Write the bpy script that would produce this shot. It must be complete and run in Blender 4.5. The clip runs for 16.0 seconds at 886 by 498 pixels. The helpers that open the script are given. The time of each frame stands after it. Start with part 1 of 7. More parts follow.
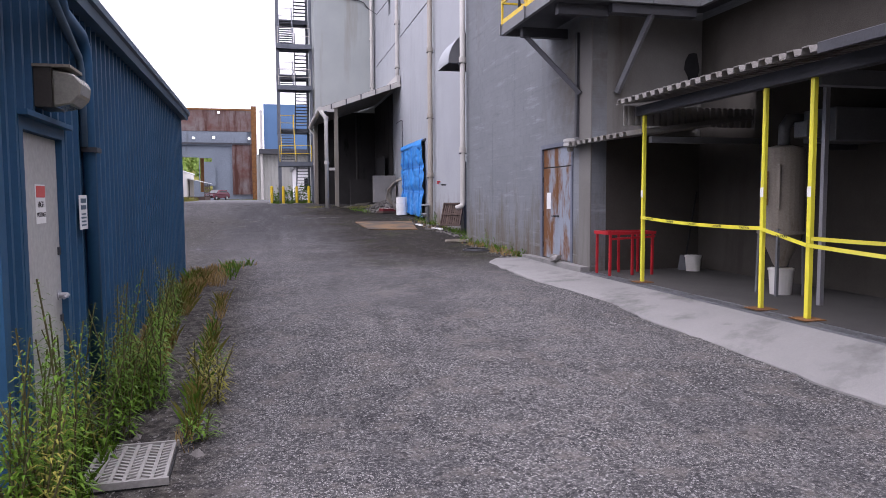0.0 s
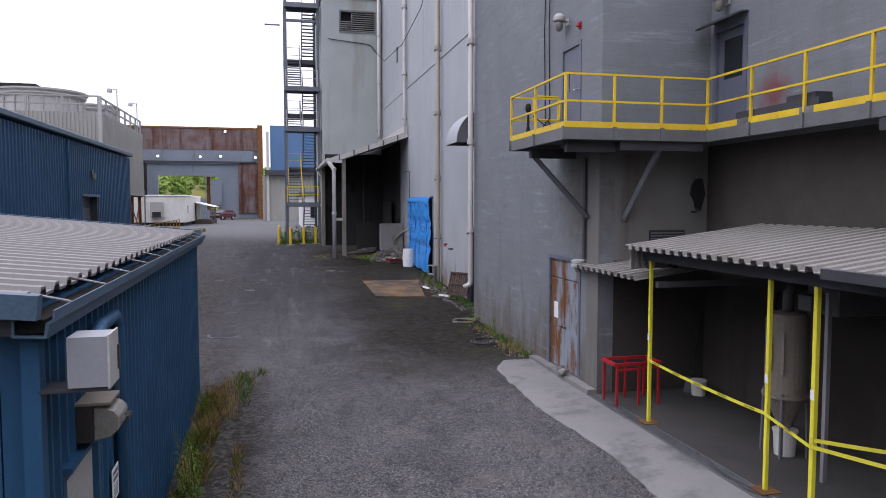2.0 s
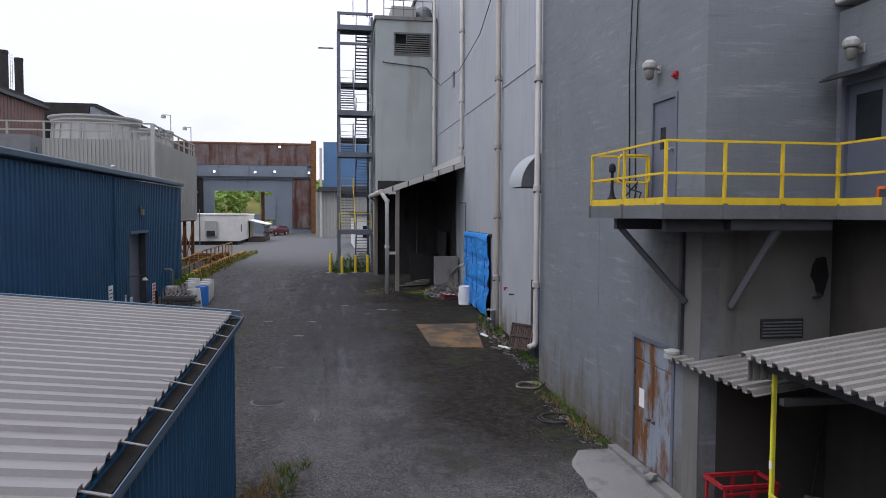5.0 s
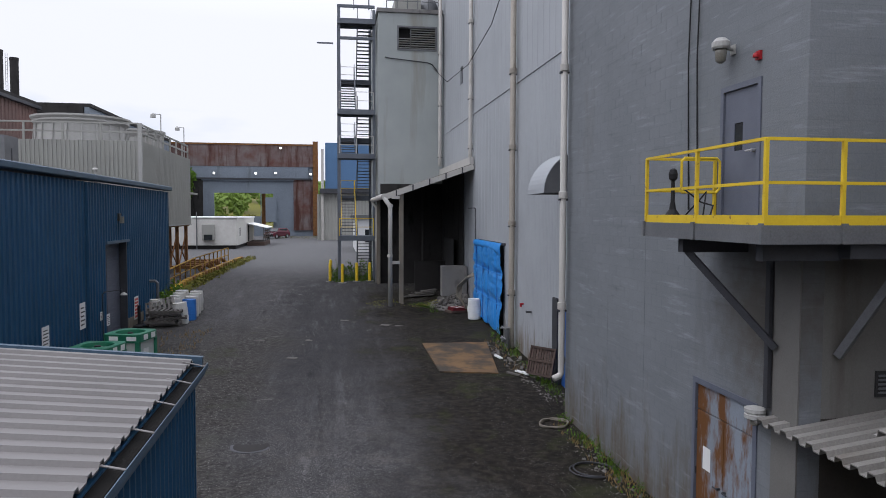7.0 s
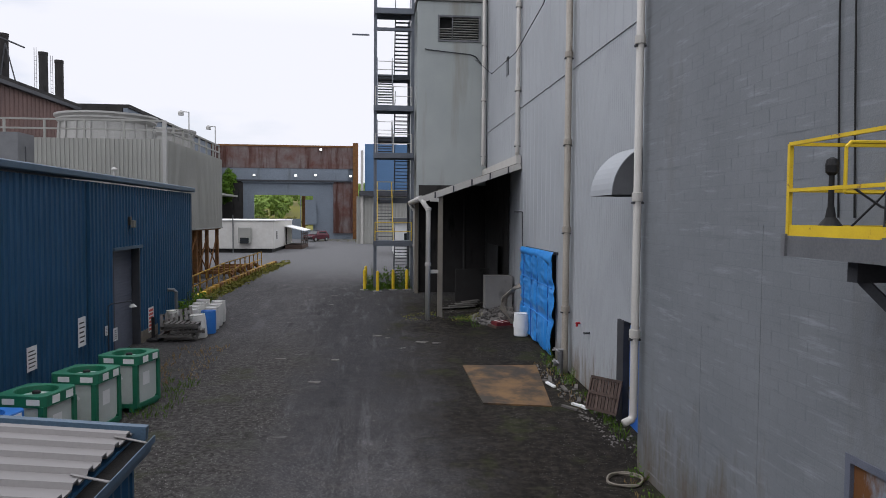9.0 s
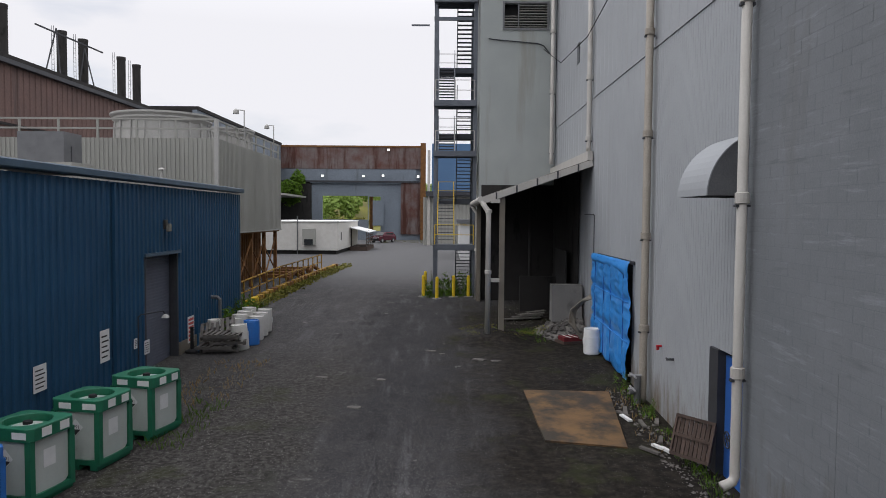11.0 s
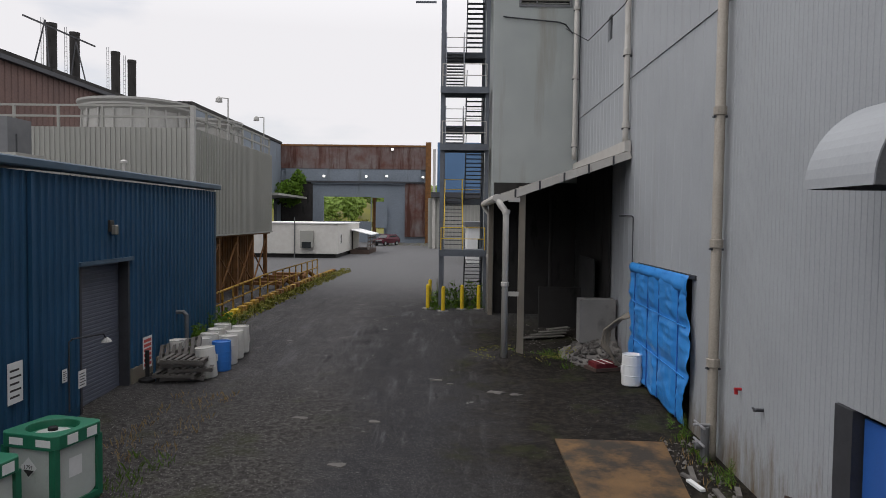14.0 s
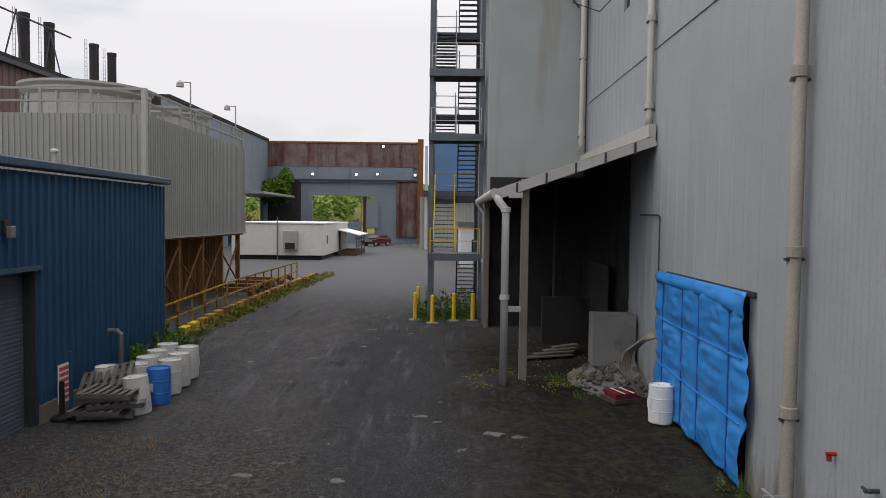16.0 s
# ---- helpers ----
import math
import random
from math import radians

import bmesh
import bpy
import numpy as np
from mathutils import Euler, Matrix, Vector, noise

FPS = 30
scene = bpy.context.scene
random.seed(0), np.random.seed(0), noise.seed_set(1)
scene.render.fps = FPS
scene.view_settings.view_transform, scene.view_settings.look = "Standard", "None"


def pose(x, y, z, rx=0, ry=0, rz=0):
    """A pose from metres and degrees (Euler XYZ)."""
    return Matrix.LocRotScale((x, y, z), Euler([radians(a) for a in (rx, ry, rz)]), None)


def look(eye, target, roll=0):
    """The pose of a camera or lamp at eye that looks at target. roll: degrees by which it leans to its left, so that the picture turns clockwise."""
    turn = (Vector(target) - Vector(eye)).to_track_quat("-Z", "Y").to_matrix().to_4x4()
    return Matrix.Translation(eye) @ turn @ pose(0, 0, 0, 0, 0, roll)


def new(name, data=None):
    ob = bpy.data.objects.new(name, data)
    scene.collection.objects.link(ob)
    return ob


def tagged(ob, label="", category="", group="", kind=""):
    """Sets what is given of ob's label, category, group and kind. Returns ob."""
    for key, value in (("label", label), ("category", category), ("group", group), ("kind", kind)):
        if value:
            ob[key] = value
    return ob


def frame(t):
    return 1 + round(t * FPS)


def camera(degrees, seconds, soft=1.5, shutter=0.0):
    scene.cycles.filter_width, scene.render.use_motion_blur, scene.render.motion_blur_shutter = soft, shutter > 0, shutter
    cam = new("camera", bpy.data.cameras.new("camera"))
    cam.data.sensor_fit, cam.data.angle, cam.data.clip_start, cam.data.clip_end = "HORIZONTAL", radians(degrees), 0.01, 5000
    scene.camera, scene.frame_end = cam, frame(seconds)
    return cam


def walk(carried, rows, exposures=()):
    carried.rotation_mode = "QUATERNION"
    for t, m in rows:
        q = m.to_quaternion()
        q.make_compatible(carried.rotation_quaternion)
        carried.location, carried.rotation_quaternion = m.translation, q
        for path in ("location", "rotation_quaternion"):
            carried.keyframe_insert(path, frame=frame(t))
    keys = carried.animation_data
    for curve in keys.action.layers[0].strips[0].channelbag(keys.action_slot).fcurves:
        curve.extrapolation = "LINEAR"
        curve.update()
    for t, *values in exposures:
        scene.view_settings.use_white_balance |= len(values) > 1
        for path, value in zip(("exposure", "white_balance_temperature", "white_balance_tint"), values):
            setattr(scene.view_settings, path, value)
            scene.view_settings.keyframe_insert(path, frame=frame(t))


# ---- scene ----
cam = camera(64.1, 16.0, soft=0.9)
PATH = [
    (0, (0.274, 0.505, 1.765), (0.739, 2.445, 1.62), -0.3),
    (0.5, (0.271, 0.515, 2.288), (0.731, 2.456, 2.149), -0.3),
    (1, (0.256, 0.491, 2.892), (0.711, 2.434, 2.757), -0.2),
    (1.5, (0.217, 0.431, 3.504), (0.67, 2.375, 3.373), -0.2),
    (2, (0.148, 0.429, 4.048), (0.602, 2.373, 3.922), -0.0),
    (2.5, (0.096, 0.456, 4.49), (0.55, 2.4, 4.367), -0.0),
    (3, (0.114, 0.625, 4.845), (0.569, 2.569, 4.728), 0.0),
    (3.5, (0.138, 0.941, 5.169), (0.594, 2.885, 5.058), 0.1),
    (4, (0.164, 1.367, 5.169), (0.588, 3.318, 5.059), 0.1),
    (4.2, (0.161, 1.565, 5.162), (0.539, 3.526, 5.056), 0.2),
    (6.3, (0.449, 4.135, 5.476), (0.742, 6.111, 5.377), 0.3),
    (6.5, (0.438, 4.443, 5.471), (0.735, 6.419, 5.372), 0.2),
    (7, (0.473, 5.109, 5.521), (0.777, 7.083, 5.422), 0.2),
    (7.5, (0.527, 5.791, 5.493), (0.841, 7.764, 5.397), 0.2),
    (8, (0.663, 6.547, 5.503), (0.985, 8.518, 5.409), 0.2),
    (8.5, (0.745, 7.383, 5.548), (1.041, 9.359, 5.456), 0.3),
    (9, (0.868, 8.212, 5.583), (1.056, 10.201, 5.491), 0.4),
    (9.5, (1.056, 8.996, 5.632), (1.135, 10.992, 5.541), 0.5),
    (9.7, (1.154, 9.269, 5.684), (1.221, 11.265, 5.591), 0.4),
    (12, (1.49, 11.971, 5.675), (1.442, 13.969, 5.585), 0.7),
    (12.5, (1.435, 12.573, 5.663), (1.393, 14.571, 5.575), 0.8),
    (13, (1.378, 13.365, 5.675), (1.342, 15.363, 5.588), 0.8),
    (13.5, (1.333, 14.209, 5.693), (1.303, 16.207, 5.605), 0.8),
    (14, (1.319, 15.177, 5.647), (1.294, 17.175, 5.561), 0.7),
    (14.5, (1.335, 16.184, 5.593), (1.314, 18.182, 5.507), 0.7),
    (15, (1.396, 17.076, 5.589), (1.379, 19.074, 5.503), 0.7),
    (15.5, (1.428, 18.104, 5.618), (1.416, 20.102, 5.532), 0.6),
    (16, (1.46, 19.037, 5.646), (1.452, 21.035, 5.559), 0.7),
]
walk(cam, [(t, look(eye, target, roll)) for t, eye, target, roll in PATH], exposures=[(0.0, 0.72, 6100, 24), (1.5, 0.36, 6000, 20), (3.5, 0.06, 6000, 16), (7.0, -0.12, 6050, 12), (9.5, -0.17, 6250, 11), (12.5, -0.28, 6500, 10), (16.0, -0.27, 6550, 10)])


# ---- world and sun: bright overcast day ----
world = bpy.data.worlds.new("overcast_sky")
scene.world = world
world.use_nodes = True
wn, wl = world.node_tree.nodes, world.node_tree.links
wn.clear()
sky = wn.new("ShaderNodeTexSky")
sky.sky_type, sky.sun_disc = "NISHITA", False
sky.sun_elevation, sky.sun_rotation = radians(54), radians(254)
sky_bg = wn.new("ShaderNodeBackground")
sky_bg.inputs["Strength"].default_value = 0.13
cloud_bg = wn.new("ShaderNodeBackground")
cloud_bg.inputs["Color"].default_value = (0.975, 0.965, 1.0, 1)
# an overcast dome is brighter overhead than near the horizon
zsep = wn.new("ShaderNodeSeparateXYZ")
zmap = wn.new("ShaderNodeMapRange")
zmap.inputs["From Min"].default_value, zmap.inputs["From Max"].default_value = 0.25, 1.0
zmap.inputs["To Min"].default_value, zmap.inputs["To Max"].default_value = 1.07, 2.7
wtc = wn.new("ShaderNodeTexCoord")
wmap = wn.new("ShaderNodeMapping")
wmap.inputs["Scale"].default_value = (1.0, 1.0, 3.2)
wnoise = wn.new("ShaderNodeTexNoise")
wnoise.inputs["Scale"].default_value = 3.4
wnoise.inputs["Detail"].default_value = 5
wramp = wn.new("ShaderNodeValToRGB")
wramp.color_ramp.elements[0].position, wramp.color_ramp.elements[1].position = 0.30, 0.47
wramp.color_ramp.elements[0].color = (0.62, 0.62, 0.62, 1)
wmix = wn.new("ShaderNodeMixShader")
wout = wn.new("ShaderNodeOutputWorld")
wl.new(wtc.outputs["Generated"], wmap.inputs["Vector"])
wl.new(wtc.outputs["Generated"], zsep.inputs[0])
wl.new(zsep.outputs["Z"], zmap.inputs["Value"])
wl.new(zmap.outputs["Result"], cloud_bg.inputs["Strength"])
wl.new(wmap.outputs["Vector"], wnoise.inputs["Vector"])
wl.new(wnoise.outputs["Fac"], wramp.inputs["Fac"])
wl.new(sky.outputs["Color"], sky_bg.inputs["Color"])
wl.new(wramp.outputs["Color"], wmix.inputs["Fac"])
wl.new(sky_bg.outputs["Background"], wmix.inputs[1])
wl.new(cloud_bg.outputs["Background"], wmix.inputs[2])
wl.new(wmix.outputs["Shader"], wout.inputs["Surface"])
sun = new("sun", bpy.data.lights.new("sun", "SUN"))
sun.data.energy, sun.data.angle, sun.data.color = 0.70, radians(40), (1.0, 0.97, 0.92)
sun.matrix_world = look((0, 0, 60), (42, 12, 0))


# ---- materials ----
def mat(name, c1, c2=None, rough=0.7, metal=0.0, scale=1.5, grain=60.0, bump=0.15, fine=0.16,
        stain=None, amount=0.0, squash=(1, 1, 1), sscale=2.0, sharp=0.12, joints=None, rand=0.0, axis="xy", splash=None):
    """A surface with broad patches between c1 and c2, fine grain with relief, and stains of their own shape (stretched by squash)."""
    m = bpy.data.materials.new(name)
    m.use_nodes = True
    n, l = m.node_tree.nodes, m.node_tree.links
    b = n["Principled BSDF"]
    geo = n.new("ShaderNodeNewGeometry")
    pos = geo.outputs["Position"]
    c2 = c2 or tuple(v * 0.75 for v in c1)

    def noise_tex(s, detail=4, vec=pos, rough_n=0.6):
        t = n.new("ShaderNodeTexNoise")
        t.inputs["Scale"].default_value, t.inputs["Detail"].default_value = s, detail
        t.inputs["Roughness"].default_value = rough_n
        l.new(vec, t.inputs["Vector"])
        return t.outputs["Fac"]

    def ramp(fac, a, z):
        r = n.new("ShaderNodeMapRange")
        r.inputs["From Min"].default_value, r.inputs["From Max"].default_value = a, z
        l.new(fac, r.inputs["Value"])
        return r.outputs["Result"]

    def mix(fac, a, z, mode="MIX"):
        x = n.new("ShaderNodeMix")
        x.data_type, x.blend_type = "RGBA", mode
        for sock, v in ((x.inputs[0], fac), (x.inputs[6], a), (x.inputs[7], z)):
            if isinstance(v, (int, float)):
                sock.default_value = v
            elif isinstance(v, tuple):
                sock.default_value = (*v, 1)
            else:
                l.new(v, sock)
        return x.outputs[2]

    col = mix(ramp(noise_tex(scale, 5), 0.3, 0.7), c1, c2)
    g = noise_tex(grain, 3)
    col = mix(fine, col, mix(ramp(g, 0.25, 0.75), (0.0, 0.0, 0.0), tuple(min(1, v * 1.9) for v in c1)))
    height = g
    if stain:
        mp = n.new("ShaderNodeMapping")
        mp.inputs["Scale"].default_value = squash
        l.new(pos, mp.inputs["Vector"])
        f = ramp(noise_tex(sscale, 6, mp.outputs["Vector"], 0.65), 1 - amount, 1 - amount + sharp)
        col = mix(f, col, stain)
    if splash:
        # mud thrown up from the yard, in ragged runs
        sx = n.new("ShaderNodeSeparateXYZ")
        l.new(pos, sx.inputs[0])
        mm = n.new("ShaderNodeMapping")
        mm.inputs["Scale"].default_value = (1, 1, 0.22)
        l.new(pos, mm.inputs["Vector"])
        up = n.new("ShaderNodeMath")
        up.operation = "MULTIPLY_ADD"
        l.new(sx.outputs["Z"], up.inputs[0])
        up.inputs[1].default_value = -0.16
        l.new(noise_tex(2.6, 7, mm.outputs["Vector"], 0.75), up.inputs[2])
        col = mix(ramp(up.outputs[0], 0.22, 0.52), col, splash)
    if joints:
        width, high, depth = joints
        br = n.new("ShaderNodeTexBrick")
        sep, com = n.new("ShaderNodeSeparateXYZ"), n.new("ShaderNodeCombineXYZ")
        l.new(pos, sep.inputs[0])
        add = n.new("ShaderNodeMath")
        l.new(sep.outputs["X"], add.inputs[0])
        l.new(sep.outputs["Y"], add.inputs[1])
        l.new(add.outputs[0], com.inputs["X"])
        l.new(sep.outputs["Z"], com.inputs["Y"])
        l.new(com.outputs[0], br.inputs["Vector"])
        br.inputs["Scale"].default_value = 1.0
        br.inputs["Brick Width"].default_value, br.inputs["Row Height"].default_value = width, high
        br.inputs["Mortar Size"].default_value = 0.006
        br.inputs["Mortar Smooth"].default_value = 0.6
        br.inputs["Color1"].default_value = (1, 1, 1, 1)
        br.inputs["Color2"].default_value = (0.9, 0.9, 0.9, 1)
        br.inputs["Mortar"].default_value = (0.72, 0.72, 0.72, 1)
        col = mix(depth, col, br.outputs["Color"], "MULTIPLY")
        # paint worn along the courses, paler and darker
        cm = n.new("ShaderNodeMapping")
        cm.inputs["Scale"].default_value = (0.5, 0.5, 4.9)
        l.new(pos, cm.inputs["Vector"])
        worn = noise_tex(1.3, 7, cm.outputs["Vector"], 0.72)
        col = mix(ramp(worn, 0.56, 0.78), col, tuple(min(1, v * 1.45) for v in c1))
        col = mix(ramp(worn, 0.44, 0.22), col, tuple(v * 0.62 for v in c1))
    if rand:
        info = n.new("ShaderNodeObjectInfo")
        hsv = n.new("ShaderNodeHueSaturation")
        l.new(col, hsv.inputs["Color"])
        r = n.new("ShaderNodeMapRange")
        r.inputs["To Min"].default_value, r.inputs["To Max"].default_value = 1 - rand, 1 + rand
        l.new(info.outputs["Random"], r.inputs["Value"])
        l.new(r.outputs["Result"], hsv.inputs["Value"])
        col = hsv.outputs["Color"]
    l.new(col, b.inputs["Base Color"])
    rr = n.new("ShaderNodeMapRange")
    rr.inputs["To Min"].default_value, rr.inputs["To Max"].default_value = max(0.05, rough - 0.1), min(1, rough + 0.1)
    l.new(g, rr.inputs["Value"])
    l.new(rr.outputs["Result"], b.inputs["Roughness"])
    b.inputs["Metallic"].default_value = metal
    b.inputs["Specular IOR Level"].default_value = 0.5 if rough < 0.45 or metal else 0.22
    if bump:
        bp = n.new("ShaderNodeBump")
        bp.inputs["Strength"].default_value, bp.inputs["Distance"].default_value = bump, 0.02
        l.new(height, bp.inputs["Height"])
        l.new(bp.outputs["Normal"], b.inputs["Normal"])
    return m


def ground_mat():
    """Worn asphalt with loose pale gravel, broken by darker patches and brown dirt."""
    m = mat("worn_asphalt", (0.050, 0.049, 0.051), (0.036, 0.036, 0.039), 0.9, scale=0.5, grain=48, bump=1.0, fine=0.6)
    n, l = m.node_tree.nodes, m.node_tree.links
    b = n["Principled BSDF"]
    base = b.inputs["Base Color"].links[0].from_socket
    geo = n.new("ShaderNodeNewGeometry")
    sep = n.new("ShaderNodeSeparateXYZ")
    l.new(geo.outputs["Position"], sep.inputs[0])

    def math_n(op, a, z):
        x = n.new("ShaderNodeMath")
        x.operation = op
        for i, v in enumerate((a, z)):
            if isinstance(v, (int, float)):
                x.inputs[i].default_value = v
            else:
                l.new(v, x.inputs[i])
        return x.outputs[0]

    def rng(v, a, z, lo=0.0, hi=1.0):
        r = n.new("ShaderNodeMapRange")
        r.interpolation_type = "SMOOTHSTEP"
        for k, val in zip(("From Min", "From Max", "To Min", "To Max"), (a, z, lo, hi)):
            r.inputs[k].default_value = val
        l.new(v, r.inputs["Value"])
        return r.outputs["Result"]

    def noise_at(s, d=5, vec=None, rough_n=0.6):
        t = n.new("ShaderNodeTexNoise")
        t.inputs["Scale"].default_value, t.inputs["Detail"].default_value, t.inputs["Roughness"].default_value = s, d, rough_n
        l.new(vec or geo.outputs["Position"], t.inputs["Vector"])
        return t.outputs["Fac"]

    def blend(f, a, z):
        x = n.new("ShaderNodeMix")
        x.data_type = "RGBA"
        for sock, v in ((x.inputs[0], f), (x.inputs[6], a), (x.inputs[7], z)):
            if isinstance(v, tuple):
                sock.default_value = (*v, 1)
            else:
                l.new(v, sock)
        return x.outputs[2]

    wob = math_n("MULTIPLY", math_n("SUBTRACT", noise_at(0.45), 0.5), 5.0)
    # loose pale stones
    vor = n.new("ShaderNodeTexVoronoi")
    vor.inputs["Scale"].default_value = 68
    l.new(geo.outputs["Position"], vor.inputs["Vector"])
    stones = math_n("MULTIPLY", rng(vor.outputs["Distance"], 0.42, 0.16), rng(noise_at(0.6, 4), 0.35, 0.62))
    pale = n.new("ShaderNodeSeparateColor")
    l.new(vor.outputs["Color"], pale.inputs[0])
    stones = math_n("MULTIPLY", stones, rng(pale.outputs[0], 0.25, 0.9))
    # more loose stone where the lane has not been driven clean
    stones = math_n("MULTIPLY", stones, rng(sep.outputs["Y"], 19, 9, 0.4, 1.0))
    sandy = math_n("MULTIPLY", rng(noise_at(1.6, 6), 0.38, 0.62), rng(sep.outputs["Y"], 19, 8, 0.12, 0.75))
    base = blend(math_n("MULTIPLY", sandy, 0.6), base, (0.10, 0.096, 0.094))
    speck = rng(noise_at(46, 2, None, 0.85), 0.50, 0.66)
    base = blend(math_n("MULTIPLY", speck, rng(sep.outputs["Y"], 30, 8, 0.4, 0.9)), base, (0.185, 0.178, 0.174))
    pits = rng(noise_at(17, 3, None, 0.75), 0.48, 0.34)
    base = blend(math_n("MULTIPLY", pits, 0.8), base, (0.016, 0.016, 0.018))
    col = blend(rng(stones, 0.02, 0.45), base, (0.34, 0.325, 0.31))
    # rolled-in stretched wear along the lane
    mp = n.new("ShaderNodeMapping")
    mp.inputs["Scale"].default_value = (1.0, 0.22, 1.0)
    l.new(geo.outputs["Position"], mp.inputs["Vector"])
    wear = rng(noise_at(1.1, 6, mp.outputs["Vector"], 0.7), 0.5, 0.66)
    col = blend(math_n("MULTIPLY", wear, 0.22), col, (0.085, 0.083, 0.082))
    dark = rng(noise_at(0.8, 6, mp.outputs["Vector"], 0.65), 0.55, 0.7)
    col = blend(math_n("MULTIPLY", dark, 0.45), col, (0.030, 0.030, 0.033))
    # warm dust and dark damp at arm's length scale
    dust = rng(noise_at(1.9, 6, None, 0.7), 0.5, 0.62)
    col = blend(math_n("MULTIPLY", dust, rng(sep.outputs["Y"], 26, 8, 0.25, 0.6)), col, (0.115, 0.104, 0.095))
    damp = rng(noise_at(3.4, 5, mp.outputs["Vector"], 0.7), 0.54, 0.66)
    col = blend(math_n("MULTIPLY", damp, 0.38), col, (0.026, 0.026, 0.028))
    # coarser stones and broken pale patches
    vor2 = n.new("ShaderNodeTexVoronoi")
    vor2.inputs["Scale"].default_value = 26
    l.new(geo.outputs["Position"], vor2.inputs["Vector"])
    s2 = n.new("ShaderNodeSeparateColor")
    l.new(vor2.outputs["Color"], s2.inputs[0])
    coarse = math_n("MULTIPLY", rng(vor2.outputs["Distance"], 0.40, 0.22), rng(s2.outputs[1], 0.62, 0.95))
    col = blend(math_n("MULTIPLY", coarse, 0.8), col, (0.185, 0.178, 0.17))
    patch = rng(noise_at(1.15, 7, mp.outputs["Vector"], 0.72), 0.655, 0.69)
    col = blend(math_n("MULTIPLY", patch, 0.4), col, (0.17, 0.167, 0.164))
    blot = rng(noise_at(2.3, 6, None, 0.7), 0.57, 0.66)
    col = blend(math_n("MULTIPLY", blot, 0.35), col, (0.024, 0.024, 0.026))
    # dark band rolled smooth by wheels
    band = math_n("ABSOLUTE", math_n("SUBTRACT", math_n("ADD", sep.outputs["X"], math_n("MULTIPLY", wob, 0.35)), 0.4), 0.0)
    band = math_n("MULTIPLY", rng(band, 3.6, 1.0), math_n("MULTIPLY", rng(sep.outputs["Y"], 18, 30), rng(sep.outputs["Y"], 58, 44)))
    col = blend(math_n("MULTIPLY", band, 0.6), col, (0.017, 0.017, 0.019))
    # long tyre streaks, pale and dark, and broken pale scabs
    mq = n.new("ShaderNodeMapping")
    mq.inputs["Scale"].default_value = (1.0, 0.07, 1.0)
    l.new(geo.outputs["Position"], mq.inputs["Vector"])
    lanes = math_n("MULTIPLY", rng(sep.outputs["Y"], 16, 26), rng(noise_at(0.5, 3), 0.4, 0.6))
    pale_run = rng(noise_at(2.2, 7, mq.outputs["Vector"], 0.75), 0.52, 0.62)
    col = blend(math_n("MULTIPLY", math_n("MULTIPLY", pale_run, lanes), 0.6), col, (0.105, 0.104, 0.108))
    dark_run = rng(noise_at(1.6, 7, mq.outputs["Vector"], 0.75), 0.47, 0.36)
    col = blend(math_n("MULTIPLY", math_n("MULTIPLY", dark_run, lanes), 0.75), col, (0.012, 0.012, 0.013))
    scab = rng(noise_at(1.9, 4, None, 0.6), 0.675, 0.70)
    col = blend(math_n("MULTIPLY", scab, rng(sep.outputs["Y"], 18, 26, 0.0, 0.7)), col, (0.19, 0.187, 0.18))
    # single stones of the asphalt, each its own tone
    vor3 = n.new("ShaderNodeTexVoronoi")
    vor3.inputs["Scale"].default_value = 42
    l.new(geo.outputs["Position"], vor3.inputs["Vector"])
    s3 = n.new("ShaderNodeSeparateColor")
    l.new(vor3.outputs["Color"], s3.inputs[0])
    pale_st = math_n("MULTIPLY", rng(s3.outputs[0], 0.70, 0.95), rng(vor3.outputs["Distance"], 0.55, 0.3))
    col = blend(math_n("MULTIPLY", pale_st, math_n("MULTIPLY", rng(noise_at(0.7, 5), 0.34, 0.62, 0.4, 1.0), rng(sep.outputs["Y"], 40, 10, 0.45, 0.85))), col, (0.31, 0.302, 0.294))
    col = blend(math_n("MULTIPLY", rng(s3.outputs[1], 0.30, 0.08), 0.55), col, (0.016, 0.016, 0.018))
    # brown dirt washed along the foot of the tall wall and below the lean-to, near-black to stand in for the dim right
    # side
    xw = math_n("ADD", sep.outputs["X"], wob)
    right = rng(xw, 0.9, 3.4)
    along = math_n("MULTIPLY", rng(sep.outputs["Y"], 13.5, 18), rng(sep.outputs["Y"], 49, 42))
    dirt = math_n("MULTIPLY", right, along)
    col = blend(math_n("MULTIPLY", dirt, 0.95), col, blend(rng(noise_at(5, 6, None, 0.75), 0.4, 0.66), (0.009, 0.0072, 0.0056), (0.032, 0.027, 0.021)))
    # gravelly verge beside the blue buildings
    verge = math_n("MULTIPLY", rng(xw, -0.6, -2.6), rng(sep.outputs["Y"], 40, 30))
    vg = blend(math_n("MAXIMUM", stones, coarse), blend(rng(noise_at(9, 5), 0.4, 0.65), (0.020, 0.018, 0.016), (0.07, 0.066, 0.06)), (0.24, 0.232, 0.225))
    col = blend(math_n("MULTIPLY", verge, 0.85), col, vg)
    strip = math_n("MULTIPLY", rng(math_n("ADD", sep.outputs["X"], math_n("MULTIPLY", wob, 0.12)), 0.15, -0.45), rng(sep.outputs["Y"], 17, 15))
    sg = blend(rng(noise_at(11, 5), 0.42, 0.62), (0.016, 0.014, 0.012), (0.075, 0.068, 0.058))
    col = blend(math_n("MULTIPLY", strip, 0.85), col, sg)
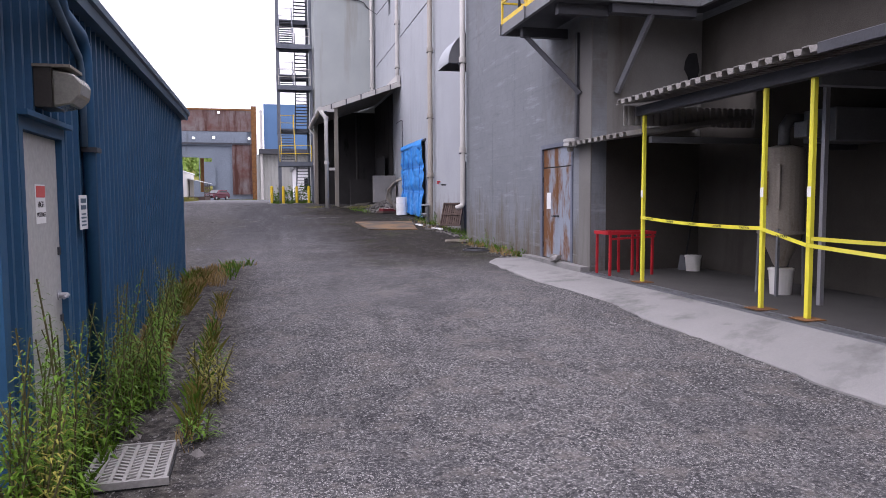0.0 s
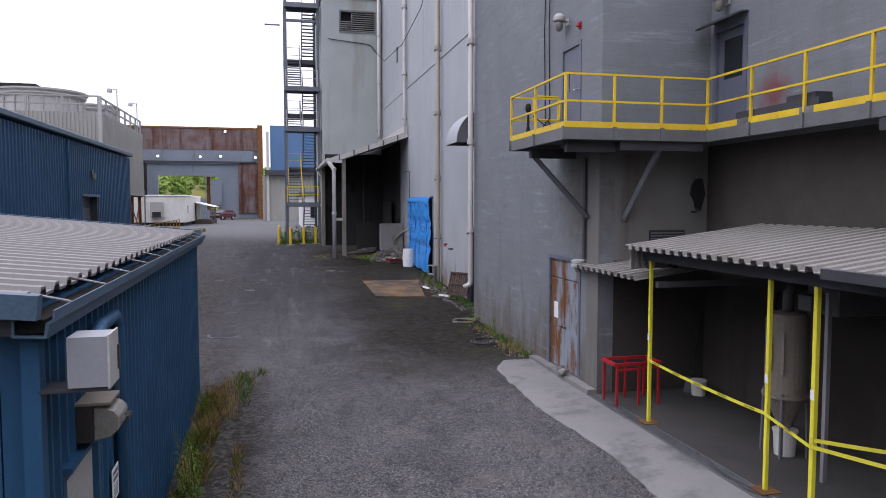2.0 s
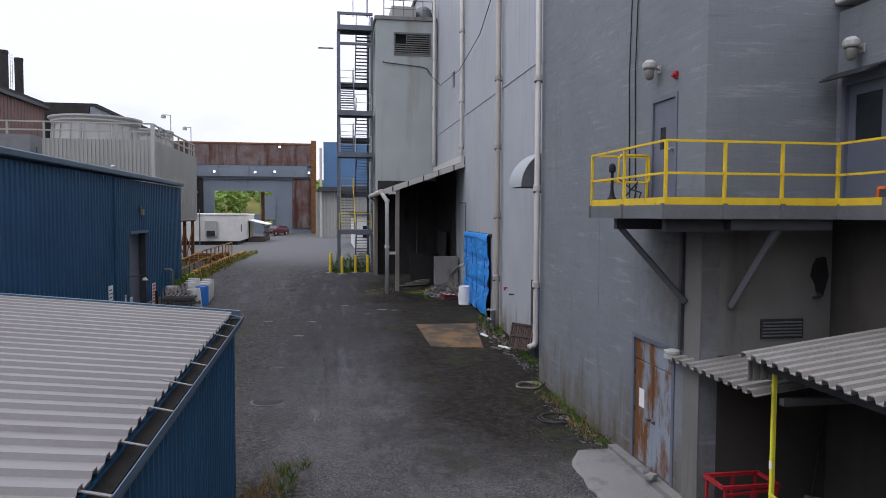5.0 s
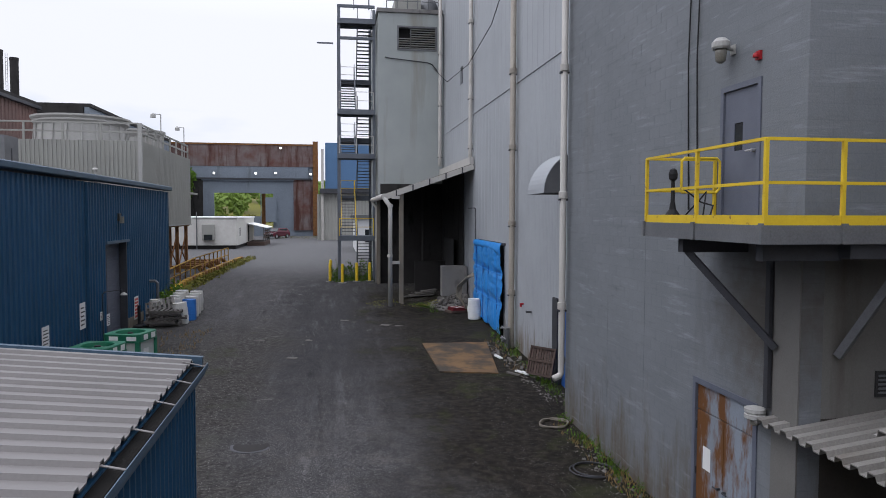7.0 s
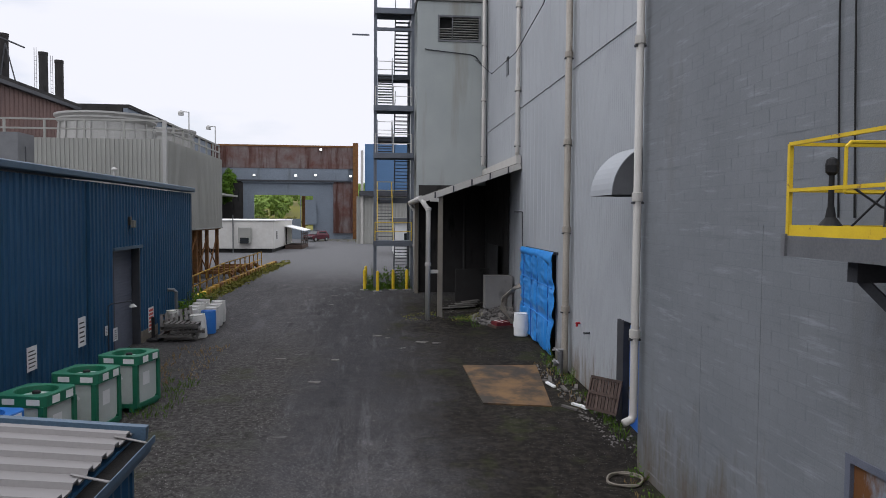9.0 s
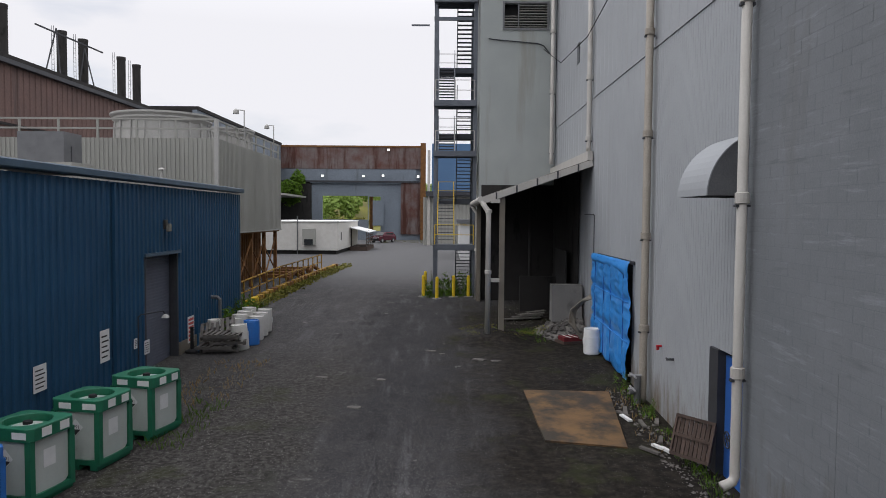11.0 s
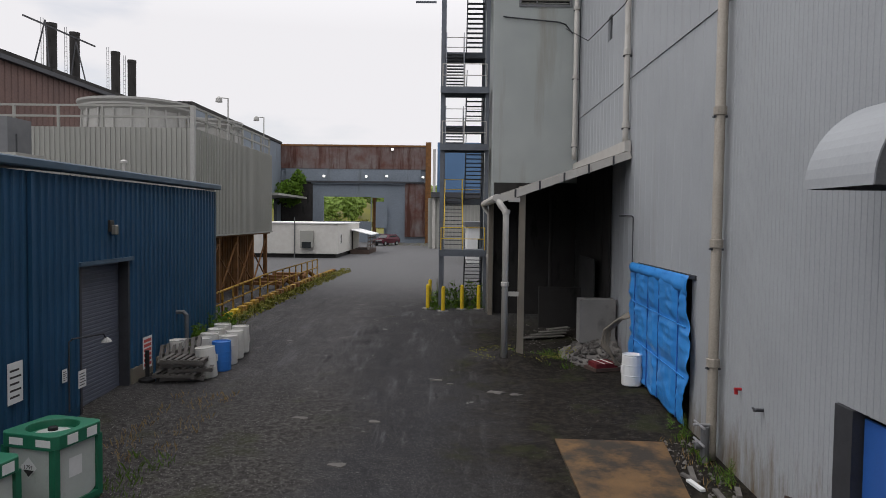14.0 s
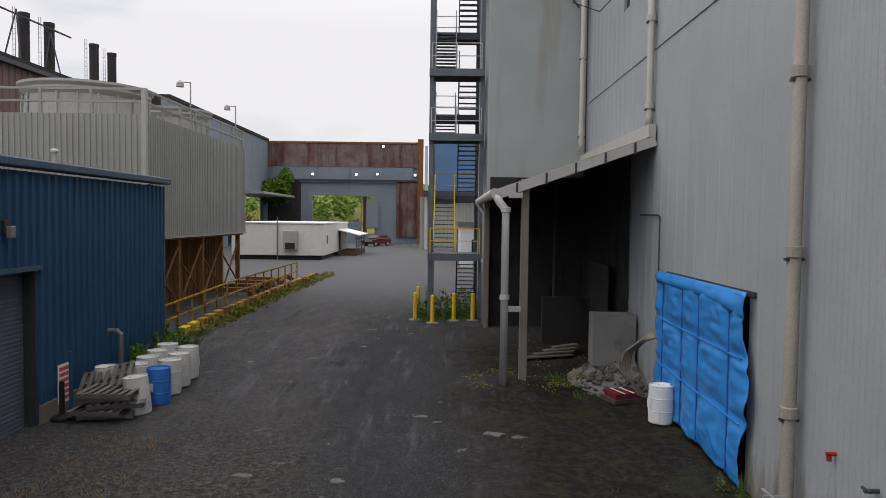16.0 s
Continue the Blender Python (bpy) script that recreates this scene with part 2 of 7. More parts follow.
    moss = math_n("MULTIPLY", rng(noise_at(0.9, 5), 0.52, 0.68), math_n("MAXIMUM", dirt, verge))
    col = blend(math_n("MULTIPLY", moss, 0.45), col, (0.036, 0.042, 0.015))
    # yard blended towards one paler grey beyond 48 m
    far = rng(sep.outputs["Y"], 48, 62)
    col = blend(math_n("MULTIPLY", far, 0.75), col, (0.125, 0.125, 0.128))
    l.new(col, b.inputs["Base Color"])
    b.inputs["Specular IOR Level"].default_value = 0.1
    b.inputs["Roughness"].default_value = 0.85
    return m


M = {}
M["asphalt"] = ground_mat()
M["concrete"] = mat("pale_concrete", (0.212, 0.206, 0.199), (0.158, 0.156, 0.151), 0.85, scale=0.9, grain=90, bump=0.2, stain=(0.089, 0.088, 0.084), amount=0.48, sscale=1.3, sharp=0.2)
# slab tone lowered to deepen the shade under the canopy
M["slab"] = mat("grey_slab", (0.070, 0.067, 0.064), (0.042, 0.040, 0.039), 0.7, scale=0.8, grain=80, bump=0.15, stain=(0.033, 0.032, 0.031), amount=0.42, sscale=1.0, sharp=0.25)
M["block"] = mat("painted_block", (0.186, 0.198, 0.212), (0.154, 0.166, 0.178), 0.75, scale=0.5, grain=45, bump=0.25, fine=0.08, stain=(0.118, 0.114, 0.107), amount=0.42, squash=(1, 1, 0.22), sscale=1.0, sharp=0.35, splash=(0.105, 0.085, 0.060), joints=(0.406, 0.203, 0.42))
# grimy concrete, toned down further for the shade below canopy and platform
M["grime_shade"] = mat("grimy_shaded_concrete", (0.072, 0.066, 0.058), (0.042, 0.038, 0.033), 0.85, scale=0.7, grain=45, bump=0.25, fine=0.1, stain=(0.024, 0.021, 0.017), amount=0.44, squash=(1, 1, 0.2), sscale=1.1, sharp=0.3)
M["stained_block"] = mat("stained_block", (0.165, 0.160, 0.150), (0.120, 0.114, 0.104), 0.8, scale=0.6, grain=45, bump=0.2, fine=0.08, stain=(0.060, 0.048, 0.036), amount=0.47, squash=(1, 1, 0.14), sscale=1.4, sharp=0.28)
M["mortar"] = mat("painted_joint", (0.149, 0.152, 0.158), None, 0.85)
M["tower"] = mat("tower_render", (0.365, 0.388, 0.380), (0.300, 0.325, 0.318), 0.8, scale=0.35, grain=30, bump=0.2, fine=0.08, stain=(0.205, 0.186, 0.131), amount=0.49, squash=(1, 1, 0.08), sscale=0.9, sharp=0.3)
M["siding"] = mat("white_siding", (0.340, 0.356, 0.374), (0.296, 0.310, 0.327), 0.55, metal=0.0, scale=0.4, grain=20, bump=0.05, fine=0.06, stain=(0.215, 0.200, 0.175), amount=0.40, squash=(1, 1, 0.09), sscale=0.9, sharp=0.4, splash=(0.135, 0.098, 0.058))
M["blue"] = mat("blue_siding", (0.024, 0.079, 0.156), (0.018, 0.060, 0.118), 0.5, scale=0.7, grain=25, bump=0.04, fine=0.08, stain=(0.052, 0.090, 0.128), amount=0.40, squash=(1, 1, 0.08), sscale=1.7, sharp=0.35)
M["blue_trim"] = mat("blue_grey_trim", (0.068, 0.109, 0.156), (0.048, 0.078, 0.112), 0.45, scale=2, grain=40, bump=0.04)
M["roof"] = mat("pale_metal_roof", (0.178, 0.168, 0.164), (0.156, 0.148, 0.144), 0.5, scale=0.6, grain=30, bump=0.04, fine=0.06, stain=(0.105, 0.098, 0.092), amount=0.36, squash=(0.15, 1, 1), sscale=1.6, sharp=0.3)
M["canopy"] = mat("dirty_corrugated", (0.248, 0.238, 0.223), (0.198, 0.186, 0.171), 0.55, scale=0.8, grain=35, bump=0.06, stain=(0.099, 0.079, 0.059), amount=0.42, squash=(0.2, 1, 1), sscale=1.4, sharp=0.25)
M["grey_siding"] = mat("beige_corrugated", (0.318, 0.318, 0.292), (0.272, 0.272, 0.250), 0.6, scale=0.5, grain=25, bump=0.05, fine=0.07, stain=(0.180, 0.173, 0.148), amount=0.42, squash=(1, 1, 0.07), sscale=1.4, sharp=0.3)
M["rust"] = mat("rusted_steel", (0.21, 0.10, 0.036), (0.10, 0.05, 0.024), 0.9, scale=2.2, grain=45, bump=0.3, stain=(0.20, 0.105, 0.045), amount=0.42, sscale=3, sharp=0.2)
M["rust_wall"] = mat("rusted_cladding", (0.115, 0.053, 0.043), (0.187, 0.174, 0.170), 0.85, scale=0.5, grain=12, bump=0.2, stain=(0.072, 0.030, 0.022), amount=0.50, squash=(1, 1, 0.12), sscale=0.9, sharp=0.15)
M["mill_wall"] = mat("old_red_cladding", (0.165, 0.105, 0.092), (0.12, 0.082, 0.075), 0.8, scale=0.3, grain=6, bump=0.1, stain=(0.085, 0.062, 0.058), amount=0.44, squash=(1, 1, 0.1), sscale=0.8)
M["gate_wall"] = mat("blue_grey_cladding", (0.188, 0.220, 0.256), (0.156, 0.180, 0.212), 0.7, scale=0.25, grain=6, bump=0.05, stain=(0.120, 0.132, 0.144), amount=0.42, squash=(1, 1, 0.15), sscale=0.6)
M["yellow"] = mat("yellow_paint", (0.68, 0.48, 0.028), (0.55, 0.37, 0.025), 0.45, scale=3, grain=50, bump=0.05, fine=0.05, stain=(0.20, 0.12, 0.05), amount=0.37, sscale=6, sharp=0.06)
M["lime"] = mat("bright_yellow_paint", (0.74, 0.68, 0.045), (0.62, 0.56, 0.04), 0.4, scale=3, grain=50, bump=0.05, fine=0.05, stain=(0.25, 0.2, 0.08), amount=0.31, sscale=7, sharp=0.05)
M["kerb_yellow"] = mat("rusting_yellow_paint", (0.36, 0.225, 0.035), (0.24, 0.14, 0.03), 0.8, scale=2.5, grain=40, bump=0.2, stain=(0.11, 0.055, 0.022), amount=0.5, sscale=4, sharp=0.1, rand=0.25)
M["steel"] = mat("grey_painted_steel", (0.150, 0.154, 0.161), (0.105, 0.109, 0.116), 0.5, 0.2, scale=2, grain=40, bump=0.06, stain=(0.075, 0.045, 0.030), amount=0.34, sscale=5, sharp=0.08)
M["dark_steel"] = mat("dark_steel", (0.055, 0.057, 0.065), (0.035, 0.036, 0.042), 0.6, 0.3, scale=3, grain=40, bump=0.08)
M["escape"] = mat("weathered_steel", (0.14, 0.155, 0.18), (0.085, 0.095, 0.115), 0.6, 0.3, scale=1.5, grain=30, bump=0.05, stain=(0.10, 0.06, 0.04), amount=0.36, sscale=3)
M["pipe"] = mat("offwhite_pipe", (0.475, 0.461, 0.432), (0.403, 0.382, 0.353), 0.45, scale=1.2, grain=30, bump=0.03, fine=0.05, stain=(0.238, 0.202, 0.158), amount=0.36, squash=(1, 1, 0.3), sscale=3, sharp=0.2)
M["beige_pipe"] = mat("beige_pipe", (0.331, 0.302, 0.259), (0.274, 0.245, 0.209), 0.5, scale=1.0, grain=30, bump=0.03, stain=(0.144, 0.115, 0.086), amount=0.38, squash=(1, 1, 0.3), sscale=3)
M["maroon"] = mat("dark_red_sacking", (0.15, 0.02, 0.024), (0.10, 0.015, 0.018), 0.8, scale=6, bump=0.2)
M["white"] = mat("white_paint", (0.74, 0.745, 0.74), (0.66, 0.665, 0.655), 0.5, scale=2, grain=40, bump=0.03, fine=0.05, stain=(0.5, 0.48, 0.44), amount=0.36, squash=(1, 1, 0.2), sscale=3)
M["offwhite"] = mat("offwhite_plastic", (0.595, 0.586, 0.552), (0.527, 0.510, 0.476), 0.4, scale=3, grain=50, bump=0.03, fine=0.05, stain=(0.357, 0.323, 0.272), amount=0.34, sscale=4)
M["blue_plastic"] = mat("blue_plastic", (0.03, 0.17, 0.52), (0.025, 0.13, 0.42), 0.4, scale=4, bump=0.03)
M["tarp"] = mat("blue_tarpaulin", (0.035, 0.25, 0.66), (0.028, 0.20, 0.56), 0.38, scale=1.3, grain=120, bump=0.12, fine=0.05)
M["blue_door"] = mat("blue_door_paint", (0.03, 0.12, 0.42), (0.025, 0.10, 0.35), 0.4, scale=2, bump=0.03)
M["grey_door"] = mat("grey_door_paint", (0.247, 0.251, 0.274), (0.217, 0.221, 0.240), 0.5, scale=1.5, grain=40, bump=0.03, fine=0.05, stain=(0.165, 0.165, 0.173), amount=0.36, squash=(1, 1, 0.2), sscale=3)
M["slate_door"] = mat("slate_door_paint", (0.13, 0.14, 0.175), (0.10, 0.11, 0.14), 0.5, scale=2, bump=0.03)
M["rusty_door"] = mat("rusting_pale_door", (0.235, 0.265, 0.310), (0.195, 0.215, 0.245), 0.6, scale=1.2, grain=40, bump=0.12, fine=0.08, stain=(0.135, 0.060, 0.022), amount=0.555, squash=(1, 1, 0.35), sscale=1.9, sharp=0.10)
# dark sheet; behind openings and louvres it stands in for the shade there
M["shadow_steel"] = mat("dark_sheet", (0.040, 0.040, 0.040), (0.024, 0.024, 0.024), 0.8, scale=1.2, grain=30, bump=0.1)
M["dark_matte"] = mat("dark_matte_surface", (0.045, 0.043, 0.042), (0.030, 0.028, 0.027), 0.9, scale=0.7, grain=40, bump=0.2, stain=(0.017, 0.017, 0.016), amount=0.45, squash=(1, 1, 0.3), sscale=1.5)
M["green"] = mat("green_plastic", (0.018, 0.155, 0.085), (0.014, 0.12, 0.066), 0.42, scale=3, grain=50, bump=0.04, fine=0.06, stain=(0.07, 0.15, 0.10), amount=0.33, sscale=4)
M["tote"] = mat("milky_plastic", (0.50, 0.53, 0.50), (0.42, 0.45, 0.42), 0.35, scale=1.6, grain=40, bump=0.03, fine=0.05, stain=(0.33, 0.34, 0.30), amount=0.38, squash=(1, 1, 0.4), sscale=3)
M["paper"] = mat("white_label", (0.74, 0.74, 0.73), (0.66, 0.66, 0.65), 0.6, scale=5, bump=0.02, fine=0.04)
M["black"] = mat("black_rubber", (0.02, 0.02, 0.021), (0.012, 0.012, 0.013), 0.6, scale=5, bump=0.05)
# near-black matte fill for the gutter
M["debris"] = mat("matte_black_fill", (0.012, 0.011, 0.010), (0.006, 0.006, 0.006), 0.95, scale=9, grain=60, bump=0.5)
M["red"] = mat("red_paint", (0.36, 0.02, 0.026), (0.27, 0.015, 0.02), 0.45, scale=3, grain=40, bump=0.04)
M["sign_red"] = mat("red_print", (0.55, 0.10, 0.09), (0.48, 0.09, 0.08), 0.6, scale=8, bump=0.0, fine=0.04)
M["ink"] = mat("dark_print", (0.05, 0.045, 0.045), None, 0.6, scale=8, bump=0.0)
M["grey_wood"] = mat("weathered_wood", (0.143, 0.133, 0.124), (0.087, 0.081, 0.074), 0.85, scale=2, grain=40, bump=0.3, rand=0.25)
M["brown_wood"] = mat("dark_brown_wood", (0.10, 0.072, 0.06), (0.065, 0.048, 0.042), 0.85, scale=3, grain=40, bump=0.3, rand=0.2)
M["plate"] = mat("rust_stained_plate", (0.160, 0.088, 0.031), (0.058, 0.034, 0.016), 0.7, 0.1, scale=1.2, grain=40, bump=0.1, stain=(0.030, 0.022, 0.013), amount=0.56, sscale=0.6, sharp=0.10)
M["rubble"] = mat("grey_rubble", (0.140, 0.131, 0.123), (0.084, 0.078, 0.073), 0.95, scale=5, grain=60, bump=0.4, rand=0.3)
M["stone"] = mat("pale_stone", (0.216, 0.207, 0.195), (0.126, 0.120, 0.114), 0.95, scale=6, grain=70, bump=0.3, rand=0.3)
M["aluminium"] = mat("dull_aluminium", (0.42, 0.42, 0.43), (0.34, 0.34, 0.35), 0.4, 0.6, scale=3, bump=0.03)
M["vessel"] = mat("beige_vessel_paint", (0.216, 0.192, 0.156), (0.174, 0.153, 0.126), 0.55, scale=1.3, grain=40, bump=0.05, stain=(0.102, 0.072, 0.048), amount=0.38, squash=(1, 1, 0.3), sscale=3)
M["tank"] = mat("white_fibreglass", (0.392, 0.388, 0.372), (0.338, 0.334, 0.317), 0.5, scale=0.6, grain=20, bump=0.03, stain=(0.270, 0.249, 0.222), amount=0.42, squash=(1, 1, 0.15), sscale=1.5, sharp=0.25)
M["lamp_glass"] = mat("clouded_lamp_glass", (0.210, 0.202, 0.176), (0.176, 0.168, 0.143), 0.2, scale=6, bump=0.02)
M["bronze"] = mat("bronze_lamp_case", (0.055, 0.048, 0.042), (0.04, 0.035, 0.03), 0.45, 0.4, scale=6, bump=0.03)
M["glass"] = mat("dark_glass", (0.02, 0.024, 0.028), (0.015, 0.018, 0.02), 0.12, scale=2, bump=0.0)
M["leaf"] = mat("weed_leaf", (0.088, 0.165, 0.014), (0.050, 0.100, 0.010), 0.6, scale=6, grain=30, bump=0.0, fine=0.1, rand=0.3)
M["leaf_pale"] = mat("yellowing_leaf", (0.170, 0.162, 0.030), (0.115, 0.112, 0.022), 0.65, scale=5, grain=30, bump=0.0, fine=0.1, rand=0.3)
M["stem"] = mat("weed_stem", (0.085, 0.09, 0.035), (0.07, 0.05, 0.03), 0.7, scale=5, bump=0.0)
M["dry"] = mat("dry_straw", (0.26, 0.185, 0.075), (0.17, 0.11, 0.045), 0.8, scale=5, bump=0.0)
M["tree"] = mat("tree_leaf", (0.15, 0.23, 0.05), (0.20, 0.28, 0.06), 0.6, scale=0.3, grain=3, bump=0.0)
M["car_red"] = mat("dark_red_car_paint", (0.10, 0.010, 0.022), (0.09, 0.008, 0.02), 0.2, 0.2, scale=3, bump=0.0)
M["far_blue"] = mat("far_blue_cladding", (0.09, 0.17, 0.30), (0.075, 0.145, 0.26), 0.6, scale=0.4, grain=8, bump=0.05)
for k in ("leaf", "leaf_pale", "stem", "dry", "tree", "dark_matte", "grime_shade", "brown_wood", "debris"):
    M[k].node_tree.nodes["Principled BSDF"].inputs["Specular IOR Level"].default_value = 0.12
M["lamp_on"] = bpy.data.materials.new("lit_lamp_lens")
M["lamp_on"].use_nodes = True
M["lamp_on"].node_tree.nodes["Principled BSDF"].inputs["Emission Color"].default_value = (1.0, 0.97, 0.9, 1)
M["lamp_on"].node_tree.nodes["Principled BSDF"].inputs["Emission Strength"].default_value = 2.2


# ---- building helpers ----
IN_WORLD = set()


def thing(name, at, label, category, group="", rz=0.0, in_world=False, kind=""):
    """An Empty at the base of a thing. in_world: its parts are given in world metres."""
    ob = new(name)
    ob.empty_display_size = 0.1
    ob.matrix_basis = pose(*at, 0, 0, rz)
    if in_world:
        IN_WORLD.add(ob.name)
    return tagged(ob, label, category, group, kind)


def part(name, bm, material, parent=None, label="", smooth=False, bevel=0.0):
    """Links bm as one mesh under a thing or part, or alone."""
    root = parent
    while root is not None and root.parent is not None:
        root = root.parent
    if root is not None and root.name in IN_WORLD:
        bmesh.ops.transform(bm, matrix=root.matrix_basis.inverted(), verts=bm.verts)
    if bevel:
        bmesh.ops.bevel(bm, geom=[e for e in bm.edges if e.is_manifold and e.calc_face_angle(0) > 0.6], offset=bevel, segments=1, affect="EDGES", clamp_overlap=True)
    me = bpy.data.meshes.new(name)
    bm.to_mesh(me)
    bm.free()
    if smooth:
        for p in me.polygons:
            p.use_smooth = True
    me.materials.append(M[material] if isinstance(material, str) else material)
    ob = new(name, me)
    if parent is not None:
        ob.parent = parent
    if label:
        ob["label"] = label
    return ob


def B():
    return bmesh.new()


def box(bm, x0, x1, y0, y1, z0, z1):
    vs = [bm.verts.new((x, y, z)) for z in (z0, z1) for x, y in ((x0, y0), (x1, y0), (x1, y1), (x0, y1))]
    for f in ((3, 2, 1, 0), (4, 5, 6, 7), (0, 1, 5, 4), (1, 2, 6, 5), (2, 3, 7, 6), (3, 0, 4, 7)):
        bm.faces.new([vs[i] for i in f])
    return bm


def boxed(*dims):
    return box(B(), *dims)


def cyl(bm, p0, p1, r0, r1=None, seg=12, caps=True):
    p0, p1 = Vector(p0), Vector(p1)
    r1 = r0 if r1 is None else r1
    d = (p1 - p0).normalized()
    a = d.orthogonal().normalized()
    b = d.cross(a)
    ring = []
    for p, r in ((p0, r0), (p1, r1)):
        ring.append([bm.verts.new(p + (a * math.cos(2 * math.pi * i / seg) + b * math.sin(2 * math.pi * i / seg)) * r) for i in range(seg)])
    for i in range(seg):
        j = (i + 1) % seg
        bm.faces.new((ring[0][i], ring[0][j], ring[1][j], ring[1][i]))
    if caps:
        bm.faces.new(ring[0][::-1])
        bm.faces.new(ring[1])
    return bm


def tube(bm, pts, r, seg=8):
    """A bent round bar through pts."""
    pts = [Vector(p) for p in pts]
    rings = []
    ref = None
    for i, p in enumerate(pts):
        d = ((pts[min(i + 1, len(pts) - 1)] - p).normalized() + (p - pts[max(i - 1, 0)]).normalized()).normalized()
        a = d.orthogonal().normalized() if ref is None else (ref - d * ref.dot(d)).normalized()
        ref = a
        b = d.cross(a)
        rings.append([bm.verts.new(p + (a * math.cos(2 * math.pi * k / seg) + b * math.sin(2 * math.pi * k / seg)) * r) for k in range(seg)])
    for q0, q1 in zip(rings, rings[1:]):
        for k in range(seg):
            j = (k + 1) % seg
            bm.faces.new((q0[k], q0[j], q1[j], q1[k]))
    bm.faces.new(rings[0][::-1])
    bm.faces.new(rings[-1])
    return bm


def bar(bm, p0, p1, w, h):
    """A straight square bar from p0 to p1, w wide and h deep."""
    p0, p1 = Vector(p0), Vector(p1)
    d = (p1 - p0).normalized()
    up = Vector((0, 0, 1)) if abs(d.z) < 0.95 else Vector((0, 1, 0))
    a = d.cross(up).normalized()
    b = a.cross(d)
    vs = [bm.verts.new(p + a * sx * w / 2 + b * sy * h / 2) for p in (p0, p1) for sx, sy in ((-1, -1), (1, -1), (1, 1), (-1, 1))]
    for f in ((3, 2, 1, 0), (4, 5, 6, 7), (0, 1, 5, 4), (1, 2, 6, 5), (2, 3, 7, 6), (3, 0, 4, 7)):
        bm.faces.new([vs[i] for i in f])
    return bm


def lathe(bm, profile, seg=20, centre=(0, 0, 0)):
    """A turned body from (radius, height) pairs."""
    c = Vector(centre)
    rings = [[bm.verts.new(c + Vector((r * math.cos(2 * math.pi * i / seg), r * math.sin(2 * math.pi * i / seg), z))) for i in range(seg)] for r, z in profile]
    for a, b in zip(rings, rings[1:]):
        for i in range(seg):
            j = (i + 1) % seg
            bm.faces.new((a[i], a[j], b[j], b[i]))
    bm.faces.new(rings[0][::-1])
    bm.faces.new(rings[-1])
    return bm


def ribbed(bm, origin, along, up, out, length, height, pitch=0.2, depth=0.03, crest=0.35, thick=0.02):
    """A ribbed sheet: trapezoid ribs that run along up, repeated along along, proud towards out; closed at the back."""
    o, u, v, w = (Vector(k) for k in (origin, along, up, out))
    pts, n = [], max(1, round(length / pitch))
    step = length / n
    for i in range(n):
        x = i * step
        pts += [(x, 0), (x + step * (0.5 - crest / 2 - 0.08), 0), (x + step * (0.5 - crest / 2), depth), (x + step * (0.5 + crest / 2), depth), (x + step * (0.5 + crest / 2 + 0.08), 0)]
    pts.append((length, 0))
    lo = [bm.verts.new(o + u * x + w * d) for x, d in pts]
    hi = [bm.verts.new(o + u * x + w * d + v * height) for x, d in pts]
    lob = [bm.verts.new(o + u * x + w * (d - thick)) for x, d in pts]
    hib = [bm.verts.new(o + u * x + w * (d - thick) + v * height) for x, d in pts]
    for i in range(len(pts) - 1):
        bm.faces.new((lo[i], lo[i + 1], hi[i + 1], hi[i]))
        bm.faces.new((lob[i + 1], lob[i], hib[i], hib[i + 1]))
        bm.faces.new((lo[i + 1], lo[i], lob[i], lob[i + 1]))
        bm.faces.new((hi[i], hi[i + 1], hib[i + 1], hib[i]))
    bm.faces.new((lo[0], hi[0], hib[0], lob[0]))
    bm.faces.new((hi[-1], lo[-1], lob[-1], hib[-1]))
    bmesh.ops.recalc_face_normals(bm, faces=bm.faces)
    return bm


def holed(bm, u0, u1, v0, v1, holes, put, t0, t1):
    """A slab in the (u, v) plane from depth t0 to t1 with rectangular holes (u0, u1, v0, v1); put maps (u, v, t) to world."""
    us = sorted({u0, u1, *[h[0] for h in holes], *[h[1] for h in holes]})
    vs = sorted({v0, v1, *[h[2] for h in holes], *[h[3] for h in holes]})
    us, vs = [u for u in us if u0 <= u <= u1], [v for v in vs if v0 <= v <= v1]
    solid = {}
    for i in range(len(us) - 1):
        for j in range(len(vs) - 1):
            cu, cv = (us[i] + us[i + 1]) / 2, (vs[j] + vs[j + 1]) / 2
            solid[i, j] = not any(h[0] < cu < h[1] and h[2] < cv < h[3] for h in holes)
    for (i, j), s in solid.items():
        if not s:
            continue
        a, b, c, d = us[i], us[i + 1], vs[j], vs[j + 1]
        quad = lambda *q: bm.faces.new([bm.verts.new(put(*p)) for p in q])
        quad((a, c, t0), (b, c, t0), (b, d, t0), (a, d, t0))
        quad((a, d, t1), (b, d, t1), (b, c, t1), (a, c, t1))
        for di, dj, q in ((-1, 0, ((a, c), (a, d))), (1, 0, ((b, d), (b, c))), (0, -1, ((b, c), (a, c))), (0, 1, ((a, d), (b, d)))):
            if not solid.get((i + di, j + dj), False):
                quad((*q[0], t0), (*q[1], t0), (*q[1], t1), (*q[0], t1))
    bmesh.ops.remove_doubles(bm, verts=bm.verts, dist=0.0005)
    bmesh.ops.recalc_face_normals(bm, faces=bm.faces)
    return bm


def words(text, size, material, parent, m, name="lettering"):
    """Lettering as a thin mesh under parent; m places it (x along the line, y up, z out)."""
    cu = bpy.data.curves.new(name, "FONT")
    cu.body, cu.size, cu.extrude, cu.align_x, cu.align_y = text, size, 0.001, "CENTER", "CENTER"
    tmp = bpy.data.objects.new("lettering_source", cu)
    me = bpy.data.meshes.new_from_object(tmp)
    bpy.data.objects.remove(tmp)
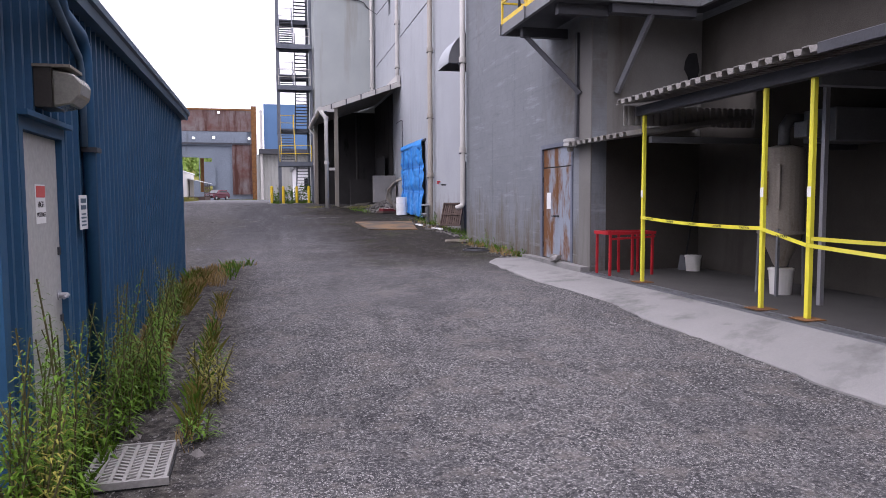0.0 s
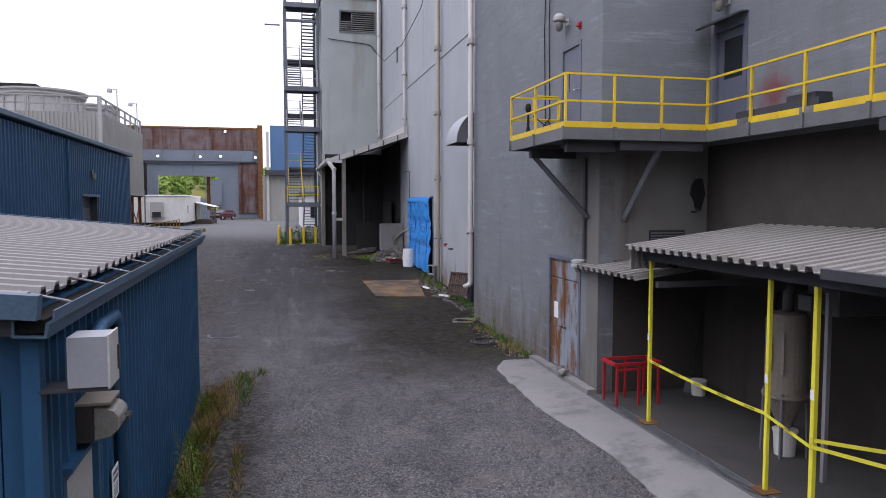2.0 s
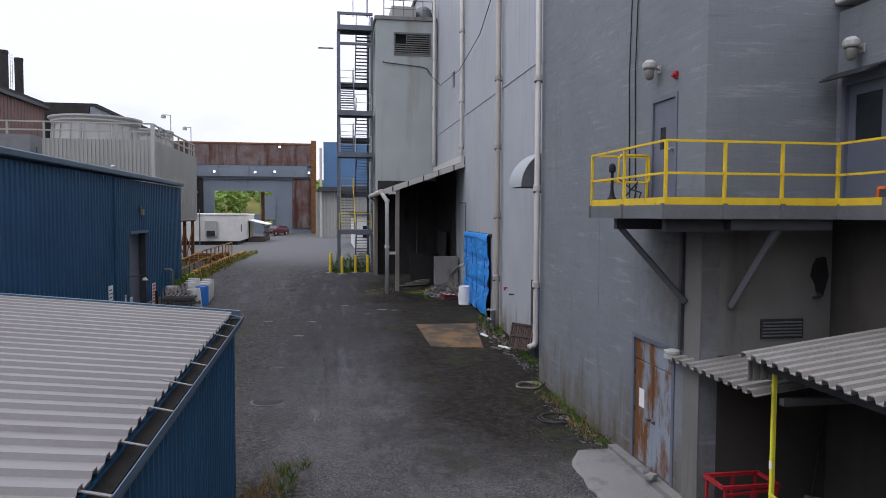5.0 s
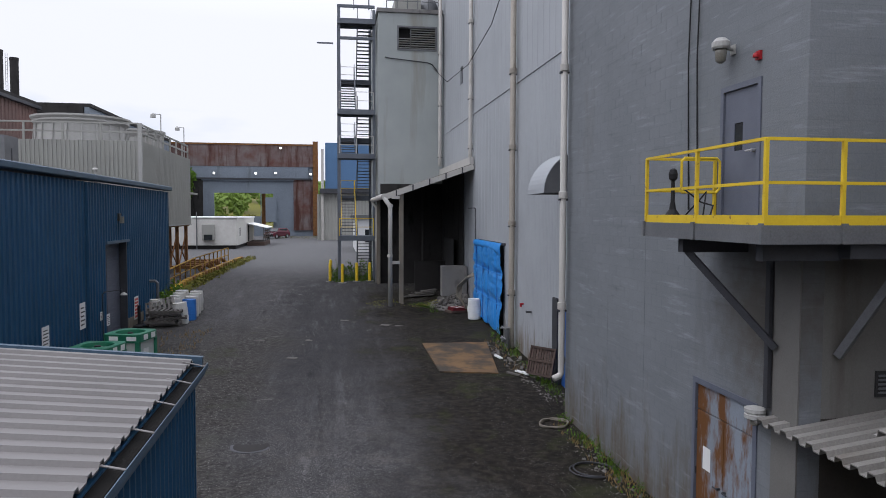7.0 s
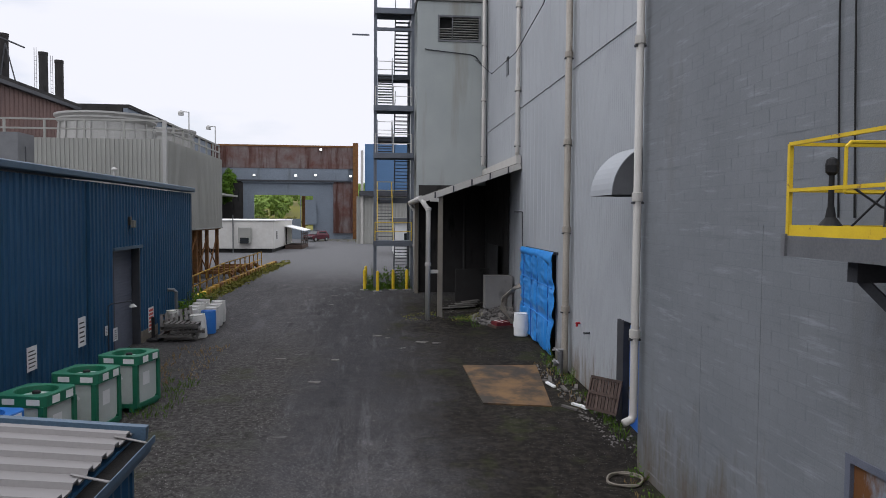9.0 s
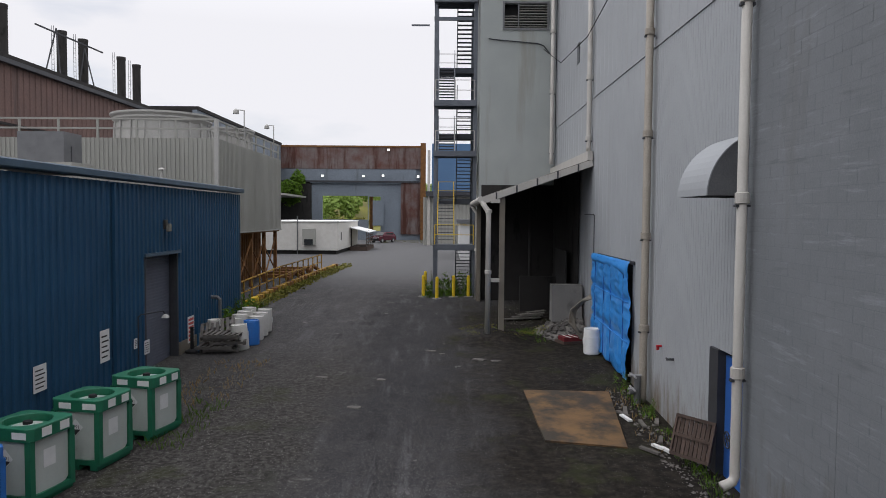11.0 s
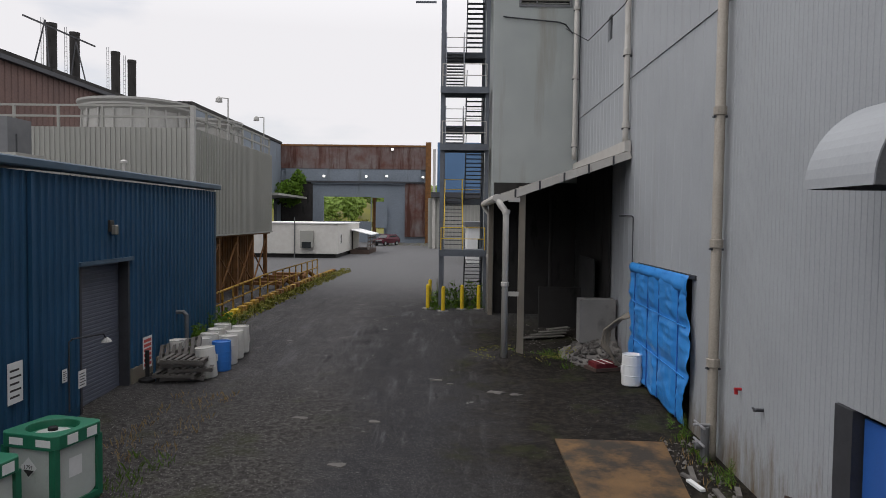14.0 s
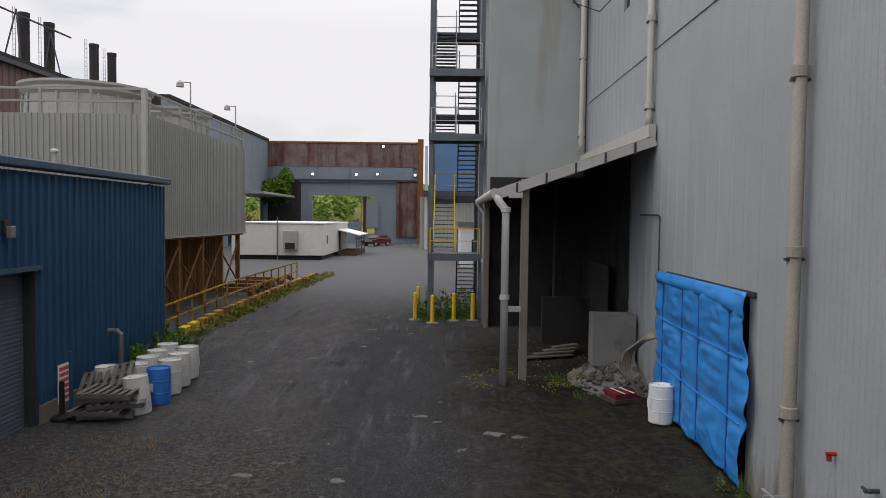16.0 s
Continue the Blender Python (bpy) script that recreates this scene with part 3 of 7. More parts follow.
    me.materials.clear()
    me.materials.append(M[material])
    ob = new(name, me)
    ob.parent = parent
    root = parent
    while root.parent is not None:
        root = root.parent
    ob.matrix_basis = (root.matrix_basis.inverted() @ m) if root.name in IN_WORLD else m
    return ob


GROUND_Y = (-60, 0, 6, 10, 15, 22, 31, 38, 48, 60, 85, 130, 900)
GROUND_Z = (-0.3, -0.1, -0.02, 0.2, 0.3, 0.4, 0.72, 1.0, 1.42, 1.55, 1.6, 1.5, 1.5)


def gz(y):
    return float(np.interp(y, GROUND_Y, GROUND_Z))


def lump(bm, c, r, flat=0.7, rng=random):
    """A small angular stone."""
    res = bmesh.ops.create_icosphere(bm, subdivisions=1, radius=1.0)
    sx, sy, sz = r * rng.uniform(0.7, 1.3), r * rng.uniform(0.7, 1.3), r * flat * rng.uniform(0.7, 1.2)
    turn = Euler((rng.uniform(-0.4, 0.4), rng.uniform(-0.4, 0.4), rng.uniform(0, 6.3))).to_matrix()
    for v in res["verts"]:
        k = rng.uniform(0.8, 1.15)
        v.co = Vector(c) + turn @ Vector((v.co.x * sx * k, v.co.y * sy * k, v.co.z * sz * k))



# ---- ground ----
def grid_axis(dense0, dense1, step, lo, hi):
    a = list(np.arange(dense0, dense1 + 1e-6, step))
    left, right, k = [], [], step
    x = dense0
    while x > lo:
        k *= 1.45
        x -= k
        left.append(max(x, lo))
    x, k = dense1, step
    while x < hi:
        k *= 1.45
        x += k
        right.append(min(x, hi))
    return left[::-1] + a + right


gx = grid_axis(-9, 9, 0.3, -900, 900)
gy = grid_axis(-2, 62, 0.3, -300, 1500)
gbm = B()
rows = []
for y in gy:
    line = []
    for x in gx:
        z = gz(y)
        bumpy = 1.0 if -9 < x < 9 and -2 < y < 70 else 0.3
        z += bumpy * (0.035 * noise.noise((x * 0.5, y * 0.35, 0)) + 0.014 * noise.noise((x * 1.7, y * 1.7, 3)))
        if x > 5.75 and y < 16.2:
            z -= 0.15
        line.append(gbm.verts.new((x, y, z)))
    rows.append(line)
for a, b in zip(rows, rows[1:]):
    for i in range(len(gx) - 1):
        gbm.faces.new((a[i], a[i + 1], b[i + 1], b[i]))
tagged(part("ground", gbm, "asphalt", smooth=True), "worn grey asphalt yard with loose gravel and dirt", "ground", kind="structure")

# concrete apron strip and the slab under the canopy
abm = B()
rngA = random.Random(4)
ys = [-6, 0, 3] + [4 + 0.16 * k for k in range(78)]
west = [float(np.interp(y, [0, 4, 7, 8.9, 10.4, 12.4, 14.0, 15.6, 16.4], [5.4, 5.35, 5.2, 5.02, 5.05, 4.84, 4.86, 4.92, 5.3])) + (rngA.uniform(-0.025, 0.025) + 0.012 * math.sin(y * 2.1) * math.sin(y * 5.3) if y > 3.5 else 0) for y in ys]
av = []
for y, w in zip(ys, west):
    zw, ze = gz(y) + 0.03, max(gz(y) + 0.03, 0.31)
    av.append([abm.verts.new((w, y, zw - 0.3)), abm.verts.new((w + 0.02, y, zw - 0.02)), abm.verts.new((w + 0.1, y, zw)), abm.verts.new((6.02, y, ze)), abm.verts.new((6.02, y, zw - 0.3))])
for a, b in zip(av, av[1:]):
    for i in range(4):
        abm.faces.new((a[i], a[i + 1], b[i + 1], b[i]))
abm.faces.new(av[0])
abm.faces.new(av[-1][::-1])
bmesh.ops.recalc_face_normals(abm, faces=abm.faces)
tagged(part("pavement", abm, "concrete"), "pale concrete apron with a broken edge", "pavement", kind="structure")
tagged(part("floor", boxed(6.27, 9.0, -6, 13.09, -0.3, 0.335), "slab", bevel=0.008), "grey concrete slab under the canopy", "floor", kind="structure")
tagged(part("threshold_kerb", boxed(6.02, 6.225, 13.11, 16.4, -0.2, 0.41), "concrete", bevel=0.012), "low concrete kerb below the rusty doors", "kerb", kind="structure")
# drain channel along the slab's front, with a grating of cross bars
drain = thing("drain_channel", (6.02, -6, 0.3), "worn steel channel drain grating set in concrete", "drain", in_world=True)
part("channel", boxed(6.022, 6.268, -6, 13.09, -0.2, 0.285), "dark_steel", drain)
gr = B()
for k in range(240):
    y = 4.2 + k * 0.037
    box(gr, 6.03, 6.26, y, y + 0.018, 0.29, 0.325)
for x in (6.024, 6.25):
    box(gr, x, x + 0.016, -6, 13.09, 0.286, 0.33)
part("grating", gr, "steel", drain)


# plain unseen walls closing the yard behind and beside the camera's start, added to block low sky light
tagged(part("wall_south", boxed(-24, 15.99, -24.4, -24, -0.6, 11.0), "concrete"), "plain grey wall, unseen, added to block low southern sky light", "wall", kind="structure")
tagged(part("wall_west", boxed(-18.4, -18, -23.99, 17.5, -0.6, 9.5), "concrete"), "plain grey wall, unseen, added to block low western sky light", "wall", kind="structure")


# ---- block building ----
block = thing("block_building", (6.235, 13.1, 0.0), "tall grey painted concrete block building with steel doors", "building", in_world=True)
wall_put = lambda u, v, t: (6.235 + t, u, v)
ddy0, ddy1, ddz0, ddz1 = 14.02, 15.66, 0.40, 2.86
udy0, udy1, udz0, udz1 = 14.10, 15.02, 5.45, 7.36
wb = holed(B(), 13.1, 22.15, -0.6, 19.0, [(ddy0, ddy1, ddz0, ddz1), (udy0, udy1, udz0, udz1)], wall_put, 0.0, 0.3)
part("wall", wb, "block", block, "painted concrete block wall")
part("wall", boxed(6.536, 20.0, 13.1, 13.4, 5.2, 19.0), "block", block, "painted concrete block side wall")
part("lower_wall", boxed(6.536, 20.0, 13.1, 13.4, 2.95, 5.199), M["stained_block"], block, "rust-stained painted wall under the platform")
# grime plus the canopy's shade, both in the wall colour
part("lower_wall", boxed(6.536, 20.0, 13.1, 13.4, -0.6, 2.949), "grime_shade", block, "grimy concrete lower wall with canopy shade in its colour")
part("wall", boxed(6.536, 20.0, 21.85, 22.15, -0.6, 19.0), "block", block, "painted concrete block back wall")
part("roof", boxed(6.1, 20.2, 12.95, 22.3, 19.0, 19.3), "concrete", block, bevel=0.02)
part("pilaster", boxed(6.205, 6.234, 13.1, 13.62, 0.0, 5.2), "stained_block", block, "shallow concrete corner pier", bevel=0.006)
# faint vertical movement joints
for y, z0, z1 in ((19.4, 0.4, 3.8), (17.6, 1.8, 5.5)):
    part("movement_joint", boxed(6.2305, 6.236, y, y + 0.008, z0, z1), "mortar", block)

# rusty double door
part("door_frame", holed(B(), ddy0 - 0.06, ddy1 + 0.06, ddz0, ddz1 + 0.06, [(ddy0 + 0.03, ddy1 - 0.03, ddz0 - 0.1, ddz1 - 0.03)], lambda u, v, t: (6.215 + t, u, v), 0.0, 0.12), "slate_door", block, "blue-grey steel door frame")
part("transom", boxed(6.26, 6.30, ddy0 + 0.035, ddy1 - 0.035, 2.42, 2.825), "rusty_door", block, "rusting sheet panel over the doors", bevel=0.004)
mid = (ddy0 + ddy1) / 2
for y0, y1 in ((ddy0 + 0.035, mid - 0.006), (mid + 0.006, ddy1 - 0.035)):
    leaf = part("door", boxed(6.255, 6.30, y0, y1, ddz0 + 0.02, 2.40), "rusty_door", block, "badly rusted pale steel door leaf", bevel=0.005)
    hy = mid - 0.08 if y1 < mid + 0.001 else mid + 0.08
    part("handle", cyl(cyl(B(), (6.20, hy, 1.35), (6.255, hy, 1.35), 0.02), (6.2, hy, 1.35), (6.2, hy + (0.11 if hy > mid else -0.11), 1.35), 0.012), "dark_steel", leaf)
    for hz in (0.7, 1.4, 2.15):
        ye = y0 if y1 < mid + 0.001 else y1
        part("hinge", cyl(B(), (6.245, ye, hz - 0.06), (6.245, ye, hz + 0.06), 0.014, seg=8), "dark_steel", leaf)
notice = part("notice", boxed(6.248, 6.2535, 15.2, 15.42, 1.5, 1.86), "paper", block, "small white paper notice")

# upper door to the platform
part("door_frame", holed(B(), udy0 - 0.05, udy1 + 0.05, udz0, udz1 + 0.05, [(udy0 + 0.03, udy1 - 0.03, udz0 - 0.1, udz1 - 0.03)], lambda u, v, t: (6.215 + t, u, v), 0.0, 0.12), "slate_door", block)
ud = part("door", holed(B(), udy0 + 0.034, udy1 - 0.034, udz0 + 0.015, udz1 - 0.034, [(14.52, 14.74, 6.45, 6.85)], lambda u, v, t: (6.25 + t, u, v), 0.0, 0.045), "slate_door", block, "slate grey steel door with a small window")
part("window", boxed(6.262, 6.275, 14.52, 14.74, 6.45, 6.85), "glass", ud)
part("handle", cyl(cyl(B(), (6.18, 14.2, 6.42), (6.25, 14.2, 6.42), 0.025), (6.18, 14.19, 6.42), (6.18, 14.33, 6.42), 0.014), "aluminium", ud)

def wall_blotch(m, at, radius, colour):
    """A ragged blotch of another colour on a wall."""
    n, l = m.node_tree.nodes, m.node_tree.links
    b = n["Principled BSDF"]
    base = b.inputs["Base Color"].links[0].from_socket
    geo, dist, ns = n.new("ShaderNodeNewGeometry"), n.new("ShaderNodeVectorMath"), n.new("ShaderNodeTexNoise")
    dist.operation = "DISTANCE"
    dist.inputs[1].default_value = at
    ns.inputs["Scale"].default_value, ns.inputs["Detail"].default_value = 5, 5
    l.new(geo.outputs["Position"], dist.inputs[0])
    l.new(geo.outputs["Position"], ns.inputs["Vector"])
    mul, rg, mx = n.new("ShaderNodeMath"), n.new("ShaderNodeMapRange"), n.new("ShaderNodeMix")
    mul.operation = "MULTIPLY_ADD"
    mul.inputs[1].default_value = -0.9 * radius
    l.new(ns.outputs["Fac"], mul.inputs[0])
    l.new(dist.outputs["Value"], mul.inputs[2])
    for k, v in zip(("From Min", "From Max", "To Min", "To Max"), (radius * 0.55, -radius * 0.25, 0.0, 0.7)):
        rg.inputs[k].default_value = v
    l.new(mul.outputs[0], rg.inputs["Value"])
    mx.data_type = "RGBA"
    mx.inputs[7].default_value = (*colour, 1)
    l.new(rg.outputs["Result"], mx.inputs[0])
    l.new(base, mx.inputs[6])
    l.new(mx.outputs[2], b.inputs["Base Color"])


# recessed wing behind the canopy
# brown drip stains under the platform, with its shade put into the blotch
wall_blotch(M["block"], (6.235, 13.8, 4.2), 1.7, (0.082, 0.066, 0.048))
# red sprayed paint above the beam on the platform
wall_blotch(M["block"], (8.55, 11.2, 6.0), 0.5, (0.17, 0.03, 0.035))
wing = thing("recessed_wing", (8.55, 4.0, 0.0), "lower grey painted block wing set back under the platform", "building", in_world=True)
d2 = (12.0, 12.9, 5.45, 7.40)
part("wall", holed(B(), -8, 13.09, 5.2, 8.6, [d2], lambda u, v, t: (8.55 + t, u, v), 0.0, 0.3), "block", wing, "painted concrete block wall")
# below the platform the colour carries grime and shade together
part("lower_wall", boxed(8.55, 8.85, -8, 13.09, -0.6, 5.199), "grime_shade", wing, "grimy concrete lower wall with canopy shade in its colour")
part("roof_edge", boxed(8.44, 9.1, -8, 13.09, 8.72, 8.85), "offwhite", wing, "white metal roof edge", bevel=0.02)
part("roof", boxed(8.86, 16, -8, 13.09, 8.3, 8.59), "concrete", wing)
part("wall", boxed(8.86, 16, -8.0, -7.7, -0.6, 8.29), "block", wing)
part("wall", boxed(15.7, 16, -7.69, 13.09, -0.6, 8.29), "block", wing)
part("door_frame", holed(B(), d2[0] - 0.06, d2[1] + 0.06, d2[2], d2[3] + 0.06, [(d2[0] + 0.03, d2[1] - 0.03, d2[2] - 0.1, d2[3] - 0.03)], lambda u, v, t: (8.53 + t, u, v), 0.0, 0.14), "slate_door", wing)
wd = part("door", holed(B(), d2[0] + 0.034, d2[1] - 0.034, d2[2] + 0.015, d2[3] - 0.034, [(12.16, 12.72, 6.45, 7.2)], lambda u, v, t: (8.6 + t, u, v), 0.0, 0.045), "slate_door", wing, "slate blue steel door with a dark window")
part("window", boxed(8.615, 8.628, 12.16, 12.72, 6.45, 7.2), "glass", wd)
hoodb = B()
for i in range(7):
    box(hoodb, 8.12 + i * 0.06, 8.185 + i * 0.06, 11.93, 12.97, 7.42 + 0.14 * math.sin(i / 6 * 1.5), 7.44 + 0.14 * math.sin(i / 6 * 1.5))
part("door_hood", hoodb, "dark_steel", wing, "thin curved metal hood over the door")
# added wall, never in view, shuts southern light out from under the canopy
part("end_wall", boxed(6.42, 8.53, 3.6, 3.8, 0.34, 3.02), "grime_shade", wing, "unseen end wall added to darken the space under the canopy")
# dark plate for the shade between the louvre blades
part("vent_grille", boxed(7.28, 8.05, 13.075, 13.099, 3.21, 3.54), "shadow_steel", wing)
# a black patch laid on the corner for the dark of a broken hole, with a bent pipe stub
hole = B()
rh = random.Random(41)
ring0 = [Vector((8.36 + (0.16 + rh.uniform(-0.05, 0.05)) * math.cos(k * 0.524), 13.092, 4.25 + (0.34 + rh.uniform(-0.07, 0.06)) * math.sin(k * 0.524))) for k in range(12)]
hv0 = [hole.verts.new(p) for p in ring0]
hv1 = [hole.verts.new(p + Vector((0, 0.007, 0))) for p in ring0]
hole.faces.new(hv0)
hole.faces.new(hv1[::-1])
for k in range(12):
    hole.faces.new((hv0[k], hv0[(k + 1) % 12], hv1[(k + 1) % 12], hv1[k]))
bmesh.ops.recalc_face_normals(hole, faces=hole.faces)
part("soot_patch", hole, "black", wing, "black patch standing in for a dark ragged hole in the wall corner")
part("pipe_stub", tube(B(), [(8.3, 13.09, 3.95), (8.3, 12.98, 3.93), (8.2, 12.95, 3.9), (8.12, 12.95, 3.9)], 0.025, 6), "dark_steel", wing)
for k in range(5):
    part("louvre", boxed(7.31, 8.02, 13.06, 13.098, 3.25 + k * 0.055, 3.275 + k * 0.055), "steel", wing)


# ---- white metal building, its downpipes and hood ----
metal = thing("metal_clad_building", (6.95, 22.2, 0.0), "tall white ribbed metal-clad building", "building", in_world=True)
MX = 6.95
holes = [(31.8, 36.4, 0.3, 4.30), (22.6, 25.45, 0.2, 3.05), (40.9, 41.6, 12.18, 13.06)]
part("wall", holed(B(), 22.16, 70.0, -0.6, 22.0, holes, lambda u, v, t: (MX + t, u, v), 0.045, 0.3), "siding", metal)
lower, upper = 10.2, 22.0
# ribbed sheets laid on the wall, cut round the openings
sheets = []
for (y0, y1, z0, z1, fine_rib) in ((22.16, 22.6, 0.0, lower, True), (22.6, 25.45, 3.05, lower, True), (25.45, 29.7, 0.3, lower, True), (29.7, 31.8, 0.3, lower, False), (31.8, 36.4, 4.3, lower, False), (36.4, 47.3, 0.5, lower, False),
                                   (22.16, 40.9, lower + 0.03, upper, False), (40.9, 41.6, 13.06, upper, False), (40.9, 41.6, lower + 0.03, 12.18, False), (41.6, 47.3, lower + 0.03, upper, False)):
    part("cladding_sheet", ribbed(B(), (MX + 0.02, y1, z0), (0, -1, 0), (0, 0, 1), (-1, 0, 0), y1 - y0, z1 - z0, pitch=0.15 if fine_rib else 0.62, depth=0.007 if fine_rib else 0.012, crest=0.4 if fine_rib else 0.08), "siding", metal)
part("flashing", boxed(MX - 0.012, MX + 0.04, 22.16, 47.3, lower - 0.01, lower + 0.035), "siding", metal, "horizontal seam flashing")
part("roof", boxed(MX - 0.1, 24, 22.16, 70, 22.0, 22.3), "concrete", metal)
part("wall", boxed(MX + 0.31, 24, 69.7, 70, -0.6, 22.0), "siding", metal)
part("window", boxed(MX + 0.1, MX + 0.12, 40.9, 41.6, 12.18, 13.06), "glass", metal)
# dark panel in place of the unlit room behind both openings
part("opening_back", boxed(MX + 0.9, MX + 1.0, 22.3, 37.5, -0.2, 5.0), "shadow_steel", metal, "dark panel standing in for the shade behind the openings")
part("lintel", boxed(MX - 0.03, MX + 0.05, 31.5, 36.5, 4.30, 4.40), "dark_steel", metal)
# small door half hidden beside the downpipe
bd = part("door", boxed(MX + 0.12, MX + 0.17, 22.9, 24.95, 0.42, 2.95), "blue_door", metal, "bright blue steel door", bevel=0.005)
wheel = B()
for k in range(16):
    a0, a1 = k * math.pi / 8, (k + 1) * math.pi / 8
    cyl(wheel, (MX + 0.02, 24.55 + 0.16 * math.cos(a0), 1.35 + 0.16 * math.sin(a0)), (MX + 0.02, 24.55 + 0.16 * math.cos(a1), 1.35 + 0.16 * math.sin(a1)), 0.014, seg=6)
for k in range(3):
    a = k * math.pi / 3
    cyl(wheel, (MX + 0.02, 24.55 - 0.16 * math.cos(a), 1.35 - 0.16 * math.sin(a)), (MX + 0.02, 24.55 + 0.16 * math.cos(a), 1.35 + 0.16 * math.sin(a)), 0.01, seg=6)
cyl(wheel, (MX + 0.04, 24.55, 1.35), (MX + 0.2, 24.55, 1.35), 0.03, seg=8)
part("hand_wheel", wheel, "dark_steel", bd)
for y, w in ((22.6, 0.1), (24.98, 0.46)):
    part("door_jamb", boxed(MX - 0.03, MX + 0.2, y, y + w, 0.3, 3.04), "dark_steel", metal)
# quarter-round hood
hb = B()
R, hy0, hy1, hz = 1.12, 22.85, 24.35, 6.07
prev = None
for i in range(15):
    a = i / 14 * math.pi / 2
    o = (MX - R * math.cos(a), hz + R * math.sin(a))
    q = (MX - (R - 0.02) * math.cos(a), hz + (R - 0.02) * math.sin(a))
    ring = [hb.verts.new((o[0], hy0, o[1])), hb.verts.new((o[0], hy1, o[1])), hb.verts.new((q[0], hy1, q[1])), hb.verts.new((q[0], hy0, q[1]))]
    if prev:
        for k in range(4):
            hb.faces.new((prev[k], prev[(k + 1) % 4], ring[(k + 1) % 4], ring[k]))
    prev = ring
hood = part("vent_hood", hb, "siding", metal, "quarter-round sheet metal vent hood", smooth=False)
# end sheets in darker grey than the hood, for the shade inside it
for y in (hy0 + 0.02, hy1 - 0.03):
    cap = B()
    f0 = [cap.verts.new((MX - (R - 0.021) * math.cos(i / 14 * math.pi / 2), y, hz + (R - 0.021) * math.sin(i / 14 * math.pi / 2))) for i in range(15)] + [cap.verts.new((MX, y, hz))]
    cap.faces.new(f0)
    ext = bmesh.ops.extrude_face_region(cap, geom=list(cap.faces))
    bmesh.ops.translate(cap, verts=[v for v in ext["geom"] if isinstance(v, bmesh.types.BMVert)], vec=(0, 0.015, 0))
    bmesh.ops.recalc_face_normals(cap, faces=cap.faces)
    part("end_cap", cap, "steel", hood, "dull grey end sheet standing in for the hood's shaded open end")


def downpipe(parent, x, y, z0, z1, r, material, brackets, foot=True):
    b = B()
    pts = [(x, y, z1), (x, y, z0 + 0.25)]
    if foot:
        pts += [(x, y, z0 + 0.16), (x - 0.05, y - 0.02, z0 + 0.08), (x - 0.22, y - 0.05, z0 + 0.02)]
    else:
        pts += [(x, y, z0)]
    tube(b, pts, r, 12)
    p = part("downpipe", b, material, parent, "round rainwater downpipe with couplings", smooth=True)
    for z in brackets:
        part("coupling", lathe(B(), [(r + 0.005, -0.09), (r + 0.03, -0.08), (r + 0.03, 0.08), (r + 0.005, 0.09)], 14, (x, y, z)), material, p)
        part("bracket", boxed(x - r - 0.035, x + r + 0.035, y - 0.05, y + 0.05, z - 0.14, z - 0.1), "dark_steel", p)


downpipe(block, 6.06, 21.95, 1.42, 19.0, 0.08, "pipe", (3.25, 6.0, 9.1, 13.0))
downpipe(metal, 6.78, 29.85, gz(30), 21.9, 0.105, "beige_pipe", (2.72, 5.2, 7.92, 10.6, 14), foot=False)
downpipe(metal, 6.82, 38.0, 8.15, 21.9, 0.095, "pipe", (8.7, 11.0, 14.5), foot=False)
downpipe(metal, 6.70, 46.9, 8.35, 21.9, 0.1, "pipe", (9.0, 12.0, 15.0), foot=False)
RY, RZ = 28.85, 2.41
part("eyebolt_pipe", cyl(cyl(B(), (MX + 0.02, RY, RZ), (MX - 0.12, RY, RZ), 0.03), (MX - 0.08, RY, RZ - 0.02), (MX - 0.08, RY, RZ - 0.1), 0.035), "red", metal, "small red fire hose outlet")
part("tap", cyl(cyl(B(), (MX + 0.02, 27.85, 2.27), (MX - 0.17, 27.85, 2.27), 0.03), (MX - 0.14, 27.77, 2.28), (MX - 0.14, 27.95, 2.28), 0.02), "dark_steel", metal)
# valve cluster at the foot of the beige downpipe
valve = thing("standpipe_valve", (6.6, 29.7, gz(29.7)), "rusty standpipe valve with cross handles at the wall foot", "valve")
part("body", cyl(cyl(B(), (0, 0, 0), (0, 0, 0.75), 0.09), (0.0, 0, 0.35), (-0.2, 0, 0.35), 0.08), "steel", valve)
for z in (0.42, 0.78):
    part("cross_handle", cyl(cyl(B(), (-0.12, -0.3, z), (-0.12, 0.3, z), 0.025, seg=8), (-0.25, 0, z), (0.1, 0, z), 0.03, seg=8), "aluminium", valve)


# ---- tower with louvre ----
tower = thing("concrete_tower", (3.1, 47.4, 0.0), "tall grey rendered stair tower with a louvred opening", "building", in_world=True)
lv = (4.27, 6.5, 15.25, 16.55)
part("wall", holed(B(), 3.1, MX - 0.01, -0.6, 17.35, [lv], lambda u, v, t: (u, 47.4 + t, v), 0.0, 0.3), "tower", tower)
part("wall", boxed(3.1, 3.4, 47.71, 56.0, -0.6, 17.35), "tower", tower)
part("wall", boxed(3.41, MX - 0.01, 55.7, 56.0, -0.6, 17.35), "tower", tower)
part("parapet", boxed(3.0, MX - 0.01, 47.3, 56.1, 17.36, 17.6), "concrete", tower, bevel=0.02)
# dark panel for the shade inside the louvred opening
part("dark_backing", boxed(4.1, 6.7, 47.9, 47.95, 15.0, 16.8), "shadow_steel", tower)
lf = part("louvre_frame", holed(B(), 4.2, 6.57, 15.18, 16.62, [(4.3, 6.47, 15.28, 16.52), ], lambda u, v, t: (u, 47.36 + t, v), 0.0, 0.14), "steel", tower)
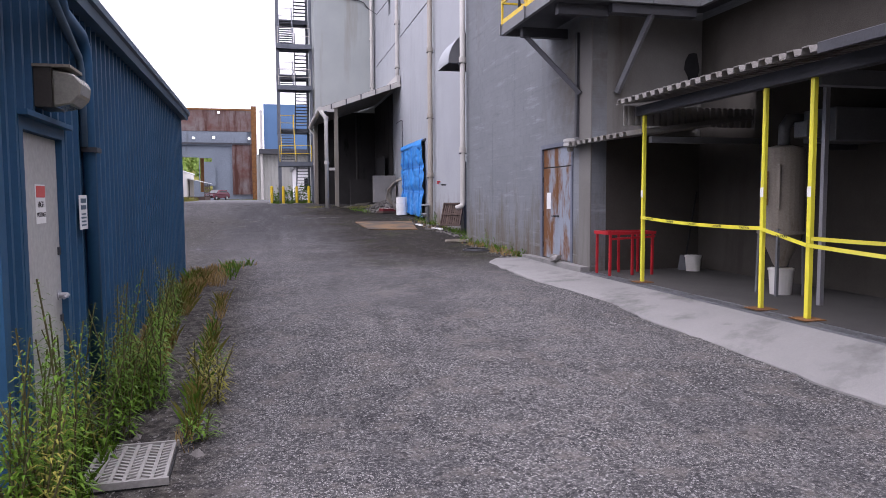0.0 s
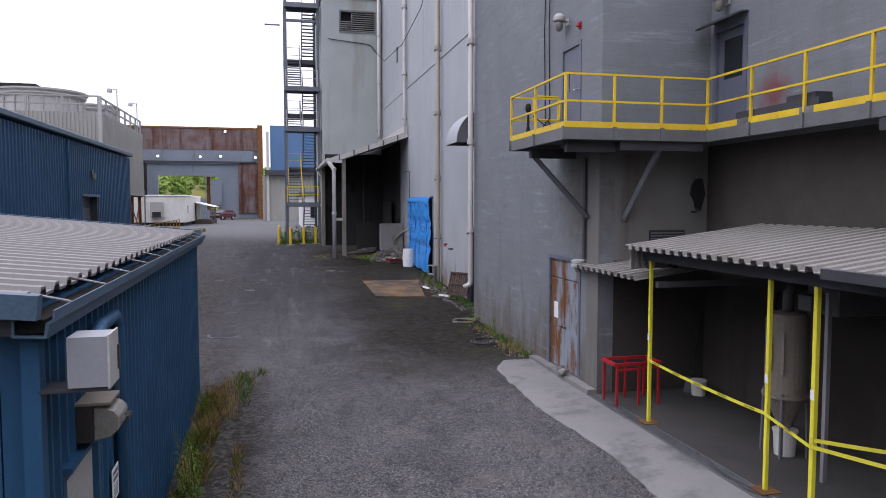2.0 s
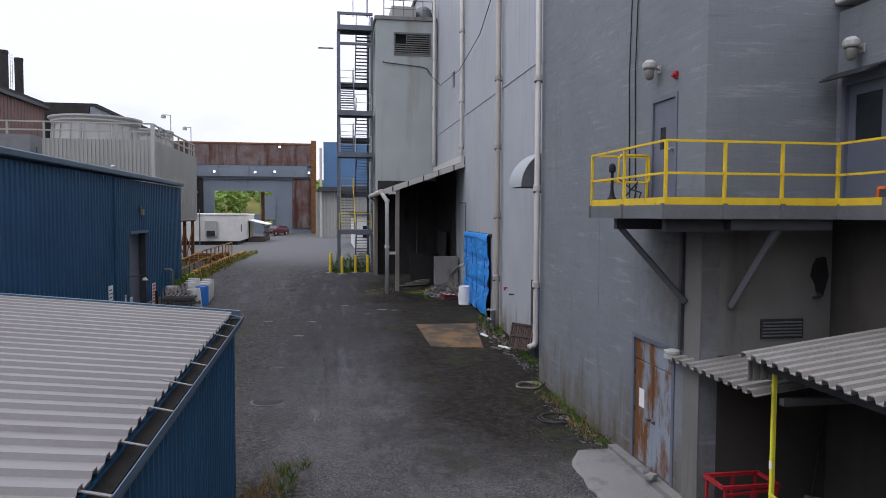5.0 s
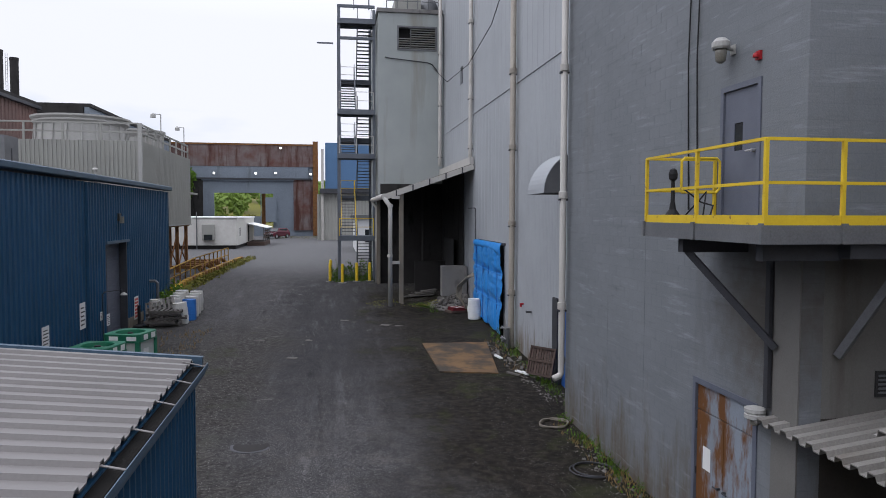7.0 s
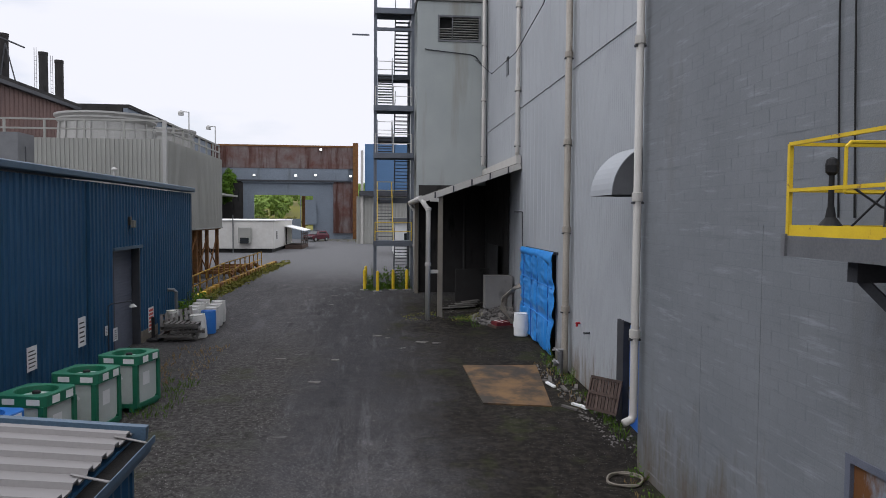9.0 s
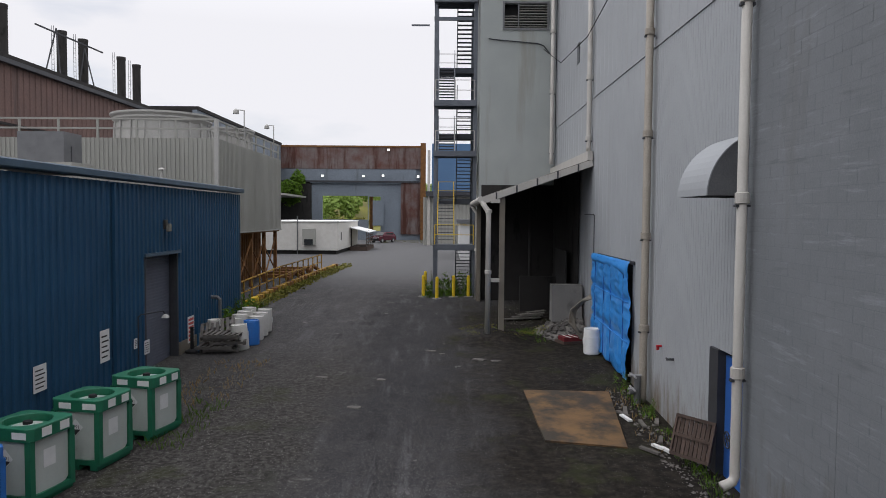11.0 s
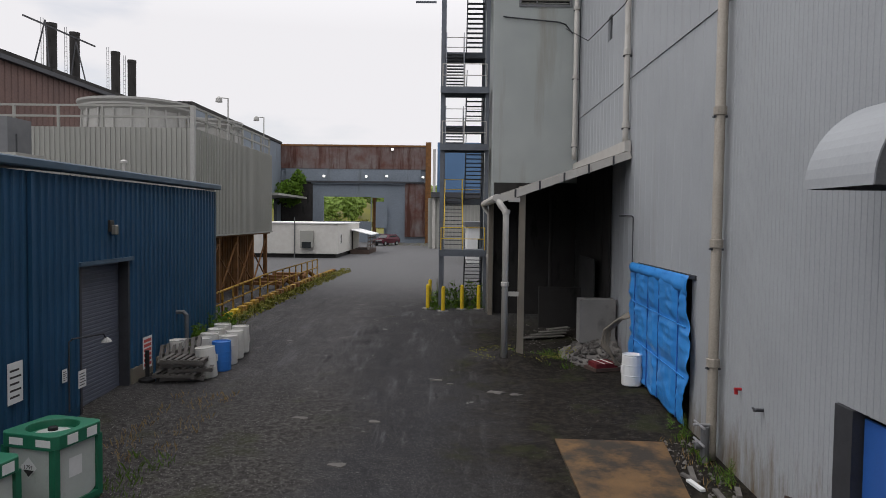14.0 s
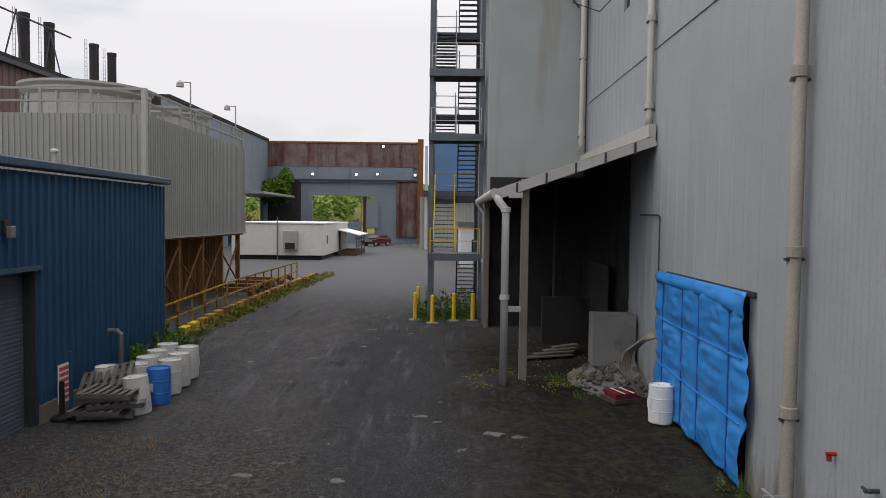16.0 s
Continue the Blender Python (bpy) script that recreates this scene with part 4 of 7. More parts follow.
for k in range(9):
    lb = B()
    bar(lb, (5.05 if k > 4 else 4.31, 47.5, 15.36 + k * 0.135), (6.46, 47.5, 15.36 + k * 0.135), 0.14, 0.03)
    part("louvre_blade", lb, "grey_siding", lf)
part("louvre_mullion", boxed(4.98, 5.04, 47.38, 47.46, 15.29, 16.51), "steel", lf)
part("conduit", tube(B(), [(3.5, 47.36, 14.75), (3.7, 47.34, 14.7), (6.0, 47.34, 14.5), (6.3, 47.36, 14.4), (6.62, 47.36, 14.0)], 0.03, 6), "dark_steel", tower)
# machinery on the tower roof
plant = thing("rooftop_machinery", (5.2, 50, 17.6), "grey rooftop plant with guard rails on the tower", "machinery")
part("housing", boxed(-1.0, 0.6, -1, 1, 0, 1.1), "grey_siding", plant, bevel=0.03)
part("drum", lathe(B(), [(0.55, 0), (0.6, 0.05), (0.6, 0.9), (0.45, 1.25), (0.2, 1.4)], 16, (1.2, 0, 0)), "steel", plant, smooth=True)
for k in range(6):
    x = -1.6 + k * 0.62
    part("post", cyl(B(), (x, -2.3, 0), (x, -2.3, 1.1), 0.03, seg=6), "steel", plant)
for z in (0.55, 1.08):
    part("rail", cyl(B(), (-1.6, -2.3, z), (1.5, -2.3, z), 0.025, seg=6), "steel", plant)


# ---- lean-to against the metal building ----
lean = thing("lean_to", (3.1, 38.2, 1.0), "open-sided lean-to with a sloping corrugated roof, dark inside", "shed", in_world=True)
lx0, lx1, ly0, ly1, lz0, lz1 = 2.85, MX - 0.02, 37.75, 47.35, 6.42, 7.86
slope = Vector((lx1 - lx0, 0, lz1 - lz0))
part("roof", ribbed(B(), (lx0, ly1, lz0), (0, -1, 0), tuple(slope.normalized()), (-slope.normalized().z, 0, slope.normalized().x), ly1 - ly0, slope.length, pitch=0.25, depth=0.04, thick=0.05), "canopy", lean)
fb = B()
bar(fb, (lx0, ly0 - 0.03, lz0 - 0.12), (lx1, ly0 - 0.03, lz1 - 0.12), 0.05, 0.24)
part("fascia", fb, "pipe", lean, "off-white metal fascia in sections")
for k in range(5):
    q = Vector((lx0, 0, lz0)).lerp(Vector((lx1, 0, lz1)), (k + 0.6) / 5.3)
    part("fascia_joint", boxed(q.x - 0.03, q.x + 0.03, ly0 - 0.07, ly0 - 0.056, q.z - 0.28, q.z + 0.02), "dark_steel", lean)
part("gutter", tube(B(), [(lx0 - 0.12, ly0 - 0.1, lz0 - 0.1), (lx0 - 0.12, ly1, lz0 - 0.1)], 0.13, 10), "pipe", lean, "off-white eaves gutter")
part("flashing", boxed(lx1 - 0.2, lx1 - 0.005, ly0 - 0.05, ly1, lz1 - 0.02, lz1 + 0.32), "pipe", lean)
for x, y in ((3.56, 37.95), (3.05, 46.8)):
    part("post", boxed(x - 0.1, x + 0.1, y - 0.1, y + 0.1, gz(y) - 0.2, lz0 + 0.05 + (x - lx0) * 0.33), "vessel", lean, "grey steel post", bevel=0.01)
for x, y, r in ((3.02, 37.62, 0.105), (2.98, 47.1, 0.1)):
    b = tube(B(), [(x - 0.28, y + 0.15, lz0 - 0.12), (x - 0.15, y + 0.05, lz0 - 0.35), (x, y, lz0 - 0.55), (x, y, gz(y) + 0.05)], r, 12)
    dp = part("downpipe", b, "pipe", lean, "white round downpipe", smooth=True)
    for z in (2.6, 4.9):
        part("coupling", lathe(B(), [(r + 0.004, -0.07), (r + 0.025, -0.06), (r + 0.025, 0.06), (r + 0.004, 0.07)], 12, (x, y, gz(y) + z)), "pipe", dp)
for z in (2.2, 5.2):
    part("bracket", boxed(3.1, 3.46, 37.66, 37.76, gz(38) + z, gz(38) + z + 0.14), "pipe", lean)
# near-black walls inside the lean-to
part("back_wall", boxed(3.2, MX - 0.05, 47.2, 47.38, -0.2, 7.3), "dark_matte", lean, "dark back wall")
part("liner", boxed(MX - 0.05, MX - 0.025, 40.2, 47.19, 0.5, 7.6), "dark_matte", lean, "dark side wall")
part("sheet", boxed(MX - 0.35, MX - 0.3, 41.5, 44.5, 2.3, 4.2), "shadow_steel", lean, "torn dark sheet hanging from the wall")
part("pole", cyl(B(), (5.4, 44.5, 1.0), (5.4, 44.5, 7.0), 0.08), "dark_matte", lean)
part("low_wall", boxed(4.9, 6.6, 44.0, 44.25, 0.9, 2.9), "dark_matte", lean)
part("conduit", tube(B(), [(MX - 0.05, 38.9, 5.8), (MX - 0.05, 37.3, 5.8), (MX - 0.05, 37.1, 5.75), (MX - 0.05, 37.1, 4.3)], 0.02, 6), "dark_steel", lean)


# ---- blue ribbed building ----
blue = thing("blue_building", (-7.64, 30, 0.8), "long blue ribbed metal building with a roller door", "building", in_world=True)
BX = -7.64
dr = (32.1, 34.75, 0.6, 4.38)
part("wall", holed(B(), 18.5, 41.8, 0.0, 6.55, [dr], lambda u, v, t: (BX - t, u, v), 0.04, 0.3), "blue", blue)
for (y0, y1, z0, z1) in ((18.5, 30.0, 1.0, 6.55), (30.08, 32.1, 1.0, 6.55), (32.1, 34.75, 4.38, 6.55), (34.75, 41.8, 1.32, 6.55)):
    part("cladding_sheet", ribbed(B(), (BX - 0.035, y0, z0), (0, 1, 0), (0, 0, 1), (1, 0, 0), y1 - y0, z1 - z0, pitch=0.3, depth=0.05, crest=0.3), "blue", blue)
part("corner_trim", boxed(BX - 0.1, BX + 0.02, 41.8, 41.88, 1.2, 6.55), "blue_trim", blue)
part("plinth", boxed(BX - 0.3, BX + 0.03, 34.8, 41.8, 0.3, 1.31), "vessel", blue, "stained concrete plinth")
part("downpipe", boxed(BX, BX + 0.09, 30.0, 30.08, 0.9, 6.5), "blue", blue, "blue box downpipe")
part("gutter", boxed(BX - 0.25, BX + 0.16, 18.4, 42.05, 6.62, 6.82), "blue_trim", blue, bevel=0.03)
rb = ribbed(B(), (BX - 0.12, 18.4, 6.80), (0, 1, 0), Vector((-1, 0, 0.08)).normalized(), Vector((0.08, 0, 1)).normalized(), 23.6, 12.0, pitch=0.3, depth=0.03, thick=0.04)
part("roof", rb, "roof", blue, "pale ribbed metal roof")
part("wall", boxed(BX - 12, BX - 0.31, 41.5, 41.8, 0.0, 6.6), "blue", blue)
part("wall", boxed(BX - 12, BX - 0.31, 18.5, 18.8, 0.0, 6.6), "blue", blue)
rd = part("roller_door", ribbed(B(), (BX - 0.32, dr[0], dr[2]), (0, 0, 1), (0, 1, 0), (1, 0, 0), dr[3] - dr[2], dr[1] - dr[0], pitch=0.1, depth=0.012, crest=0.6), "slate_door", blue, "dark grey steel roller door, closed")
for y in (dr[0], dr[1] - 0.09):
    part("door_track", boxed(BX - 0.29, BX - 0.02, y, y + 0.09, dr[2], dr[3]), "dark_steel", rd)
part("door_lintel", boxed(BX - 0.03, BX + 0.07, dr[0] - 0.08, dr[1] + 0.1, dr[3], dr[3] + 0.1), "blue_trim", blue)
wl_lamp = part("wall_lamp", boxed(BX + 0.01, BX + 0.09, 33.45, 33.65, 5.2, 5.5), "bronze", blue, "small dark wall lamp", bevel=0.01)
part("lens", boxed(BX + 0.09, BX + 0.22, 33.47, 33.63, 5.12, 5.38), "lamp_glass", wl_lamp, bevel=0.02)
hv = part("shower_arm", tube(B(), [(BX + 0.03, 31.5, 1.0), (BX + 0.03, 31.5, 2.65), (BX + 0.1, 31.55, 2.72), (BX + 0.45, 32.3, 2.72), (BX + 0.5, 32.35, 2.6)], 0.02, 6), "dark_steel", blue, "emergency shower pipe")
part("shower_head", lathe(B(), [(0.13, -0.05), (0.1, 0.0), (0.03, 0.06)], 12, (BX + 0.5, 32.35, 2.57)), "tank", hv)
for y, z, w, h in ((29.2, 1.75, 0.5, 0.85), (31.2, 1.75, 0.2, 0.3), (31.9, 1.45, 0.35, 0.42), (26.2, 1.7, 0.5, 0.6)):
    sg = part("notice_board", boxed(BX + 0.03, BX + 0.042, y, y + w, z, z + h), "paper", blue, "white notice with small print")
    for k in range(5):
        part("print_line", boxed(BX + 0.0425, BX + 0.045, y + w * 0.12, y + w * (0.88 if k % 2 else 0.75), z + h * (0.14 + k * 0.16), z + h * (0.19 + k * 0.16)), "ink", sg)
sg = part("red_notice", boxed(BX + 0.03, BX + 0.042, 35.45, 36.05, 1.15, 2.08), "paper", blue, "red and white warning notice")
for k in range(6):
    part("print_line", boxed(BX + 0.0425, BX + 0.045, 35.5, 36.0, 1.22 + k * 0.14, 1.31 + k * 0.14), "sign_red", sg)
pv = part("pipe_outlet", tube(B(), [(BX, 38.0, 2.5), (BX + 0.25, 38.0, 2.5), (BX + 0.35, 38.0, 2.4), (BX + 0.35, 38.0, 0.9)], 0.07, 8), "steel", blue, "grey vent pipe bending down the wall")


# ---- beige corrugated building on rusty stilts, with fan tanks ----
beige = thing("beige_building", (-9.6, 46, 1.5), "beige corrugated cooling building raised on rusty steel", "building", in_world=True)
GX, GY0, GY1, GB, GT = -9.85, 45.6, 58.8, 4.75, 9.40
part("cladding_sheet", ribbed(B(), (GX, GY0, GB), (0, 1, 0), (0, 0, 1), (1, 0, 0), GY1 - GY0, GT - GB, pitch=0.22, depth=0.045, crest=0.4), "grey_siding", beige)
part("cladding_sheet", ribbed(B(), (GX - 16, GY0, 6.0), (1, 0, 0), (0, 0, 1), (0, -1, 0), 16, GT - 6.0, pitch=0.22, depth=0.045, crest=0.4), "grey_siding", beige)
part("corner_trim", boxed(GX - 0.1, GX + 0.07, GY0 - 0.07, GY0 + 0.15, GB, GT + 0.95), "tank", beige, "pale corner post")
part("wall", boxed(GX - 16, GX - 0.05, GY1 - 0.2, GY1, GB, GT), "grey_siding", beige)
part("deck", boxed(GX - 16, GX - 0.05, GY0 + 0.05, GY1 - 0.21, GT - 0.3, GT - 0.05), "concrete", beige)
part("floor_beam", boxed(GX - 16, GX - 0.03, GY0 + 0.05, GY1 - 0.21, GB - 0.15, GB + 0.15), "rust", beige)
part("drip_flashing", boxed(GX - 0.02, GX + 0.09, GY0, GY1, GB - 0.07, GB), "grey_siding", beige)
part("back_sheet", ribbed(B(), (GX - 1.3, GY0 - 3, 0.8), (0, 1, 0), (0, 0, 1), (1, 0, 0), 16, GB - 0.9, pitch=0.45, depth=0.05), "rust", beige, "rusty sheet wall under the building")
for k in range(6):
    y = GY0 - 2.2 + k * 2.9
    part("column", boxed(GX - 0.25, GX - 0.05, y - 0.1, y + 0.1, gz(y) - 0.3, GB - 0.1), "rust", beige)
    if k < 5:
        b = B()
        bar(b, (GX - 0.1, y, gz(y) + 0.3), (GX - 0.1, y + 2.9, GB - 0.4), 0.07, 0.07)
        part("brace", b, "rust", beige)
        b = B()
        bar(b, (GX - 0.18, y + 2.9, gz(y) + 0.6), (GX - 0.18, y, GB - 0.9), 0.06, 0.06)
        part("brace", b, "yellow" if k == 0 else "rust", beige)


def guard(parent, pts, h, posts, r, material, mids=(0.5,), toe=None):
    """Guard rail through pts with posts at a spacing, rails and, if given, a toe board of that height."""
    for k, (p, q) in enumerate(zip(pts, pts[1:])):
        p, q = Vector(p), Vector(q)
        n = max(1, round((q - p).length / (posts[k] if isinstance(posts, tuple) else posts)))
        for i in range(n + 1):
            c = p.lerp(q, i / n)
            if i == 0 and p != Vector(pts[0]):
                continue
            part("post", boxed(c.x - r, c.x + r, c.y - r, c.y + r, c.z, c.z + h), material, parent)
        for m in (*mids, 1.0):
            b = B()
            bar(b, p + Vector((0, 0, h * m)), q + Vector((0, 0, h * m)), r * 1.7, r * 1.7)
            part("rail", b, material, parent)
        if toe:
            b = B()
            bar(b, p + Vector((0, 0, toe / 2)), q + Vector((0, 0, toe / 2)), 0.015, toe)
            part("toe_board", b, toe_mat, parent)


toe_mat = "yellow"
guard(beige, [(GX - 15.5, GY0 + 0.1, GT), (GX - 0.1, GY0 + 0.1, GT), (GX - 0.1, GY1 - 0.2, GT)], 0.94, 1.9, 0.05, "grey_siding")


def fan_stack(x, y, r):
    t = thing("fan_stack", (x, y, GT - 0.05), "white fibreglass cooling fan stack with a ribbed wall", "fan stack", "fan stacks")
    part("shell", lathe(B(), [(r * 0.98, 0), (r * 0.96, 0.6), (r * 0.95, 1.2), (r * 1.0, 1.35), (r * 1.02, 1.4), (r * 1.01, 1.5), (r * 1.06, 1.62), (r * 1.06, 1.72), (r * 0.98, 1.72), (r * 0.9, 0.5)], 40), "tank", t, smooth=False)
    for k in range(20):
        a = k * 2 * math.pi / 20
        part("rib", cyl(B(), (r * 1.0 * math.cos(a), r * 1.0 * math.sin(a), 0.0), (r * 0.97 * math.cos(a), r * 0.97 * math.sin(a), 1.25), 0.05, seg=6), "tank", t)


fan_stack(-14.3, 50.2, 2.55)
fan_stack(-13.0, 56.4, 1.9)


# ---- steel fire escape ----
esc = thing("fire_escape", (0.6, 48.6, gz(49)), "weathered steel fire escape stair with landings", "fire escape", in_world=True)
FX0, FX1, FY0, FY1 = 0.80, 2.95, 48.7, 53.4
G0 = gz(49)
for x, y in ((FX0, FY0), (FX0, FY1), (FX1 - 0.05, FY0), (FX1 - 0.05, FY1)):
    part("post", boxed(x - 0.09, x + 0.09, y - 0.09, y + 0.09, G0 - 0.3, 18.0 if x < 1 else 17.8), "escape", esc)


def landing(z, y0, y1):
    p = part("landing", boxed(FX0 - 0.1, FX1, y0, y1, z - 0.05, z), "escape", esc)
    for y in (y0, y1 - 0.1):
        part("beam", boxed(FX0 - 0.1, FX1, y, y + 0.1, z - 0.3, z - 0.051), "escape", p)
    for x in (FX0 - 0.1, FX1 - 0.1):
        part("beam", boxed(x, x + 0.08, y0 + 0.101, y1 - 0.101, z - 0.28, z - 0.051), "escape", p)


def flight(x0, x1, ya, za, yb, zb, material="escape"):
    n = max(3, round(abs(zb - za) / 0.19))
    f = part("flight", bar(bar(B(), (x0, ya, za), (x0, yb, zb), 0.05, 0.26), (x1, ya, za), (x1, yb, zb), 0.05, 0.26), "escape", esc, "steel stair flight")
    for i in range(1, n):
        k = i / n
        y, z = ya + (yb - ya) * k, za + (zb - za) * k
        part("tread", boxed(x0 + 0.03, x1 - 0.03, y - 0.13, y + 0.13, z, z + 0.035), "dark_steel", f)
    for x in (x0, x1):
        b = B()
        bar(b, (x, ya, za + 1.0), (x, yb, zb + 1.0), 0.04, 0.04)
        bar(b, (x, ya, za + 0.55), (x, yb, zb + 0.55), 0.03, 0.03)
        part("handrail", b, material, f)


for z in (4.18, 9.15, 11.8, 17.2):
    landing(z, FY0 - 0.3, FY0 + 1.05)
for z in (6.7, 10.5, 14.3):
    landing(z, FY1 - 1.0, FY1 + 0.2)
FR, FL = (1.95, 2.8), (0.92, 1.82)
flight(*FR, FY1 - 0.9, G0, FY0 + 1.0, 4.18)
flight(*FL, FY0 + 1.0, 4.18, FY1 - 1.0, 6.7, "yellow")
flight(*FR, FY1 - 1.0, 6.7, FY0 + 1.0, 9.15)
flight(*FL, FY0 + 1.0, 9.15, FY1 - 1.0, 10.5)
flight(*FR, FY1 - 1.0, 10.5, FY0 + 1.0, 11.8)
flight(*FL, FY0 + 1.0, 11.8, FY1 - 1.0, 14.3)
flight(*FR, FY1 - 1.0, 14.3, FY0 + 1.0, 17.2)
for z, m in ((4.18, "yellow"), (9.15, "pipe"), (11.8, "pipe")):
    guard(esc, [(FX0, FY0 + 1.0, z), (FX0, FY0 - 0.25, z), (FX1 - 0.1, FY0 - 0.25, z)], 1.05, 1.2, 0.02, m)
for z, m in ((6.7, "yellow"), (10.5, "pipe"), (14.3, "pipe")):
    guard(esc, [(FX0, FY1 - 0.9, z), (FX0, FY1 + 0.15, z), (FX1 - 0.1, FY1 + 0.15, z)], 1.05, 1.2, 0.02, m)
for z in (16.0, 17.9):
    part("tie_beam", boxed(FX0 - 0.1, FX1, FY0 - 0.1, FY0 + 0.06, z, z + 0.16), "escape", esc)
part("outrigger", boxed(-0.5, 0.46, FY0 - 0.05, FY0 + 0.03, 15.7, 15.78), "escape", esc)
part("mast", cyl(B(), (2.6, FY0, 17.8), (2.6, FY0, 20.0), 0.04, seg=6), "escape", esc)
part("mast", cyl(B(), (1.7, FY0, 17.8), (1.7, FY0, 18.9), 0.025, seg=6), "escape", esc)



# ---- near blue shed with pale roof ----
shed = thing("blue_shed", (-1.265, 5.05, 0.0), "low blue ribbed metal shed with a pale metal roof", "shed", rz=0.95)
SL = 9.92
sdoor = (0.40, 1.36, 0.12, 2.24)
part("wall", holed(B(), 0, SL, -0.5, 3.42, [sdoor], lambda u, v, t: (-t, u, v), 0.035, 0.2), "blue", shed)
for (y0, y1, z0, z1) in ((0.06, 0.40, 0.0, 3.3), (0.40, 1.36, 2.24, 3.3), (1.36, SL, 0.05, 3.3)):
    part("cladding_sheet", ribbed(B(), (-0.03, y0, z0), (0, 1, 0), (0, 0, 1), (1, 0, 0), y1 - y0, z1 - z0, pitch=0.2, depth=0.06, crest=0.22), "blue", shed)
part("wall", boxed(-6.5, -0.21, SL - 0.2, SL, -0.5, 3.4), "blue", shed)
part("wall", boxed(-6.5, -0.21, 0.0, 0.2, -0.5, 3.4), "blue", shed)
part("wall", boxed(-6.7, -6.51, 0, SL, -0.5, 3.9), "blue", shed)
part("corner_post", boxed(-0.05, 0.05, -0.13, -0.02, -0.2, 3.3), "blue", shed, "blue corner downpipe", bevel=0.02)
part("corner_trim", boxed(-0.1, 0.03, SL, SL + 0.05, 0.0, 3.3), "blue", shed)
sr = Vector((-1, 0, 0.095)).normalized()
sn = Vector((0.095, 0, 1)).normalized()
part("roof", ribbed(B(), (-0.02, -0.22, 3.49), (0, 1, 0), tuple(sr), tuple(sn), SL + 0.42, 6.9, pitch=0.3, depth=0.045, crest=0.3, thick=0.02), "roof", shed, "pale ribbed metal roof sheets")
tb = B()
bar(tb, Vector((0.1, SL + 0.23, 3.47)), Vector((-6.9, SL + 0.23, 3.47 + 0.095 * 7)), 0.09, 0.14)
part("verge_trim", tb, "blue_trim", shed, "blue-grey verge trim")
tb = B()
bar(tb, Vector((0.1, -0.27, 3.47)), Vector((-6.9, -0.27, 3.47 + 0.095 * 7)), 0.09, 0.14)
part("verge_trim", tb, "blue_trim", shed)
gut = B()
prof = [(-0.05, 3.40), (-0.05, 3.30), (0.13, 3.29), (0.145, 3.37), (0.175, 3.385), (0.175, 3.45), (0.165, 3.45), (0.16, 3.40), (0.125, 3.38), (0.115, 3.305), (-0.035, 3.315), (-0.035, 3.40)]
g0 = [gut.verts.new((x, -0.26, z)) for x, z in prof]
g1 = [gut.verts.new((x, SL + 0.24, z)) for x, z in prof]
for i in range(len(prof)):
    j = (i + 1) % len(prof)
    gut.faces.new((g0[i], g0[j], g1[j], g1[i]))
gut.faces.new(g0[::-1])
gut.faces.new(g1)
bmesh.ops.recalc_face_normals(gut, faces=gut.faces)
gutter = part("gutter", gut, "blue_trim", shed, "blue-grey eaves gutter with a near-black strip inside")
# near-black strip along the inside of the gutter
part("gutter_debris", boxed(-0.034, 0.114, -0.24, SL + 0.22, 3.32, 3.395), "debris", gutter)
for k in range(11):
    y = 0.1 + k * 0.98
    sb = B()
    bar(sb, (-0.12, y, 3.525), (0.17, y, 3.455), 0.035, 0.008)
    part("strap", sb, "roof", gutter)
part("soffit", boxed(-0.2, -0.051, -0.2, SL + 0.2, 3.3, 3.41), "dark_steel", shed)
part("dent_patch", boxed(0.006, 0.012, SL - 0.9, SL - 0.1, 0.1, 1.1), "grey_siding", shed, "scuffed patch of worn paint")

# white personnel door
door = part("door", boxed(-0.06, -0.015, sdoor[0] + 0.035, sdoor[1] - 0.035, sdoor[2] + 0.01, sdoor[3] - 0.035), "tank", shed, "white steel door with warning sign", bevel=0.004)
part("door_frame", holed(B(), sdoor[0] - 0.05, sdoor[1] + 0.05, sdoor[2], sdoor[3] + 0.05, [(sdoor[0] + 0.03, sdoor[1] - 0.03, sdoor[2] - 0.1, sdoor[3] - 0.03)], lambda u, v, t: (0.03 - t, u, v), 0.0, 0.1), "blue", shed)
part("drip_cap", boxed(0.0, 0.09, sdoor[0] - 0.07, sdoor[1] + 0.07, sdoor[3] + 0.051, sdoor[3] + 0.085), "blue", shed)
hd = cyl(cyl(B(), (-0.02, 1.24, 1.05), (0.05, 1.24, 1.05), 0.022), (0.05, 1.25, 1.05), (0.05, 1.12, 1.045), 0.012)
cyl(hd, (-0.016, 1.24, 1.05), (-0.008, 1.24, 1.05), 0.038)
part("handle", hd, "aluminium", door, "lever handle")
for z in (0.3, 1.2, 2.05):
    part("hinge", cyl(B(), (-0.008, sdoor[0] + 0.03, z - 0.05), (-0.008, sdoor[0] + 0.03, z + 0.05), 0.012, seg=8), "dark_steel", door)
part("lock_plate", boxed(-0.014, -0.006, 1.26, 1.32, 1.35, 1.41), "dark_steel", door)
part("lock_plate", boxed(-0.014, -0.006, 1.26, 1.32, 0.85, 0.9), "dark_steel", door)
ws = part("warning_sign", boxed(-0.0145, -0.011, 0.78, 1.0, 1.60, 1.87), "paper", door, "red and white high voltage sign")
part("red_band", boxed(-0.0108, -0.0085, 0.79, 0.99, 1.78, 1.86), "sign_red", ws)
yaw90 = pose(0, 0, 0, 90, 0, 90)
